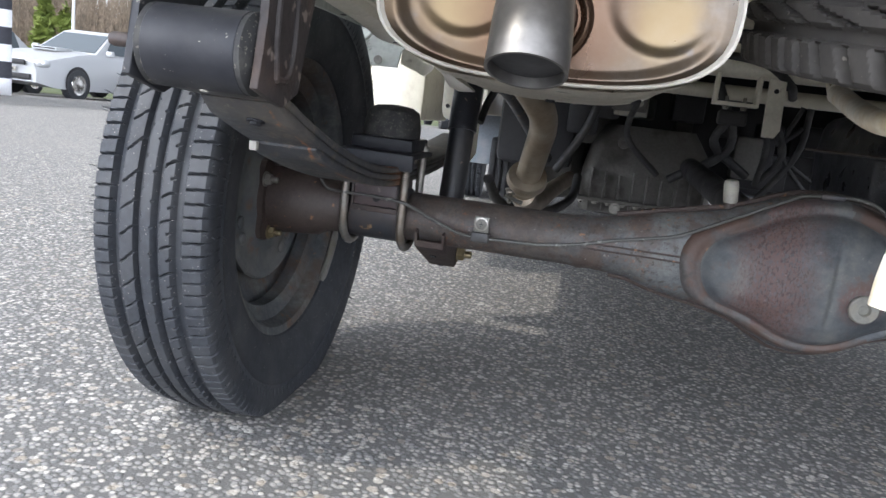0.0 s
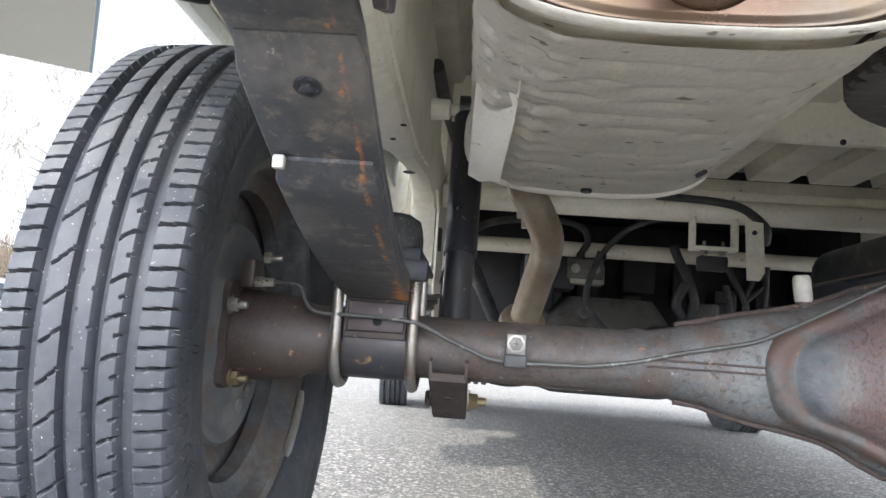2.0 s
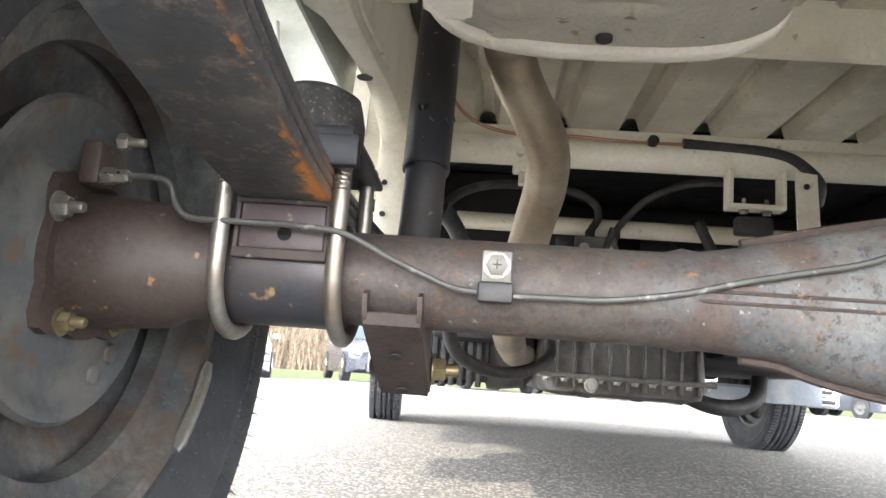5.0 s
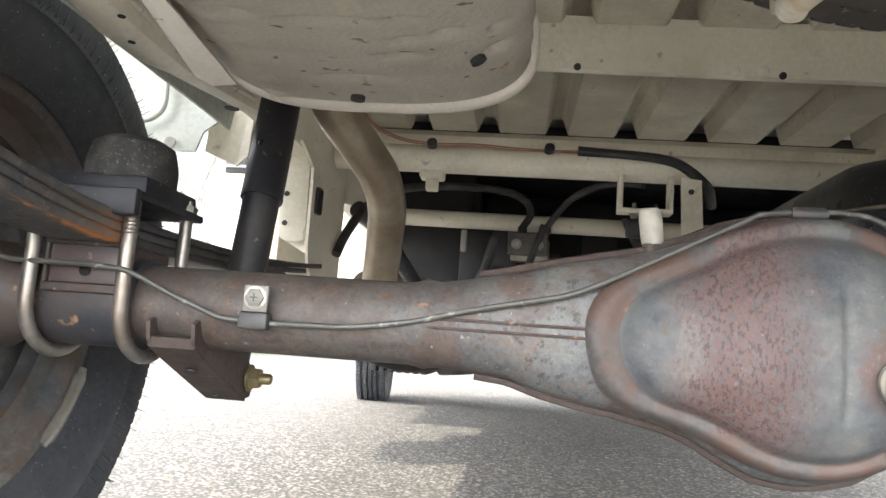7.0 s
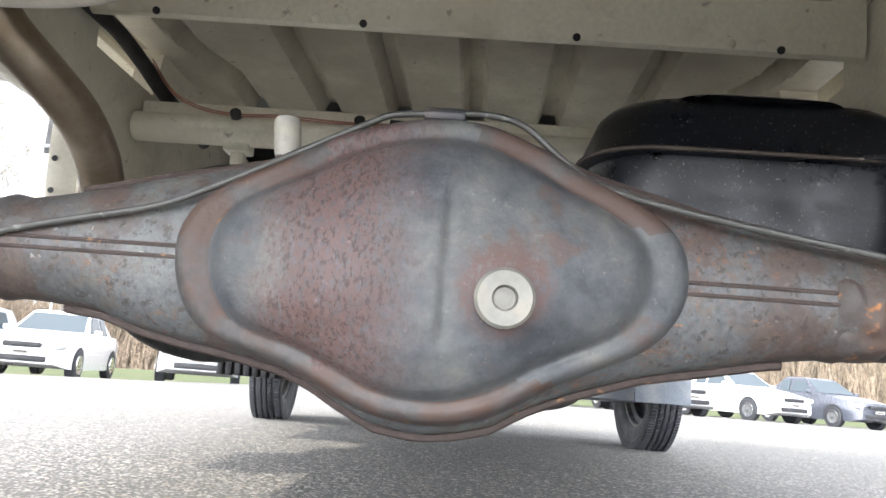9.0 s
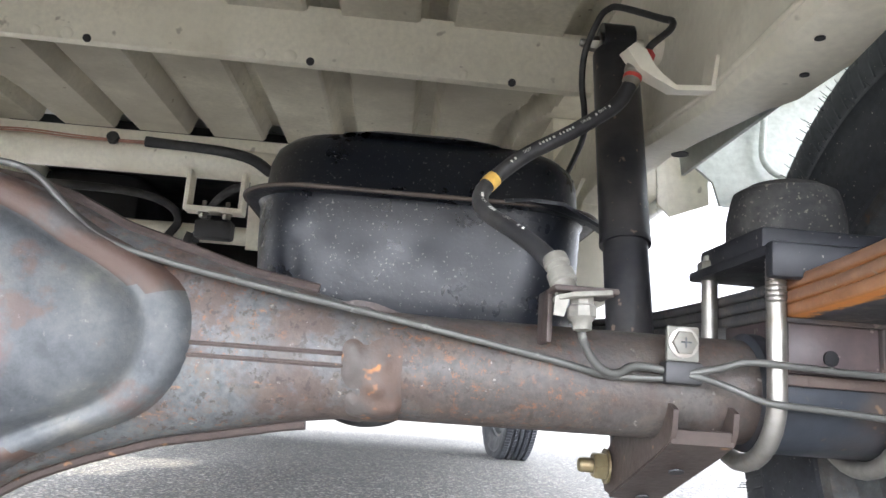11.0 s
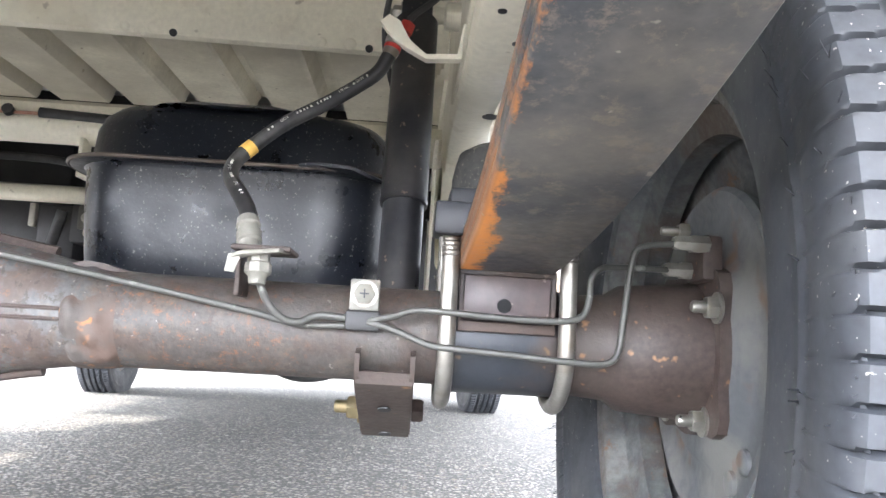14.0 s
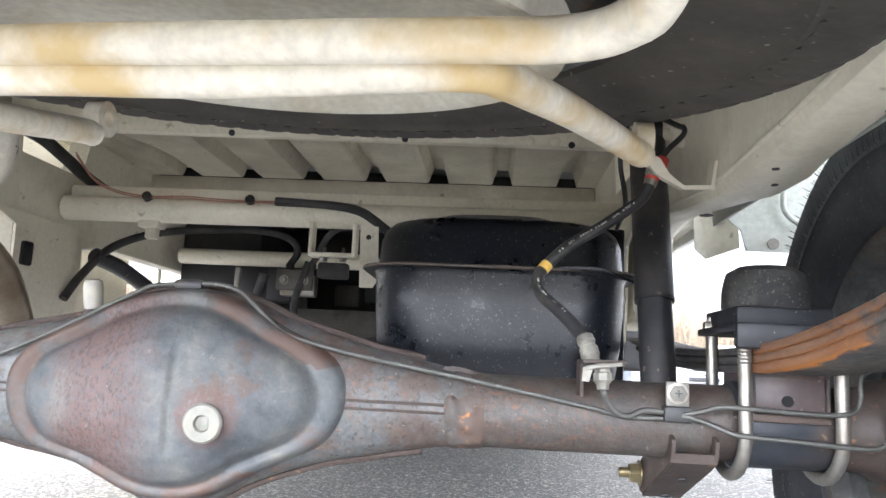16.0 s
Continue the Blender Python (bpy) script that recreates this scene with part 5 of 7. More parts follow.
sec = [(-0.3585, 1.00), (-0.3640, 1.025), (-0.3630, 1.045), (-0.3570, 1.05), (-0.3520, 1.035), (-0.3480, 0.94), (-0.014, 0.94), (-0.010, 1.06), (-0.006, 1.085), (-0.001, 1.092), (0.003, 1.08), (0.006, 1.0), (0.012, 0.92), (0.014, 0.6), (0.014, 0.05)]
muffler = part("muffler", loft([muf_oval(y, f) for y, f in sec], caps=False), MUFSKIN, van, "oval aluminised steel muffler with crimped rims", angle=50)


def muffler_face():
    """End plate with two pressed dishes and a raised collar for the tailpipe."""
    bm, rings = bmesh.new(), []
    cx, cz = MX + 0.010, MZ - 0.003
    for f in [1.01, 0.985, 0.97, 0.96, 0.95, 0.94, 0.925, 0.91, 0.90] + list(np.linspace(0.885, 0.04, 44)):
        ring = []
        for x, y, z in oval(MX, MZ, HW * f, HH * f, -0.352, 144, 2.9):
            y = -0.3600 if f > 1 else -0.3585
            y += 0.0016 * min(1, max(0, (0.985 - f) / 0.03)) - 0.0016 * min(1, max(0, (0.93 - f) / 0.08))
            for dx in (-0.055, 0.068):
                d = math.hypot((x - MX - dx) / 0.035, (z - MZ - 0.003) / 0.033)
                u = min(1, max(0, (1.06 - d) / 0.34))
                y += 0.0028 * u * u * (3 - 2 * u) + 0.0020 * max(0, 1 - d)
            ring.append(bm.verts.new((x, y, z)))
        rings.append(ring)
    n = len(rings[0])
    for a, b in zip(rings, rings[1:]):
        for k in range(n):
            bm.faces.new((a[k], a[(k + 1) % n], b[(k + 1) % n], b[k]))
    bm.faces.new(rings[-1])
    return bm


part("muffler_face", muffler_face(), MUFFACE, muffler, "heat-tinted bronze muffler end plate with pressed dishes", angle=80)
rows = []
rnd = random.Random(8)
dents = [(-0.315 + 0.027 * r + rnd.uniform(-0.005, 0.005), 205 + 128 * (c + rnd.random()) / 11, rnd.uniform(0.05, 0.11)) for r in range(10) for c in range(11) if rnd.random() < 0.80 - 0.05 * r]
for y in np.linspace(-0.345, -0.020, 170):
    row = []
    for a in np.linspace(186, 352, 100):
        c, sn = math.cos(radians(a)), math.sin(radians(a))
        t = (y + 0.36) / 0.36
        f = 1.035 + 0.008 * math.sin(y * 92) ** 2 - sum(q * math.exp(-((y - dy) / (0.0026 if y < dy else 0.0060)) ** 2 - ((a - da) / 4.6) ** 2) for dy, da, q in dents if abs(y - dy) < 0.02)
        f += 0.05 * math.exp(-((a - 243) / 5.0) ** 2) * max(0.0, math.sin(y * 215 + 0.8 * math.sin(y * 40)))
        row.append((MX - 0.006 * t + HW * f * math.copysign(abs(c) ** (2 / 2.9), c), y, MZ - 0.002 + HH * f * math.copysign(abs(sn) ** (2 / 2.9), sn)))
    rows.append(row)
bm = loft(rows, caps=False, closed=False)
bmesh.ops.solidify(bm, geom=bm.faces[:], thickness=0.0012)
part("heat_shield", bm, MUFSKIN, muffler, "dusty grey heat shield with stone chips", angle=50)
flap = [(-0.372, -0.330, 0.421), (-0.385, -0.318, 0.432), (-0.3915, -0.22, 0.424), (-0.398, -0.055, 0.396), (-0.388, -0.050, 0.392), (-0.370, -0.052, 0.393), (-0.365, -0.20, 0.399), (-0.364, -0.318, 0.4065)]
part("shield_flap", sheet(flap, (0, 0, 0), (0.0005, 0, -0.0016)), MUFSKIN, muffler, "bent flap of the heat shield", angle=30)
tail = smooth_path([(-0.284, -0.345, 0.4350), (-0.284, -0.395, 0.4348), (-0.2835, -0.440, 0.4325), (-0.282, -0.474, 0.4250), (-0.280, -0.496, 0.4130), (-0.279, -0.506, 0.4020), (-0.279, -0.510, 0.3925)], 6)
bm = bmesh.new()
bm_tube(bm, tail, 0.0185, 32, caps=False)
bm_tube(bm, tail, 0.0170, 32, caps=False)
vo, vi = list(bm.verts)[32 * (len(tail) - 1):32 * len(tail)], list(bm.verts)[-32:]
for k in range(32):
    bm.faces.new((vo[k], vo[(k + 1) % 32], vi[(k + 1) % 32], vi[k]))
part("tailpipe", bm, TAILM, muffler, "short down-turned steel tailpipe, dark inside", angle=60)
part("tailpipe_weld", lathe([(-0.004, 0.0300), (0.001, 0.0292), (0.0042, 0.0272), (0.0050, 0.0250), (0.0040, 0.0228), (0.0015, 0.0212), (0.002, 0.0195), (0.004, 0.0184)], 40, aim((-0.284, -0.3585, 0.4350), (0, -1, 0))), MUFFACE, muffler)
# solid dark core that fills the bore behind the mouth
part("tailpipe_core", bm_tube(bmesh.new(), tail[4:-3], 0.0168, 24), DARKVOID, muffler, "dark filling of the bore")
for x, y, z, d in ((-0.291, -0.032, 0.3935, (0, 0, -1)), (-0.2065, -0.089, 0.4005, (0.5, 0, -0.85))):
    part("shield_hole", lathe([(0, 0.0050), (0.0030, 0.0050)], 16, aim((x, y, z), d)), DARKVOID, muffler)
front = [(-0.350, -0.010, 0.452), (-0.353, 0.035, 0.450), (-0.348, 0.075, 0.440), (-0.338, 0.100, 0.420), (-0.322, 0.127, 0.400), (-0.308, 0.155, 0.379), (-0.306, 0.188, 0.358), (-0.311, 0.218, 0.336), (-0.317, 0.245, 0.310), (-0.322, 0.265, 0.288)]
exh = part("exhaust_pipe", tube(front, 0.0190, 24, 6), PIPE, van, "browned steel exhaust pipe bending down over the axle")
d = Vector((-0.004, 0.022, -0.02)).normalized()
bm = lathe([(-0.012, 0.021), (-0.008, 0.029), (0.002, 0.031), (0.010, 0.027), (0.016, 0.024), (0.03, 0.021)], 28, aim((-0.324, 0.272, 0.281), d))
part("exhaust_joint", bm, PIPE, exh, "rusty ball joint of the exhaust")
part("exhaust_pipe_front", tube([(-0.327, 0.278, 0.256), (-0.325, 0.36, 0.235), (-0.315, 0.50, 0.225), (-0.30, 0.75, 0.225), (-0.27, 1.0, 0.235)], 0.018, 20, 6), PIPE, exh)
bm = bolt((-0.345, 0.268, 0.262), (0, -0.5, -1), 0.007, 0.006, 0.009, 0.014)
bm_tube(bm, [(-0.352, 0.262, 0.252), (-0.325, 0.256, 0.246)], 0.003, 8)
part("joint_bolt", bm, ZINC, exh, "spring bolt of the exhaust joint")

# underbody ----------------------------------------------------------
FLOOR_Z = 0.632


def floor_panel():
    """Ribbed load floor; the ribs run fore and aft."""
    ribs = [-0.372 + 0.1265 * k for k in range(-1, 8)]

    def h(x, y):
        z = 0.0
        for k, r in enumerate(ribs):
            end = 0.815 if 0 < k < 8 else 0.0
            c = r
            if k in (1, 7):
                # the outer ribs swing aside in an S near the front
                c = r + (0.035 if k == 7 else -0.035) * (1 / (1 + math.exp((y - 0.60) / 0.022)))
            w = max(0.0, 1 - max(0, abs(x - c) - 0.0115) / 0.008)
            z = max(z, min(1, w))
        return z * 0.030
    xs = np.linspace(-0.52, 0.52, 240)
    ys = np.concatenate([np.linspace(-0.60, 0.5, 14), np.linspace(0.52, 0.70, 16), np.linspace(0.72, 0.828, 6)])
    verts = [(x, y, FLOOR_Z + h(x, y)) for y in ys for x in xs]
    n, k = len(xs), len(ys)
    faces = [(j * n + i, (j + 1) * n + i, (j + 1) * n + i + 1, j * n + i + 1) for j in range(k - 1) for i in range(n - 1)]
    base = len(verts)
    verts += [(x, y, 0.676) for x, y in ((-0.52, -0.60), (0.52, -0.60), (0.52, 0.83), (-0.52, 0.83))]
    faces.append((base, base + 1, base + 2, base + 3))
    me = mesh_of("load_floor", verts, faces, [FLOORSHADE])
    me.set_sharp_from_angle(angle=radians(25))
    return me


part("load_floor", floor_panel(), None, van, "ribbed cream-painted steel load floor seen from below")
# cross beam under the floor
bm = loft([[(x, y + 0.0245, z + 0.0215 - 0.01 * x) for y, z in ((0.331, 0.619), (0.3335, 0.566), (0.3365, 0.5585), (0.3375, 0.5535), (0.3430, 0.5515), (0.3475, 0.5520), (0.3505, 0.556), (0.358, 0.619))] for x in (-0.44, -0.2, 0.0, 0.2, 0.44)])
beam = part("floor_crossmember", bm, CREAM, van, "cream-painted floor cross beam with drain holes", angle=35)
for x in (-0.36, -0.118, 0.124, 0.349):
    part("beam_hole", lathe([(0, 0.0045), (0.0012, 0.0045)], 14, aim((x, 0.3615, 0.5775 - 0.01 * x), (0, -1, -0.4))), DARKVOID, beam)
    part("beam_dimple", lathe([(0, 0.0075), (0.0016, 0.0055), (0.0020, 0.001)], 14, aim((x - 0.022, 0.3605, 0.5815 - 0.01 * x), (0, -1, -0.3))), CREAM, beam)
    part("beam_dimple", lathe([(0, 0.0060), (0.0012, 0.0042), (0.0015, 0.001)], 14, aim((x - 0.055, 0.3605, 0.5815 - 0.01 * x), (0, -1, -0.3))), CREAM, beam)
# front edge of the load floor; the near-black boxes ahead are painted shade
# the lip carries the floor's painted shade too
part("floor_lip", box(-0.52, 0.52, 0.829, 0.837, 0.604, 0.6315, 0.002), FLOORSHADE, van, "cream-painted front lip of the load floor")
part("cab_floor", box(-0.515, 0.515, 0.86, 1.43, 0.60, 0.66, 0.01), DARKVOID, van, "shade-dark underside ahead of the load floor")
part("cab_floor", box(-0.70, 0.70, 1.44, 2.75, 0.60, 0.675, 0.01), DARKVOID, van, "shade-dark underside of the cab floor")
# tubular cross member with its brackets and wiring
xm = part("tube_crossmember", bm_tube(bmesh.new(), [(-0.455, 0.544, 0.501), (0.46, 0.544, 0.503)], 0.0205, 28), CREAM, van, "cream-painted tubular cross member")
bm = bmesh.new()
bm_box(bm, -0.452, 0.452, 0.545, 0.585, 0.520, 0.540, 0.003)
part("crossmember_flange", bm, CREAM, xm)
part("wire", tube([(-0.43, 0.509, 0.5855), (-0.40, 0.519, 0.5455), (-0.36, 0.527, 0.5275), (-0.31, 0.527, 0.5210), (-0.25, 0.526, 0.5220), (-0.19, 0.526, 0.5190), (-0.145, 0.526, 0.5180), (-0.10, 0.527, 0.5190), (-0.08, 0.529, 0.5190)], 0.0011, 8), COPPERW, xm, "copper-coloured wire clipped along the tube")
part("wire", tube([(-0.43, 0.511, 0.5805), (-0.40, 0.521, 0.5425), (-0.36, 0.527, 0.5245), (-0.31, 0.526, 0.5180), (-0.25, 0.526, 0.5190), (-0.19, 0.526, 0.5160), (-0.145, 0.526, 0.5160), (-0.09, 0.527, 0.5165)], 0.0011, 8), COPPERW, xm)
part("conduit", tube([(-0.10, 0.528, 0.5190), (-0.05, 0.529, 0.5170), (0.0, 0.527, 0.5140), (0.035, 0.525, 0.5075), (0.06, 0.527, 0.4945), (0.085, 0.539, 0.4755), (0.10, 0.579, 0.4605)], 0.0075, 14), RUBBER2, xm, "black corrugated conduit")
part("harness", tube([(-0.455, 0.20, 0.595), (-0.448, 0.33, 0.590), (-0.44, 0.43, 0.585), (-0.43, 0.485, 0.568), (-0.425, 0.55, 0.55), (-0.42, 0.70, 0.53)], 0.010, 12), RUBBER2, xm, "black taped wiring harness")
for x in (-0.311, -0.141):
    part("wire_clip", lathe([(-0.006, 0.0075), (0.006, 0.0075)], 14, aim((x, 0.526, 0.519), (0.1, -1, 0.3))), RUBBER2, xm)
# hanging U bracket and plate beside it
bm = bmesh.new()
bm_box(bm, -0.0405, -0.0345, 0.520, 0.546, 0.436, 0.487, 0.0015)
bm_box(bm, 0.0285, 0.0345, 0.520, 0.546, 0.436, 0.487, 0.0015)
bm_box(bm, -0.0405, 0.0345, 0.520, 0.546, 0.433, 0.4395, 0.0015)
ubr = part("hanger_bracket", bm, CREAM, xm, "cream-painted U-shaped hanger bracket")
for x in (-0.017, 0.013):
    part("hanger_bolt", bolt((x, 0.534, 0.433), (0, 0, -1), 0.0055, 0.005, 0.0075), ZINC, ubr)
    part("hanger_stud", bm_tube(bmesh.new(), [(x, 0.534, 0.439), (x, 0.534, 0.449)], 0.003, 8), ZINC, ubr)
part("rubber_mount", box(-0.026, 0.022, 0.530, 0.552, 0.400, 0.425, 0.004), RUBBER2, ubr, "black rubber mount")
bm = sheet([(0.042, 0.514, 0.484), (0.070, 0.514, 0.481), (0.074, 0.514, 0.400), (0.066, 0.514, 0.386), (0.046, 0.514, 0.386)], (0, -0.002, 0), (0, 0.002, 0))
pl = part("hanger_plate", bm, CREAM, xm, "cream-painted hanging plate with a hole")
part("plate_hole", lathe([(0, 0.004), (0.001, 0.004)], 14, aim((0.056, 0.5118, 0.464), (0, -1, 0))), DARKVOID, pl)
bm = box(-0.328, -0.292, 0.535, 0.565, 0.472, 0.490, 0.003)
bm_box(bm, -0.319, -0.301, 0.545, 0.562, 0.455, 0.474, 0.002)
part("hose_bracket", bm, CREAM, xm, "small cream-painted hose bracket")

# second cross tube, brake hose and union block further ahead
x2 = part("front_cross_tube", bm_tube(bmesh.new(), [(-0.42, 0.92, 0.478), (0.42, 0.92, 0.478)], 0.0165, 20), CREAM, van, "cream-painted front cross tube")
part("hose", tube([(-0.445, 0.55, 0.351), (-0.436, 0.58, 0.395), (-0.411, 0.62, 0.448), (-0.365, 0.68, 0.485), (-0.294, 0.75, 0.507), (-0.215, 0.83, 0.522), (-0.171, 0.87, 0.514), (-0.158, 0.89, 0.492), (-0.172, 0.89, 0.464)], 0.0072, 14), RUBBER2, x2, "black rubber hose looped over the tube")
part("hose", tube([(-0.126, 0.89, 0.467), (-0.112, 0.88, 0.487), (-0.084, 0.83, 0.514), (-0.045, 0.77, 0.525), (-0.009, 0.72, 0.521), (0.022, 0.70, 0.515)], 0.0065, 14), RUBBER2, x2, "black rubber hose")
un = part("union_block", box(-0.199, -0.122, 0.886, 0.898, 0.411, 0.455, 0.003), CASTALU, x2, "pale grey hose union block")
for x, z in ((-0.172, 0.459), (-0.126, 0.461)):
    part("union_nut", lathe([(0, 0.009), (0.010, 0.009), (0.014, 0.0075)], 12, aim((x, 0.890, z - 0.006), (0, 0, 1))), RUBBER2, un)
for x in (-0.182, -0.140):
    part("union_bolt", bolt((x, 0.886, 0.432), (0, -1, 0), 0.0075, 0.006, 0.010), ZINC, un)
part("valve", box(-0.192, -0.118, 0.895, 0.925, 0.400, 0.444, 0.004), ZINC, un, "small metal valve body")
part("sensor", box(-0.290, -0.278, 0.893, 0.907, 0.412, 0.455, 0.003), WHITEPL, x2, "small white plug connector")

# frame rails --------------------------------------------------------
def rail(s):
    xi = 0.444 if s > 0 else 0.458
    xc = 0.434 if s > 0 else 0.454
    up = 0.006 if s < 0 else 0.0  # the body leans a little to the right
    prof = [(-0.57, 0.450), (-0.30, 0.447), (-0.12, 0.437), (-0.06, 0.433), (-0.02, 0.431), (0.036, 0.4315), (0.058, 0.432), (0.09, 0.4355), (0.16, 0.444), (0.235, 0.454), (0.30, 0.459), (0.39, 0.459), (0.412, 0.455), (0.420, 0.443), (0.426, 0.354), (0.432, 0.345), (0.55, 0.34), (0.58, 0.36), (0.60, 0.43), (0.70, 0.445), (1.44, 0.445)]
    rings = []
    for y, z in prof:
        z += up
        t = 0.64 if y < 0.415 or y > 0.59 else 0.56
        xo = float(np.interp(y, (-0.57, -0.12, -0.06, -0.02, 0.036, 0.058, 0.16, 0.235, 0.39), (0.498, 0.493, 0.494, 0.499, 0.498, 0.488, 0.484, 0.486, 0.496)))
        rings.append([(s * xi, y, t), (s * xi, y, z + 0.010), (s * (xi + 0.003), y, z + 0.003), (s * (xi + 0.010), y, z), (s * (xo - 0.012), y, z), (s * (xo - 0.003), y, z + 0.004), (s * xo, y, z + 0.014), (s * xo, y, t)])
    r = part("frame_rail", loft(rings), CREAM, van, "cream-painted box frame rail with drain holes", angle=32)
    for x, y, z in ((0.478, 0.196, 0.4487 + up), (0.473, -0.010, 0.4306 + up), (0.485, -0.16, 0.4393 + up), (0.459, -0.05, 0.4325 + up)):
        part("rail_hole", lathe([(0, 0.0075 if y > 0.1 else 0.0028), (0.0008, 0.0075 if y > 0.1 else 0.0028)], 18, aim((s * x, y, z), (0, 0, -1))), DARKVOID, r)
    for z in (0.413, 0.374):
        part("rail_hole", lathe([(0, 0.0036), (0.001, 0.0036)], 14, aim((s * 0.486, 0.4212 if z > 0.39 else 0.4240, z), (0, -1, 0))), DARKVOID, r)
    # spring hanger cheek and brace plate ahead of the axle
    part("hanger_cheek", sheet([(s * xc, 0.36, 0.47), (s * xc, 0.60, 0.47), (s * xc, 0.60, 0.29), (s * xc, 0.50, 0.27), (s * xc, 0.435, 0.32), (s * xc, 0.425, 0.345), (s * xc, 0.42, 0.45)], (-0.002, 0, 0), (0.002, 0, 0)), CREAM, r, "cream-painted spring hanger cheek")
    part("cheek_slot", box(*sorted((s * (xc - 0.0025), s * (xc - 0.004))), 0.437, 0.461, 0.392, 0.428, 0.004), DARKVOID, r)
    # seam edge along the rail
    part("rail_seam", bm_tube(bmesh.new(), [(s * (xi - 0.001), y, z + 0.012) for y, z in ((-0.55, 0.45 + up), (-0.3, 0.447 + up), (-0.12, 0.437 + up), (0.06, 0.432 + up), (0.2, 0.449 + up))], 0.0022, 8), CREAM, r)
    # wheel house: inner wall, rear wall and arch
    wh = part("wheel_house", sheet([(s * 0.5005, -0.30, 0.447), (s * 0.5005, 0.25, 0.447), (s * 0.5005, 0.30, 0.620), (s * 0.5005, -0.30, 0.620)], (0, 0, 0), (s * 0.003, 0, 0)), ARMBLUE, van, "pale painted inner wheel house panel")
    part("splash_panel", sheet([(s * 0.536, 0.245, 0.4195), (s * 0.72, 0.245, 0.418), (s * 0.72, 0.30, 0.63), (s * 0.520, 0.30, 0.63), (s * 0.520, 0.262, 0.46), (s * 0.534, 0.256, 0.445)], (0, 0, 0), (0, 0.004, 0)), ARMBLUE, wh, "pale splash panel with a round hole")
    part("closing_plate", sheet([(s * 0.487, 0.276, 0.425), (s * 0.500, 0.276, 0.413), (s * 0.5385, 0.276, 0.428), (s * 0.5385, 0.290, 0.56), (s * 0.487, 0.290, 0.56)], (0, 0, 0), (0, 0.003, 0)), CREAM, wh, "cream-painted closing plate beside the rail")
    part("pressed_ridge", tube([(s * 0.592, 0.2665, 0.540), (s * 0.585, 0.2575, 0.505), (s * 0.580, 0.2505, 0.475), (s * 0.585, 0.2465, 0.460), (s * 0.600, 0.2445, 0.452), (s * 0.640, 0.2435, 0.449)], 0.0032, 10, 5), ARMBLUE, wh)
    # white disc painted as daylight through the panel's hole
    part("panel_hole", lathe([(0, 0.0065), (0.0012, 0.0065)], 18, aim((s * 0.566, 0.2462, 0.4285), (0, -1, 0))), WHITEPL, wh)
    # rear closing flange behind the tyre
    fl = [(s * 0.515, -0.330, 0.432), (s * 0.600, -0.322, 0.434), (s * 0.680, -0.312, 0.440), (s * 0.700, -0.308, 0.446), (s * 0.696, -0.3085, 0.4505), (s * 0.668, -0.313, 0.4625), (s * 0.640, -0.3165, 0.4700), (s * 0.630, -0.318, 0.4780), (s * 0.626, -0.3185, 0.4900), (s * 0.626, -0.3185, 0.62), (s * 0.515, -0.330, 0.62)]
    f = part("rear_flange", sheet(fl, (0, -0.002, 0), (0, 0.002, 0), bevel=0.0006), WHITE, wh, "white body flange with stained holes")
    bm = bm_tube(bmesh.new(), smooth_path([(s * 0.512, -0.332, 0.433), (s * 0.600, -0.324, 0.435), (s * 0.680, -0.314, 0.441), (s * 0.700, -0.310, 0.447)], 5), 0.0042, 10)
    part("flange_hem", bm, WHITE, wh)
    # this hole's daylight is painted as a white disc, the next stays dark
    part("flange_hole", lathe([(0, 0.0062), (0.001, 0.0062)], 18, aim((s * 0.618, -0.3245, 0.4510), (0, -1, 0))), WHITEPL, wh)
    part("flange_hole", lathe([(0, 0.0052), (0.001, 0.0052)], 18, aim((s * 0.668, -0.3165, 0.4550), (0, -1, 0))), DARKVOID, wh)
    part("flange_corner", sheet([(s * 0.700, -0.306, 0.444), (s * 0.675, -0.312, 0.429), (s * 0.665, -0.312, 0.438)], (0, -0.003, 0), (0, 0.003, 0)), BUMPRUB, wh)
    return r


rails = [rail(-1), rail(1)]


# load bed above the floor and the cab ahead of it
def cab_side(s):
    """Outer skin of the cab with the wheel opening left out."""
    pts = [(1.46, 0.335), (2.0, 0.335), (2.04, 0.36)]
    pts += [(2.35 - 0.315 * math.cos(a), 0.36 + 0.26 * math.sin(a)) for a in np.linspace(0.1, math.pi - 0.1, 14)]
    pts += [(2.68, 0.34), (2.84, 0.36), (2.84, 0.90), (1.46, 0.90)]
    return sheet([(s * 0.737, y, z) for y, z in pts], (0, 0, 0), (-s * 0.012, 0, 0))


for s in (-1, 1):
    part("bed_edge", box(*sorted((s * 0.521, s * 0.722)), -0.575, 1.42, 0.622, 0.664, 0.004), CREAM, van, "cream-painted outer strip of the load bed")
    part("bed_side", box(*sorted((s * 0.724, s * 0.742)), -0.585, 1.42, 0.600, 0.955, 0.006), WHITE, van, "white side gate of the load bed")
    part("cab_side", cab_side(s), WHITE, van, "white cab side panel")
    part("cab_step", box(*sorted((s * 0.56, s * 0.723)), 1.47, 2.0, 0.36, 0.66, 0.01), CREAM, van, "cream-painted cab step")
part("tailgate", box(-0.72, 0.72, -0.600, -0.578, 0.625, 0.955, 0.006), WHITE, van, "white tailgate")
part("bed_floor", box(-0.52, 0.52, -0.575, 1.42, 0.678, 0.690, 0.002), WHITE, van, "white load bed floor")
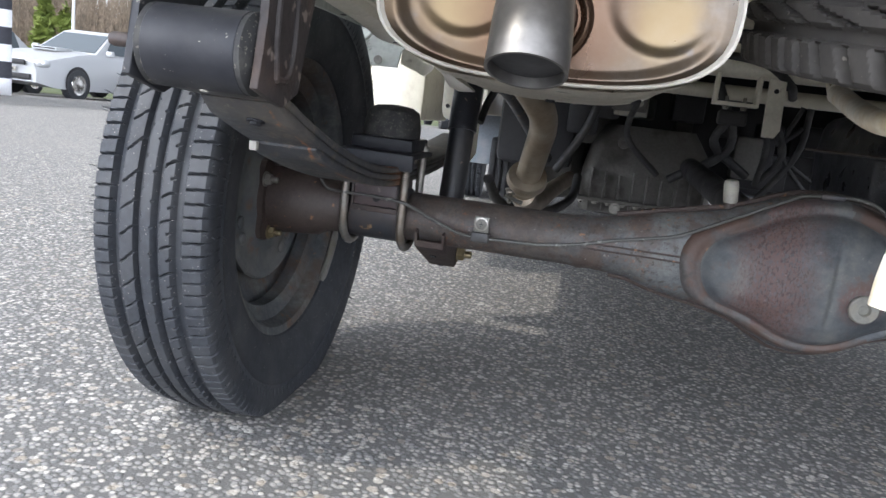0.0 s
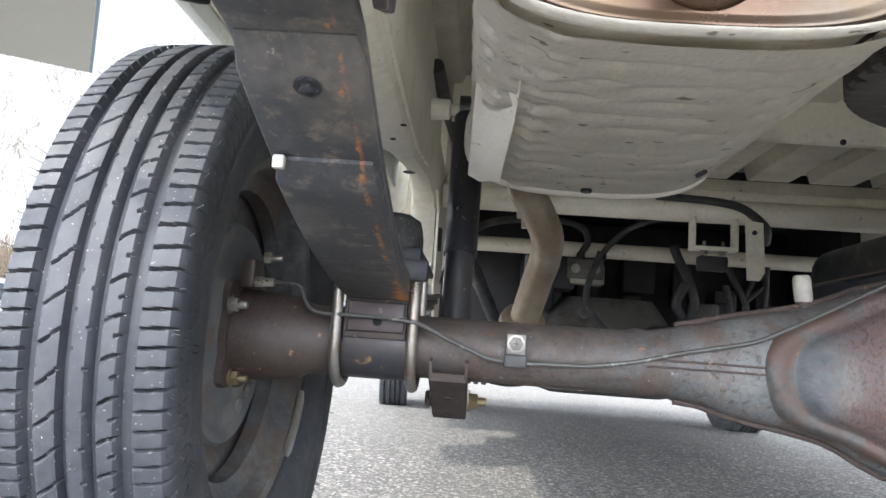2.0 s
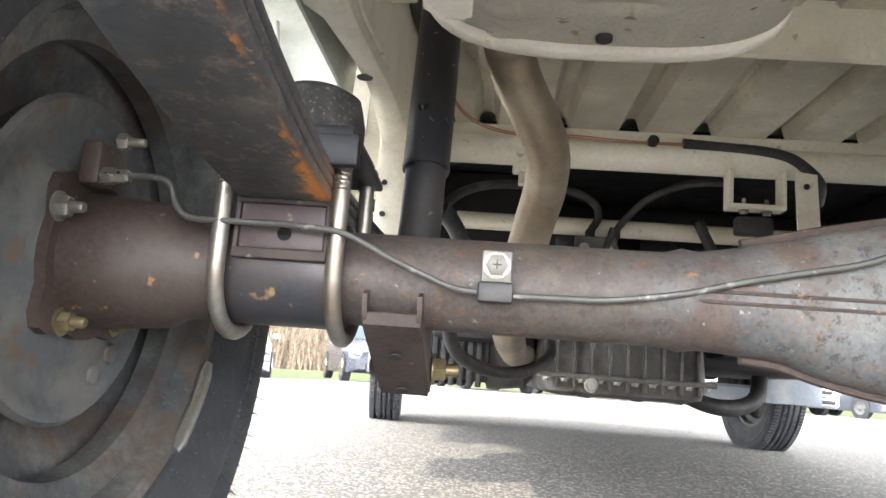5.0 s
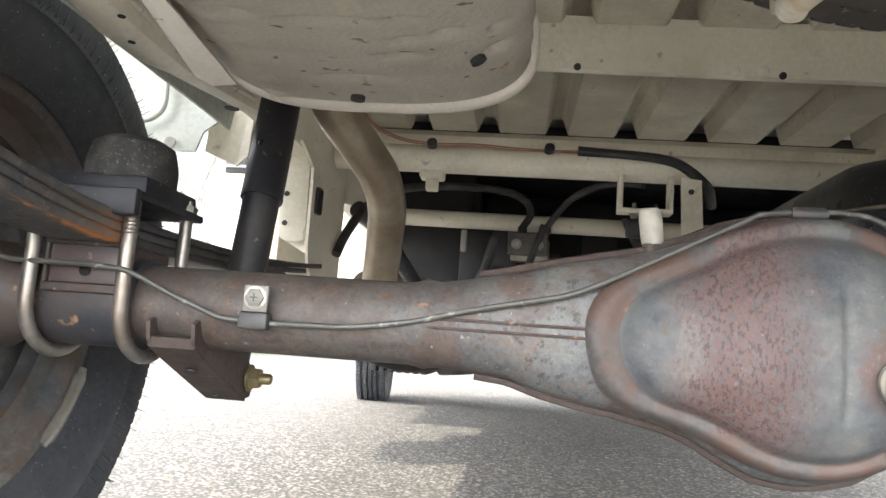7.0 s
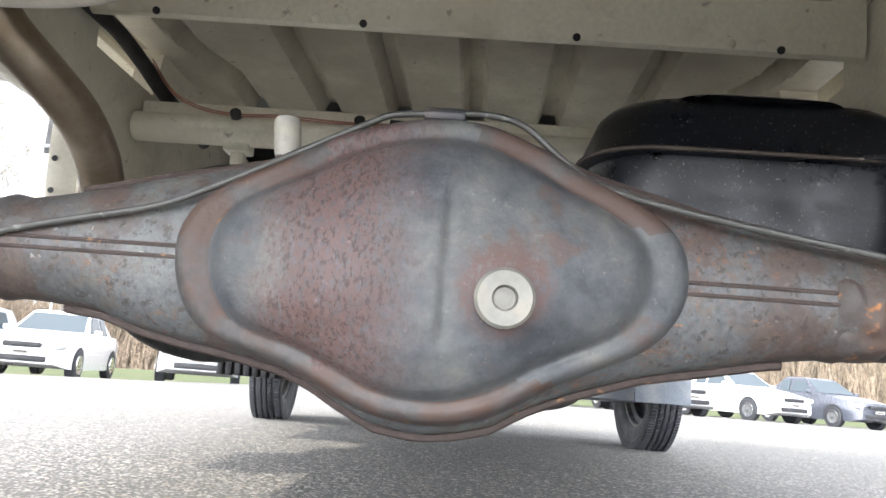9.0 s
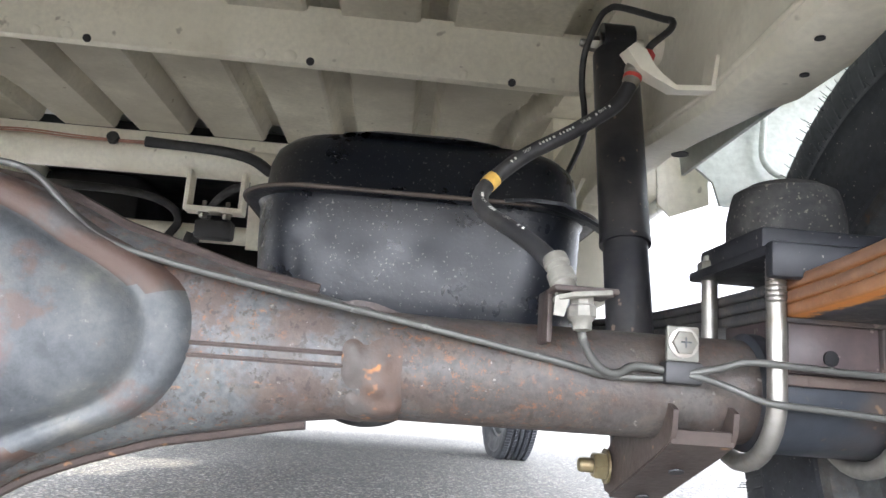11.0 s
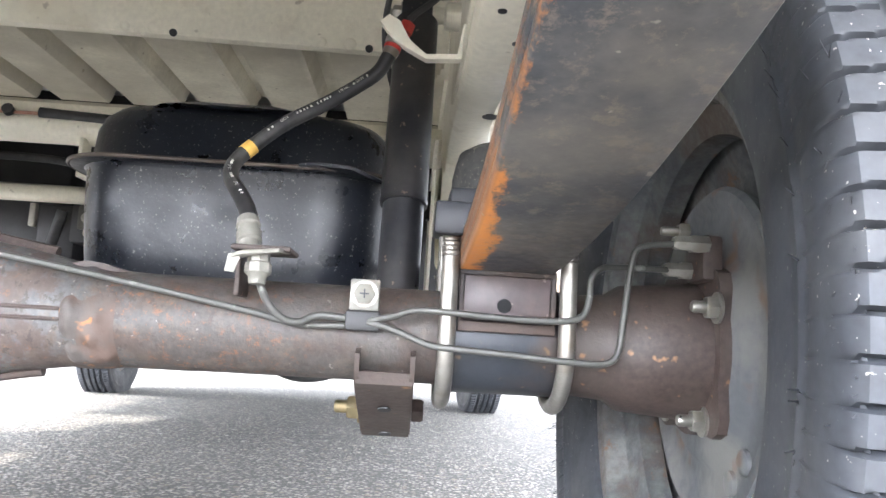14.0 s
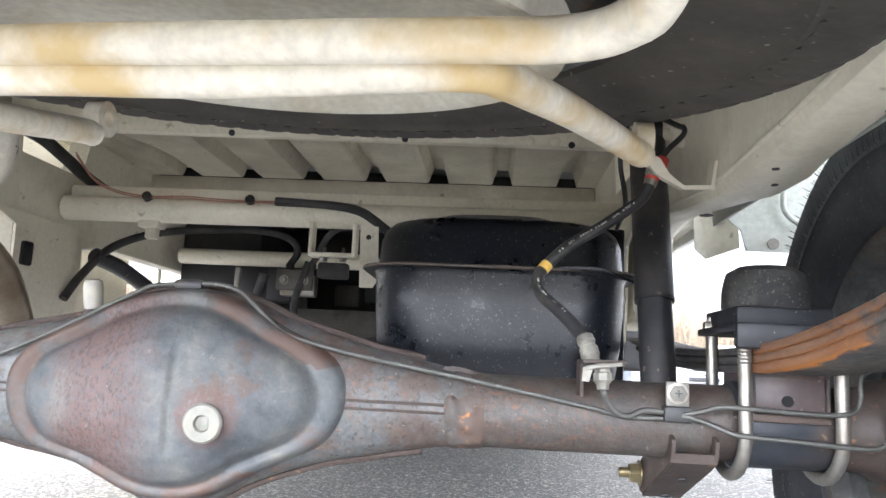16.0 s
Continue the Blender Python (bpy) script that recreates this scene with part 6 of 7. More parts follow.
part("cab", loft([rounded_rect(-0.735, 0.735, 1.46, y1, 0.10, z) for z, y1 in ((0.68, 2.84), (1.05, 2.84), (1.72, 2.45))]), WHITE, van, "white cab")
part("rear_crossmember", box(-0.52, 0.52, -0.572, -0.53, 0.56, 0.655, 0.006), CREAM, van, "cream-painted rear cross member")

# fuel tank ----------------------------------------------------------
TX0, TX1, TY0, TY1 = 0.116, 0.399, 0.142, 0.520


def tank_ring(z, inset, r=0.060):
    return rounded_rect(TX0 + inset, TX1 - inset, TY0 + inset, TY1 - inset, r, z, 8)


low = [(0.245, 0.055), (0.247, 0.035), (0.255, 0.022), (0.270, 0.014), (0.30, 0.010), (0.34, 0.007), (0.369, 0.006), (0.373, 0.004), (0.3735, -0.004), (0.3745, -0.005)]
tank = part("fuel_tank", loft([tank_ring(z, i) for z, i in low]), TANKM, van, "black steel fuel tank with pale road specks", angle=45)
hi = [(0.3745, -0.005), (0.3765, -0.004), (0.3770, 0.006), (0.381, 0.008), (0.408, 0.010), (0.419, 0.0135), (0.427, 0.020), (0.4315, 0.031), (0.433, 0.045)]
part("tank_top", loft([tank_ring(z, i) for z, i in hi]), TANKM, tank, angle=45)
for x0, x1, z in ((0.200, 0.305, 0.4358),):
    part("tank_pad", loft([rounded_rect(x0 - i, x1 + i, TY0 + 0.028 - i * 0.8, TY1 - 0.03 + i, 0.03, zz, 6) for i, zz in ((0.020, 0.428), (0.006, z - 0.002), (-0.004, z))]), TANKM, tank)
lip = [Vector(q) for q in tank_ring(0.3755, -0.0055)]
part("tank_lip", bm_tube(bmesh.new(), lip + [lip[0]], 0.0019, 8), TANKLIP, tank, "dusty brown edge of the tank's seam", angle=60)
part("tank_tab", sheet([(0.318, 0.134, 0.3765), (0.335, 0.126, 0.3765), (0.362, 0.126, 0.375), (0.385, 0.140, 0.368), (0.420, 0.165, 0.360), (0.418, 0.180, 0.360), (0.385, 0.172, 0.3765), (0.318, 0.160, 0.3765)], (0, 0, -0.0015), (0, 0, 0.0015)), TANKM, tank, "tank mounting tab")
part("tank_strap", box(0.385, 0.41, 0.30, 0.35, 0.25, 0.45, 0.003), TANKM, tank)

# brake hose at the rear
hose_pts = [(0.389, 0.059, 0.445), (0.382, 0.060, 0.432), (0.369, 0.060, 0.421), (0.347, 0.058, 0.405), (0.318, 0.055, 0.386), (0.2965, 0.050, 0.365), (0.2895, 0.040, 0.351), (0.293, 0.025, 0.338), (0.306, 0.000, 0.323), (0.316, -0.020, 0.310), (0.322, -0.036, 0.299)]
bh = part("brake_hose", tube(hose_pts, 0.0052, 16, 6), RUBBER2, van, "black rubber brake hose with a yellow band and pale print")
sp = smooth_path(hose_pts, 6)
i = 29
part("hose_band", bm_tube(bmesh.new(), [sp[i], sp[i + 1], sp[i + 2]], 0.0056, 16), YELLOWM, bh, "yellow paint band")


def word_mesh(text, size):
    """Flat letters in the built-in font, centred, lying in the xy plane."""
    cu = bpy.data.curves.new("word", "FONT")
    cu.body, cu.size, cu.align_x, cu.align_y = text, size, "CENTER", "CENTER"
    ob = new("word", cu)
    me = bpy.data.meshes.new_from_object(ob.evaluated_get(bpy.context.evaluated_depsgraph_get()))
    bpy.data.objects.remove(ob)
    me.materials.clear()
    me.materials.append(HOSEPRINT)
    return me


def on_hose(k, lift):
    """Frame on the hose's rear face at the place k along it; x reads upwards along the hose."""
    j = int(k)
    p, d = sp[j].lerp(sp[j + 1], k - j), (sp[j] - sp[j + 1]).normalized()
    out = Vector((0.15, -1, 0.45))
    out = (out - d * out.dot(d)).normalized()
    return Matrix.Translation(p + out * lift) @ Matrix((d, out.cross(d), out)).transposed().to_4x4()


for text, k in (("DOT", 11.5), ("1/8 HL", 15.0), ("DOT", 23.6), ("1/8 HL", 40.0), ("DOT", 46.5)):
    w = part("hose_print", word_mesh(text, 0.0030), None, bh, "pale printed letters")
    w.matrix_world = on_hose(k, 0.0055)
bm = bmesh.new()
rnd = random.Random(3)
for k in (9.4, 12.9, 17.2, 17.7, 18.1, 18.6, 19.1, 20.0, 20.5, 20.9, 21.4, 21.8, 25.4, 26.0, 36.6, 37.2, 37.8, 42.6, 43.2, 43.8, 49.0, 50.0):
    # the rest of the print cannot be read
    bm_box(bm, -0.0009, 0.0006 * rnd.random(), -0.0008, 0.0008, -0.0002, 0.0002, 0, 1, on_hose(k, 0.0053))
tagged(part("hose_print", bm, HOSEPRINT, bh, "pale printed bars on the hose", smooth=False), kind="stuff")
bm = lathe([(0, 0.0062), (0.005, 0.0068), (0.006, 0.0057), (0.009, 0.0057), (0.010, 0.0070), (0.016, 0.0070), (0.017, 0.0058), (0.023, 0.0058)], 20, aim((0.3215, -0.040, 0.3015), (0.25, -0.55, -1)))
part("hose_ferrule", bm, DUSTYZINC, bh, "dusty white hose ferrule")
bm = lathe([(0, 0.0055), (0.004, 0.0062), (0.010, 0.0062), (0.011, 0.0072), (0.016, 0.0072)], 12, aim((0.389, 0.059, 0.444), (0.3, 0.1, 1)))
part("hose_nut", bm, ZINC, bh, "plated hose nut")
part("hose_mark", lathe([(0, 0.0064), (0.003, 0.0064)], 12, aim((0.3905, 0.0595, 0.449), (0.3, 0.1, 1))), REDM, bh, "red paint mark")
part("hose_nut", lathe([(0, 0.0058), (0.008, 0.0058)], 6, aim((0.399, 0.060, 0.463), (0.3, 0.1, 1))), REDM, bh, "red-marked pipe nut")
bm = sheet([(0.3820, 0.052, 0.4660), (0.3920, 0.054, 0.4540), (0.4020, 0.054, 0.4480), (0.4160, 0.052, 0.4400), (0.4410, 0.048, 0.4400), (0.4440, 0.048, 0.4660), (0.4415, 0.048, 0.4660), (0.4380, 0.048, 0.4435), (0.4160, 0.052, 0.4435), (0.4040, 0.054, 0.4540), (0.3960, 0.054, 0.4680), (0.3880, 0.053, 0.4720)],
           (0, -0.008, -0.002), (0, 0.010, 0.002))
part("hose_bracket", bm, CREAM, bh, "cream-painted hose bracket on the rail")
part("body_pipe", tube([(0.400, 0.060, 0.468), (0.405, 0.062, 0.478), (0.420, 0.068, 0.494), (0.423, 0.072, 0.503), (0.418, 0.080, 0.509), (0.396, 0.110, 0.532), (0.389, 0.120, 0.535), (0.384, 0.128, 0.530), (0.379, 0.148, 0.512), (0.380, 0.160, 0.49), (0.386, 0.172, 0.468), (0.392, 0.20, 0.455), (0.40, 0.30, 0.45)], 0.0026, 10), RUBBER2, bh, "thin black brake pipe")

# spare wheel and its carrier -----------------------------------------
SPARE_TYRE = tyre_mesh("spare_tyre", None, 0.284, 40, SPARERUB, 24, 2.4)
car = part("spare_carrier", tube([(0.350, -0.105, 0.4240), (0.345, -0.115, 0.4220), (0.322, -0.16, 0.4180), (0.301, -0.20, 0.4140), (0.285, -0.235, 0.4085), (0.269, -0.27, 0.4020), (0.254, -0.300, 0.3965), (0.233, -0.314, 0.3945), (0.136, -0.306, 0.3925), (0.059, -0.303, 0.393), (0.0, -0.296, 0.3945), (-0.030, -0.282, 0.397), (-0.043, -0.25, 0.400), (-0.040, -0.19, 0.4100), (-0.036, -0.126, 0.4240), (-0.034, -0.113, 0.4255)], 0.0088, 20, 6), CARRIER, van,
           "white-painted tubular spare wheel carrier, rust-stained")
part("carrier_bar", tube([(-0.02, -0.304, 0.4035), (0.049, -0.312, 0.4030), (0.14, -0.322, 0.4010), (0.233, -0.332, 0.3990), (0.275, -0.338, 0.3975), (0.296, -0.351, 0.3975), (0.304, -0.376, 0.400), (0.307, -0.45, 0.425), (0.309, -0.55, 0.475)], 0.0088, 20, 6), CARRIER, car, "white-painted rear bar of the carrier")
part("carrier_hook", tube([(-0.046, -0.455, 0.52), (-0.062, -0.453, 0.44), (-0.078, -0.450, 0.372), (-0.088, -0.450, 0.325), (-0.090, -0.450, 0.302)], 0.0095, 16, 6), CARRIER, car, "white-painted hanging rod of the carrier")
for x, y, z in ((0.351, -0.100, 0.4350), (-0.034, -0.107, 0.4385)):
    part("carrier_eye", lathe([(-0.006, 0.006), (-0.006, 0.013), (0.006, 0.013), (0.006, 0.006)], 20, aim((x, y, z), (1, 0, 0)), True), CARRIER, car)

spare = thing("spare_wheel", "spare wheel with dusty tyre lying in its carrier under the floor", "wheel", at=aim((0.137, -0.268, 0.482), (-0.010, 0.150, -1)))
st = part("tyre", SPARE_TYRE, None, spare, "dusty grey-brown spare tyre")
# rim coloured dark as the shade between disc and tyre
sr = part("rim", rim_mesh(RIMM), None, spare, "shade-darkened rim inside the spare tyre")
sr.scale = (1, 1.09, 1.09)
bm = lathe([(0.050, 0.0), (0.050, 0.076), (0.047, 0.106), (0.0525, 0.130), (0.0590, 0.140), (0.0600, 0.146), (0.054, 0.149), (0.044, 0.148), (0.042, 0.108), (0.045, 0.072), (0.045, 0.0)], 72)
part("wheel_disc", bm, RIMWHITE, spare, "cream-painted wheel disc")

# front mechanicals seen past the axle --------------------------------
eng = part("gearbox", loft([rounded_rect(-0.245 + i, 0.06 - i, 0.93 + i, 1.42 - i, 0.03, z, 4) for z, i in ((0.165, 0.03), (0.172, 0.006), (0.20, 0.0), (0.26, 0.004), (0.33, 0.02), (0.38, 0.05))]), CASTALU, van, "dirty cast-aluminium gearbox and sump", angle=35)
for k in range(9):
    part("casting_rib", box(-0.22 + 0.032 * k, -0.214 + 0.032 * k, 0.918, 0.935, 0.178, 0.275 - 0.006 * (k % 3), 0.002), CASTALU, eng)
bm = box(-0.25, 0.07, 0.916, 1.44, 0.196, 0.206, 0.003)
part("sump_flange", bm, CASTALU, eng)
for k in range(10):
    part("sump_bolt", bolt((-0.235 + 0.032 * k, 0.926, 0.196), (0, 0, -1), 0.0065, 0.005, 0.009), ZINC, eng)
part("bell_housing", lathe([(0, 0.09), (0.02, 0.115), (0.05, 0.12), (0.10, 0.125), (0.11, 0.10)], 28, aim((-0.24, 1.20, 0.285), (-1, 0.1, 0))), CASTALU, eng, "round bell housing")
part("drain_bolt", bolt((-0.155, 0.917, 0.186), (0, -1, 0), 0.010, 0.006, 0.013), ZINC, eng)
part("linkage_eye", lathe([(-0.004, 0.007), (-0.004, 0.014), (0.004, 0.014), (0.004, 0.007)], 20, aim((-0.158, 0.90, 0.340), (0, -1, 0.1)), True), CASTALU, eng, "cast linkage eye")
rnd = random.Random(11)
for k in range(16):
    x, y, z = rnd.uniform(-0.26, 0.30), rnd.uniform(0.95, 1.25), rnd.uniform(0.30, 0.46)
    a, b, c = (rnd.uniform(0.02, 0.06) for _ in range(3))
    part("engine_casting", box(x - a, x + a, y - b, y + b, z - c, z + c, 0.008), rnd.choice([DARKVOID, CASTALU, DARKVOID]), eng)
for k in range(9):
    x = rnd.uniform(-0.26, 0.28)
    p = [(x, 0.88, rnd.uniform(0.40, 0.50)), (x + rnd.uniform(-0.05, 0.05), 0.89, 0.36), (x + rnd.uniform(-0.09, 0.09), 0.92, rnd.uniform(0.24, 0.30))]
    part("engine_hose", tube(p, rnd.choice((0.005, 0.007, 0.010)), 10, 6), RUBBER2, eng)
# plain dark boxes added as backing, to block light from ahead
part("engine_block", box(-0.27, 0.42, 1.22, 1.80, 0.235, 0.60, 0.03), DARKVOID, eng, "dark box in place of the engine block")
part("engine_filler", box(-0.46, -0.27, 1.00, 1.70, 0.255, 0.60, 0.02), DARKVOID, eng)
part("dark_backing_panel", box(-0.52, 0.52, 1.72, 1.76, 0.25, 0.60, 0.01), DARKVOID, eng)
part("engine_filler", box(0.40, 0.58, 0.95, 1.60, 0.28, 0.60, 0.02), DARKVOID, eng)
part("driveshaft", bm_tube(bmesh.new(), [(0.010, 0.05, 0.250), (0.0, 0.93, 0.300)], 0.024, 20), DARKVOID, van, "black propeller shaft")
part("diff_nose", lathe([(0, 0.075), (0.03, 0.068), (0.07, 0.048), (0.12, 0.036), (0.13, 0.03)], 28, aim((0.010, 0.02, 0.243), (0, 1, 0.04))), AXLE, axle, "tapered differential nose")
fbox = part("finned_box", box(-0.48, -0.34, 1.06, 1.36, 0.175, 0.31, 0.006), DARKVOID, van, "black finned plastic box")
for k in range(7):
    part("fin", box(-0.475 + 0.018 * k, -0.463 + 0.018 * k, 1.05, 1.35, 0.165, 0.30, 0.002), DARKVOID, fbox)
part("cable", tube([(-0.40, 0.42, 0.26), (-0.385, 0.50, 0.215), (-0.34, 0.56, 0.196), (-0.29, 0.60, 0.20), (-0.255, 0.66, 0.225), (-0.25, 0.75, 0.26)], 0.009, 12), RUBBER2, van, "drooping black cable sleeve")
part("coolant_hose", tube([(0.07, 1.30, 0.26), (0.10, 1.26, 0.185), (0.18, 1.24, 0.158), (0.26, 1.27, 0.18), (0.29, 1.32, 0.25)], 0.018, 14), RUBBER2, van, "drooping black rubber hose")
for s in (-1, 1):
    part("front_arm", loft([rounded_rect(*sorted((s * (0.22 + i), s * (0.63 - i))), 2.16 + i, 2.44 - i, 0.03, z, 4) for z, i in ((0.165, 0.03), (0.172, 0.004), (0.215, 0.0), (0.225, 0.02))]), GREYBLUE, van, "grey-blue front suspension arm")
    part("mud_flap", box(*sorted((s * 0.56, s * 0.74)), 2.02, 2.035, 0.17, 0.55, 0.004), GREYBLUE, van, "grey plastic front mud flap")
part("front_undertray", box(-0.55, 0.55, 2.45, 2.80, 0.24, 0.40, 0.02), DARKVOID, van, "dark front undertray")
# cream brace coloured dark for the shade it sits in
part("brace", tube([(-0.43, 0.60, 0.43), (-0.40, 0.70, 0.40), (-0.33, 0.95, 0.28)], 0.014, 14), DARKSTEEL, van, "shade-darkened diagonal brace")
# battery in its tray behind the cab
tray = part("battery_tray", box(-0.728, -0.602, 0.750, 1.06, 0.335, 0.512, 0.008), CREAM, van, "cream-painted battery tray")
bat = part("battery", box(-0.722, -0.606, 0.760, 0.985, 0.513, 0.596, 0.004), DARKVOID, tray, "black battery")
part("battery_ridge", box(-0.720, -0.608, 0.756, 0.760, 0.523, 0.529, 0.001), GREYBLUE, bat)
part("battery_clamp", lathe([(0, 0.011), (0.006, 0.012), (0.009, 0.008)], 14, aim((-0.682, 0.762, 0.556), (0, -1, -0.2))), DARKRED, tray, "red terminal cover")
part("clamp_bolt", bolt((-0.690, 0.752, 0.578), (0.2, -1, 0.3), 0.008, 0.008, 0.011, 0.010), ZINC, tray)
cp = smooth_path([(-0.700, 0.700, 0.655), (-0.703, 0.712, 0.625), (-0.704, 0.730, 0.600), (-0.700, 0.750, 0.580)], 8)
part("corrugated_conduit", bm_tube(bmesh.new(), cp, [0.0105 if k % 2 else 0.0088 for k in range(len(cp))], 12), GREYBLUE, tray, "grey corrugated conduit")


# ---------------------------------------------------------------- yard and distance
def on_ground(x, y):
    return ground_height(x, y)


def parked_car(name, label, paint, at, hatch=False):
    """A saloon or estate, nose towards -y of its own pose."""
    c = thing(name, label, "car", group="cars parked along the yard", at=at)
    L, W = 4.3, 0.84
    low = [(-2.12, 0.42, 0.30, 0.74), (-2.15, 0.60, 0.30, 0.66), (-1.9, 0.80, 0.22, 0.74), (-1.2, 0.84, 0.20, 0.90), (-0.7, W, 0.20, 0.95), (0.6, W, 0.20, 0.96), (1.5, W, 0.22, 0.98), (1.95, 0.80, 0.28, 0.98), (2.12, 0.70, 0.34, 0.92)]
    rings = []
    for y, w, z0, z1 in low:
        rings.append([(-w, y, z0), (-w * 1.0, y, z0 + 0.25), (-w * 0.99, y, z1 - 0.12), (-w * 0.90, y, z1), (-w * 0.4, y, z1 + 0.03), (w * 0.4, y, z1 + 0.03), (w * 0.90, y, z1), (w * 0.99, y, z1 - 0.12), (w, y, z0 + 0.25), (w, y, z0)])
    b = part("body", loft(rings), paint, c, angle=50)
    rear = 2.0 if hatch else 1.35
    roof = [[(-0.76, -0.75, 0.93), (0.76, -0.75, 0.93), (0.76, rear, 0.95), (-0.76, rear, 0.95)], [(-0.60, -0.05, 1.40), (0.60, -0.05, 1.40), (0.60, rear - (0.22 if hatch else 0.55), 1.41), (-0.60, rear - (0.22 if hatch else 0.55), 1.41)],
            [(-0.52, 0.10, 1.45), (0.52, 0.10, 1.45), (0.52, rear - 0.6, 1.46), (-0.52, rear - 0.6, 1.46)]]
    part("cabin", loft(roof), paint, c, angle=30)
    for nm, pts in (("windscreen", [(-0.68, -0.66, 0.985), (0.68, -0.66, 0.985), (0.555, -0.10, 1.365), (-0.555, -0.10, 1.365)]), ("rear_window", [(-0.66, rear - 0.06, 1.0), (0.66, rear - 0.06, 1.0), (0.56, rear - (0.2 if hatch else 0.50), 1.37), (-0.56, rear - (0.2 if hatch else 0.50), 1.37)])):
        nrm = (0, -0.012, 0.010) if nm == "windscreen" else (0, 0.012, 0.010)
        part(nm, sheet(pts, (0, 0, 0), nrm), CARGLASS, c, "tinted glass")
    for s in (-1, 1):
        for y0, y1 in ((-0.42, 0.42), (0.50, rear - 0.42)):
            part("side_window", sheet([(s * 0.745, y0 - 0.0, 0.99), (s * 0.745, y1, 0.99), (s * 0.635, y1 - 0.06, 1.34), (s * 0.635, y0 + (0.34 if y0 < 0 else 0), 1.34)], (0, 0, 0), (s * 0.014, 0, 0.004)), CARGLASS, c, "tinted glass")
        part("headlight", loft([oval(s * 0.60, 0.66, 0.17 * f, 0.075 * f, y, 16) for y, f in ((-1.98, 1.0), (-2.10, 0.92), (-2.13, 0.7))]), LENS, c, "clear headlight")
        part("tail_light", box(*sorted((s * 0.52, s * 0.76)), 2.03, 2.12, 0.66, 0.86, 0.02), TAILRED, c, "red tail light")
        part("mirror", box(*sorted((s * 0.84, s * 1.00)), -0.55, -0.45, 0.94, 1.06, 0.03), paint, c)
        for y in (-1.32, 1.30):
            w = part("wheel", lathe([(-0.09, 0.20), (-0.095, 0.29), (-0.07, 0.315), (0.07, 0.315), (0.095, 0.29), (0.09, 0.20)], 28, pose(s * 0.76, y, 0.312)), RUBBER, c, "black car tyre")
            part("rim", lathe([(0, 0.20), (0.015, 0.195), (0.004, 0.15), (0.012, 0.05), (0.012, 0.0)], 20, aim((s * 0.855, y, 0.312), (s, 0, 0))), CHROME, w, "bright wheel rim")
            # dark disc painted as the shade inside the wheel arch
            part("arch", lathe([(0, 0.345), (0.004, 0.345)], 24, aim((s * (0.846 if abs(y) < 1.31 else 0.838), y, 0.33), (s, 0, 0))), DARKVOID, c)
    part("grille", box(-0.34, 0.34, -2.175, -2.12, 0.60, 0.70, 0.02), DARKVOID, c, "dark front grille")
    part("air_intake", box(-0.46, 0.46, -2.175, -2.11, 0.33, 0.44, 0.02), DARKVOID, c, "dark lower intake")
    part("number_plate", box(-0.16, 0.16, -2.19, -2.17, 0.47, 0.55, 0.004), WHITEPL, c, "pale number plate")
    part("plate_bar", box(-0.12, 0.12, -2.194, -2.189, 0.495, 0.525, 0), DARKVOID, c, "dark bar")
    return c


row = [(-21.2, 11.0, "white", 6), (-18.6, 11.9, "silver", 0), (-16.0, 12.7, "white", 4), (-13.8, 13.3, "silver", 2), (-11.05, 13.9, "silver", -3), (-9.15, 15.6, "white", 13), (-6.2, 16.5, "silver", 18), (-3.2, 17.6, "dark", 20), (-0.4, 18.8, "white", 16), (2.4, 20.0, "white", 22), (5.0, 21.0, "silver", 20), (8.0, 22.4, "white", 24),
       (11.0, 23.6, "dark", 20)]
for k, (x, y, tone, heading) in enumerate(row):
    pa = {"white": CARWHITE, "silver": CARSILVER, "dark": CARDARK}[tone]
    kind = "estate" if k % 3 == 1 else "saloon"
    c = parked_car("parked_car", f"{tone} {kind} car parked nose out on the asphalt", pa, pose(x, y, on_ground(x, y), 0, 0, heading), hatch=(k % 3 == 1))
    if k == 4:
        scoop = part("hood_scoop", box(-0.30, 0.30, -1.30, -0.86, 0.93, 1.005, 0.02), pa, c, "raised bonnet scoop")
        part("scoop_slot", box(-0.26, 0.26, -1.306, -1.29, 0.965, 0.99, 0.003), DARKVOID, scoop)


def strip(name, label, pts, width, mat, z=0.012):
    """A flat band on the ground along pts."""
    verts, faces = [], []
    for k, (x, y) in enumerate(pts):
        a, b = pts[max(k - 1, 0)], pts[min(k + 1, len(pts) - 1)]
        d = Vector((b[0] - a[0], b[1] - a[1], 0)).normalized()
        n = Vector((-d.y, d.x, 0)) * width
        verts += [(x, y, on_ground(x, y) + z), (x + n.x, y + n.y, on_ground(x, y) + z + 0.08)]
    faces = [(2 * k, 2 * k + 2, 2 * k + 3, 2 * k + 1) for k in range(len(pts) - 1)]
    return tagged(new(name, mesh_of(name, verts, faces, [mat])), label, name.replace("_", " "), kind="structure")


strip("grass_verge", "rough green verge behind the parked cars", [(-60, 0), (-24, 11.5), (-12, 16.5), (0, 22.0), (14, 28.5), (60, 48)], 14, GRASS)


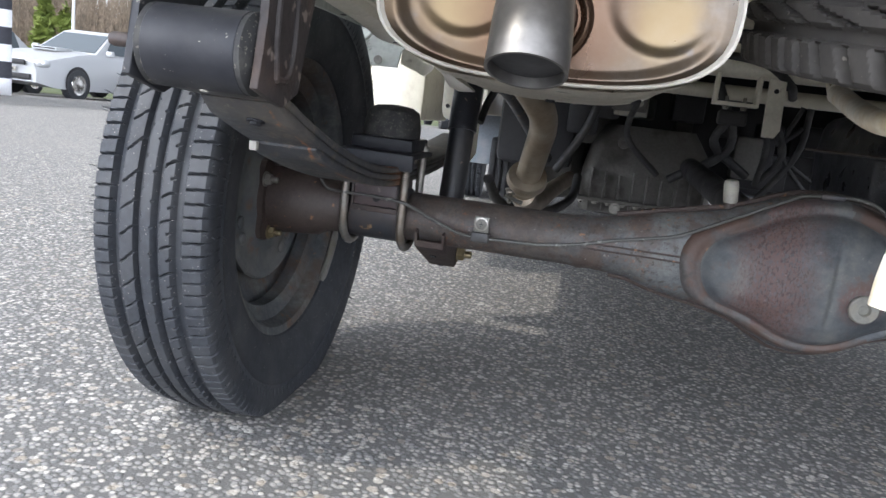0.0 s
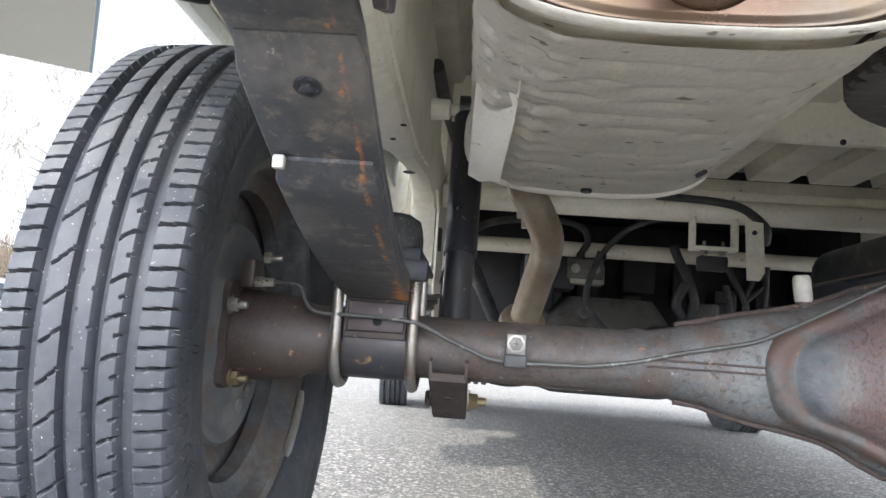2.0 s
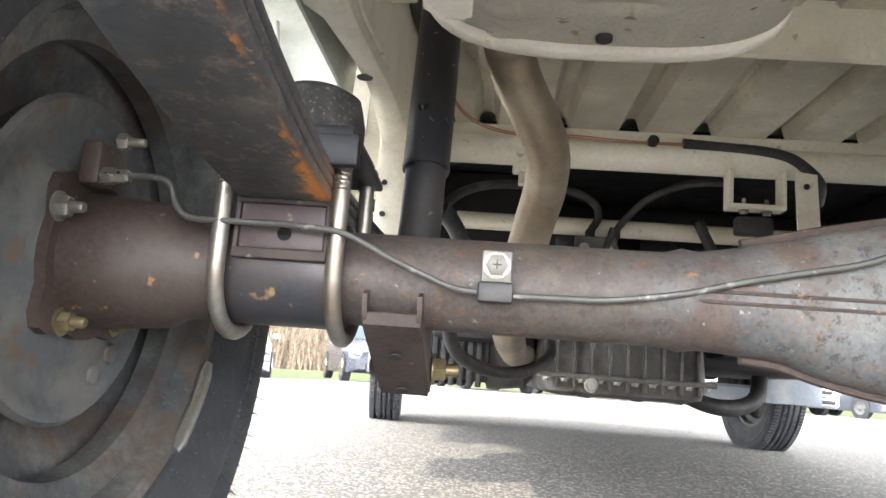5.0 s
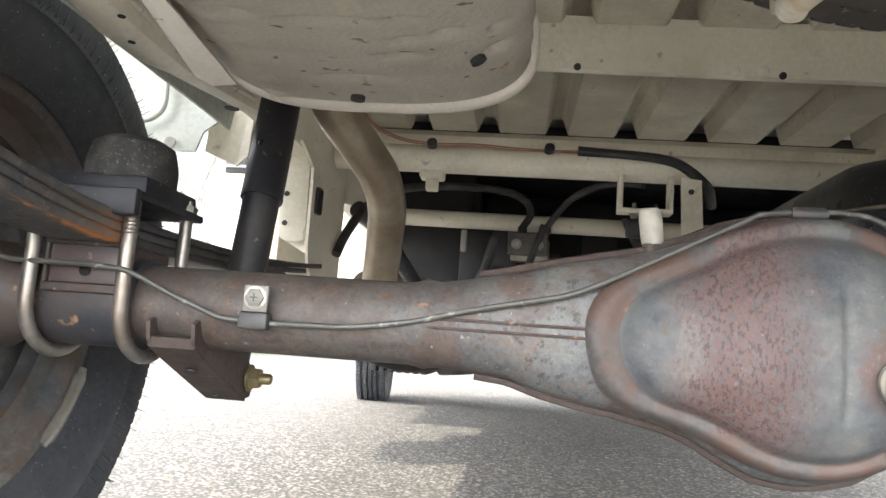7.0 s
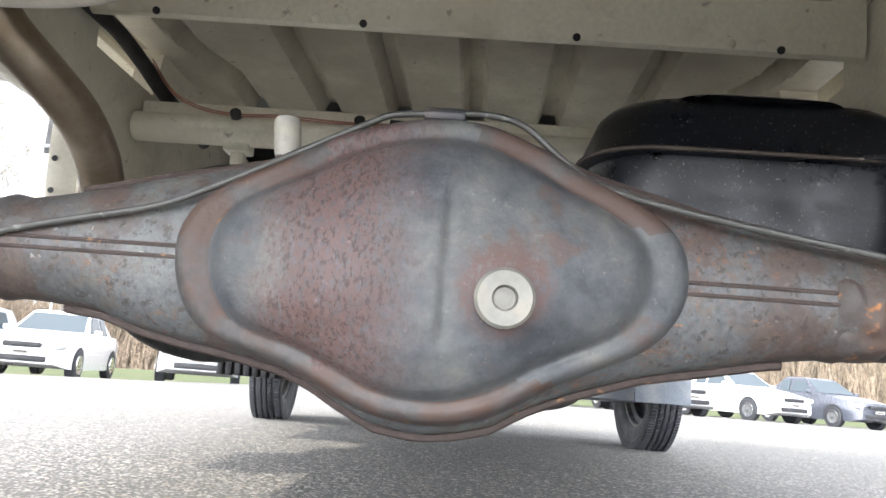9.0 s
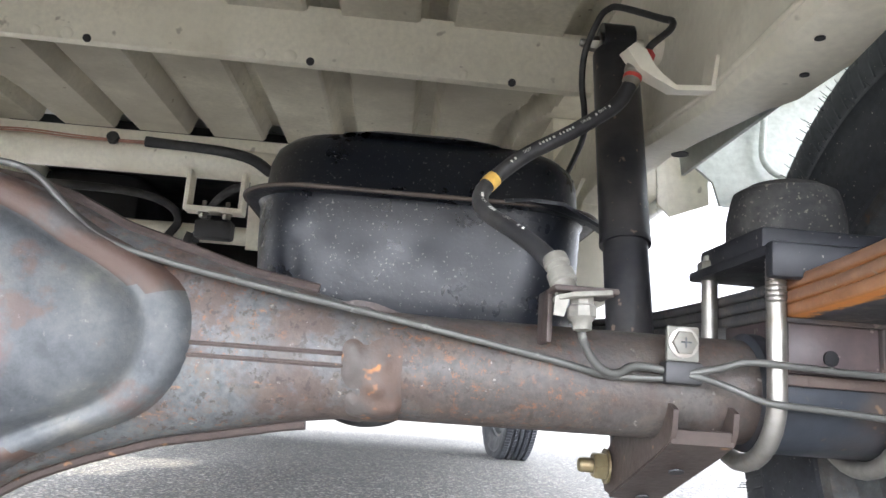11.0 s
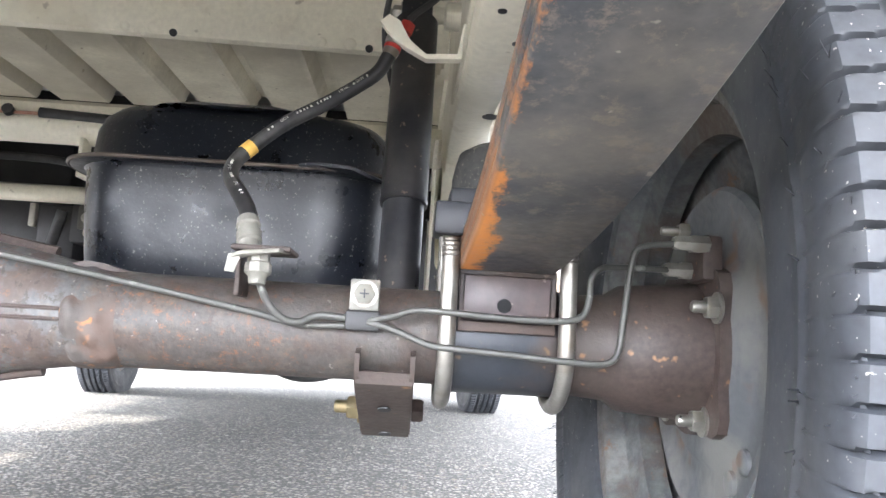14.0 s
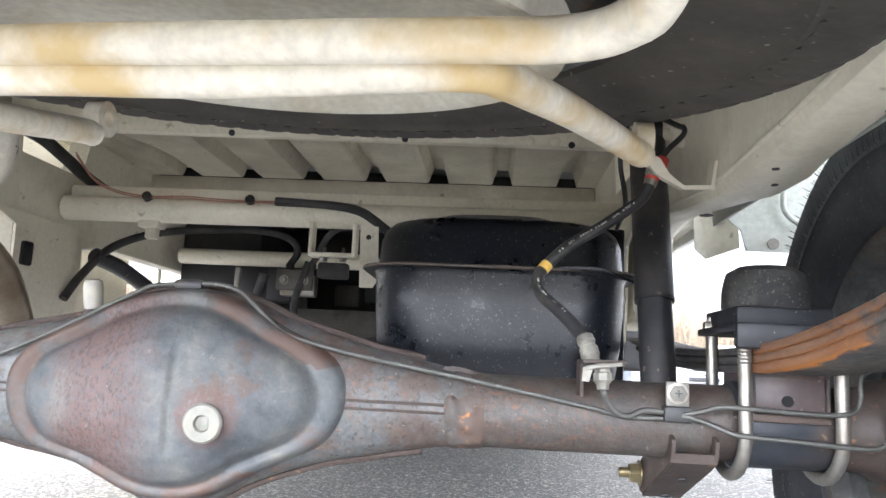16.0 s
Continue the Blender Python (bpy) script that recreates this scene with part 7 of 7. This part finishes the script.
def bare_tree(name, x, y, height, seed, buds=0.4):
    rnd = random.Random(seed)
    tree = thing(name, "tall bare tree with first pale buds behind the parked cars", "tree", group="bare trees", at=pose(x, y, on_ground(x, y)))
    trunk, twigs, bud = bmesh.new(), bmesh.new(), bmesh.new()

    def grow(p, d, ln, r, level):
        n = 5 if level < 3 else 3
        pts, q, dd = [p], p, d
        for _ in range(n):
            dd = (dd + Vector((rnd.gauss(0, 0.10), rnd.gauss(0, 0.10), 0.05))).normalized()
            q = q + dd * ln / n
            pts.append(q)
        rs = [r * (1 - 0.62 * k / n) for k in range(n + 1)]
        bm_tube(trunk if level < 2 else twigs, pts, rs, 7 if level < 2 else 3, caps=False)
        if level >= 4:
            if rnd.random() < buds:
                for _ in range(1):
                    c = pts[rnd.randrange(1, n + 1)] + Vector((rnd.gauss(0, 0.12), rnd.gauss(0, 0.12), rnd.gauss(0, 0.12)))
                    s = rnd.uniform(0.025, 0.06)
                    v = [bud.verts.new(c + Vector((rnd.gauss(0, s), rnd.gauss(0, s), rnd.gauss(0, s)))) for _ in range(4)]
                    for f in ((0, 1, 2), (0, 2, 3), (0, 3, 1), (1, 3, 2)):
                        bud.faces.new([v[i] for i in f])
            return
        kids = (9, 6, 5, 4)[level]
        for k in range(kids):
            t = rnd.uniform(0.35, 1.0) if level else 0.30 + 0.7 * (k + rnd.random()) / kids
            i = min(n - 1, int(t * n))
            base = pts[i].lerp(pts[i + 1], t * n - i)
            a = rnd.uniform(0, 2 * math.pi)
            side = Vector((math.cos(a), math.sin(a), 0))
            nd = (dd * rnd.uniform(0.6, 1.0) + side * rnd.uniform(0.4, 0.75) + Vector((0, 0, 0.35))).normalized()
            grow(base, nd, ln * rnd.uniform(0.34, 0.52), max(rs[i] * 0.45, 0.011), level + 1)
    grow(Vector((0, 0, -0.1)), Vector((rnd.gauss(0, 0.03), rnd.gauss(0, 0.03), 1)), height, height * 0.0075, 0)
    part("trunk", trunk, BARK, tree, "grey-brown trunk and limbs")
    tagged(part("twig_mass", twigs, TWIGS, tree, "fine bare twigs"), kind="stuff")
    tagged(part("bud_mass", bud, BUDS, tree, "pale yellow-green buds", smooth=False), kind="stuff")
    return tree


rnd = random.Random(21)
for k in range(17):
    a = radians(98 + 4.4 * k)
    dist = rnd.uniform(54, 70)
    bare_tree("bare_tree", dist * math.cos(a), dist * math.sin(a), rnd.uniform(14, 18), 100 + k, rnd.choice((0.3, 0.5, 0.9)))


def brushwood():
    """A far band of dry undergrowth, as many thin uneven stems and clumps."""
    rnd = random.Random(5)
    verts, faces = [], []
    for k in range(24000):
        a = radians(rnd.uniform(60, 186))
        dist = rnd.uniform(58, 85)
        x, y = dist * math.cos(a), dist * math.sin(a)
        top = 8.4 + 1.3 * math.sin(a * 23) + 0.8 * math.sin(a * 61 + 1)
        h = top * (0.35 + 0.65 * rnd.random() ** 0.6)
        c, up = Vector((x, y, on_ground(x, y) - 0.2)), Vector((rnd.gauss(0, 0.16), rnd.gauss(0, 0.16), 1)) * h
        side = Vector((-math.sin(a), math.cos(a), 0))
        # a thin stem with a few upright side shoots
        for j in range(5):
            p = c + up * (0.0 if j == 0 else rnd.uniform(0.15, 0.75))
            q = c + up if j == 0 else p + Vector((rnd.gauss(0, 0.28), rnd.gauss(0, 0.28), rnd.uniform(0.5, 1.0))) * h * 0.28
            w = side * (0.045 if j == 0 else 0.030)
            i = len(verts)
            verts += [p - w, p + w, q + w * 0.3, q - w * 0.3]
            faces.append((i, i + 1, i + 2, i + 3))
    return mesh_of("brushwood", verts, faces, [BRUSH], smooth=False)


tagged(new("brushwood", brushwood()), "far belt of dry brown undergrowth and saplings", "undergrowth", kind="stuff")


def conifer(x, y, h, seed):
    rnd = random.Random(seed)
    t = thing("conifer", "narrow green conifer beside the car park", "tree", at=pose(x, y, on_ground(x, y)))
    part("trunk", bm_tube(bmesh.new(), [(0, 0, -0.1), (0, 0, h * 0.95)], [0.12, 0.02], 8), BARK, t)
    verts, faces = [], []
    for k in range(2600):
        z = h * (1 - math.sqrt(rnd.random()) * 0.97)
        r = (h - z) * 0.105 * rnd.uniform(0.5, 1.1) + 0.05
        a = rnd.uniform(0, 2 * math.pi)
        c, s = Vector((r * math.cos(a), r * math.sin(a), z)), rnd.uniform(0.08, 0.2)
        i = len(verts)
        verts += [c + Vector((rnd.gauss(0, s), rnd.gauss(0, s), rnd.gauss(0, s * 0.7) + (s if j == 2 else 0))) for j in range(3)]
        faces.append((i, i + 1, i + 2))
    part("crown", mesh_of("crown", verts, faces, [CONIFER], smooth=False), None, t, "feathery green crown")


conifer(-28.9, 34.6, 5.9, 1)
conifer(-27.9, 34.9, 4.4, 2)


def yard_lamp(x, y, h):
    t = thing("yard_lamp", "tall white lamp post with a flat round head", "lamp post", at=pose(x, y, on_ground(x, y)))
    part("pole", bm_tube(bmesh.new(), [(0, 0, 0), (0, 0, h)], [0.09, 0.06], 14), POLE, t)
    part("head", lathe([(0, 0.10), (0.04, 0.34), (0.10, 0.40), (0.14, 0.30), (0.18, 0.05)], 20, aim((-0.35, 0, h), (0, 0, 1))), POLE, t, "flat grey lamp head")
    part("base", lathe([(0, 0.16), (0.3, 0.16), (0.32, 0.10)], 16, aim((0, 0, 0), (0, 0, 1))), POLE, t)


yard_lamp(-25.6, 32.5, 6.5)
yard_lamp(-26.9, 45.0, 8.0)


def feather_banner(x, y):
    """Upright sleeve banner in a black and white check."""
    t = thing("checkered_banner", "tall black and white checkered cloth banner on a pole", "banner", at=pose(x, y, on_ground(x, y), 0, 0, 42))
    s, cols, rws = 0.15, 4, 24
    verts, faces, mats = [], [], []
    for j in range(rws + 1):
        for i in range(cols + 1):
            u = (i - cols / 2) * s
            verts.append((u, 0.03 * math.sin(j * 0.5 + i * 0.7), 0.10 + j * s))
    for j in range(rws):
        for i in range(cols):
            a = j * (cols + 1) + i
            faces.append((a, a + 1, a + cols + 2, a + cols + 1))
            mats.append((i + j) % 2)
    me = mesh_of("cloth", verts, faces, [BLACKCLOTH, WHITECLOTH], True, mats)
    ob = part("cloth", me, None, t, "black and white checkered cloth")
    md = ob.modifiers.new("thick", "SOLIDIFY")
    md.thickness = 0.004
    part("pole", bm_tube(bmesh.new(), [(-0.31, 0, 0), (-0.31, 0, 3.9)], 0.015, 10), POLE, t)
    part("base", box(-0.5, -0.1, -0.2, 0.2, 0, 0.03, 0.01), DARKVOID, t)


feather_banner(-5.6, 4.9)


def canopy():
    t = thing("building_canopy", "flat beige canopy roof with a blue-grey fascia", "canopy", kind="structure", at=pose(-6.1, 9.0, 0, 0, 0, 30))
    part("soffit", box(-16, -0.05, -3.0, 3.0, 4.66, 4.81, 0.02), SOFFIT, t, "beige soffit")
    part("fascia", box(-16.05, 0, -3.1, 3.1, 4.69, 5.11, 0.02), FASCIA, t, "blue-grey fascia")
    for x in (-14, -9):
        part("post", box(x - 0.1, x + 0.1, -0.1, 0.1, -1.0, 4.71, 0.01), POLE, t)


canopy()
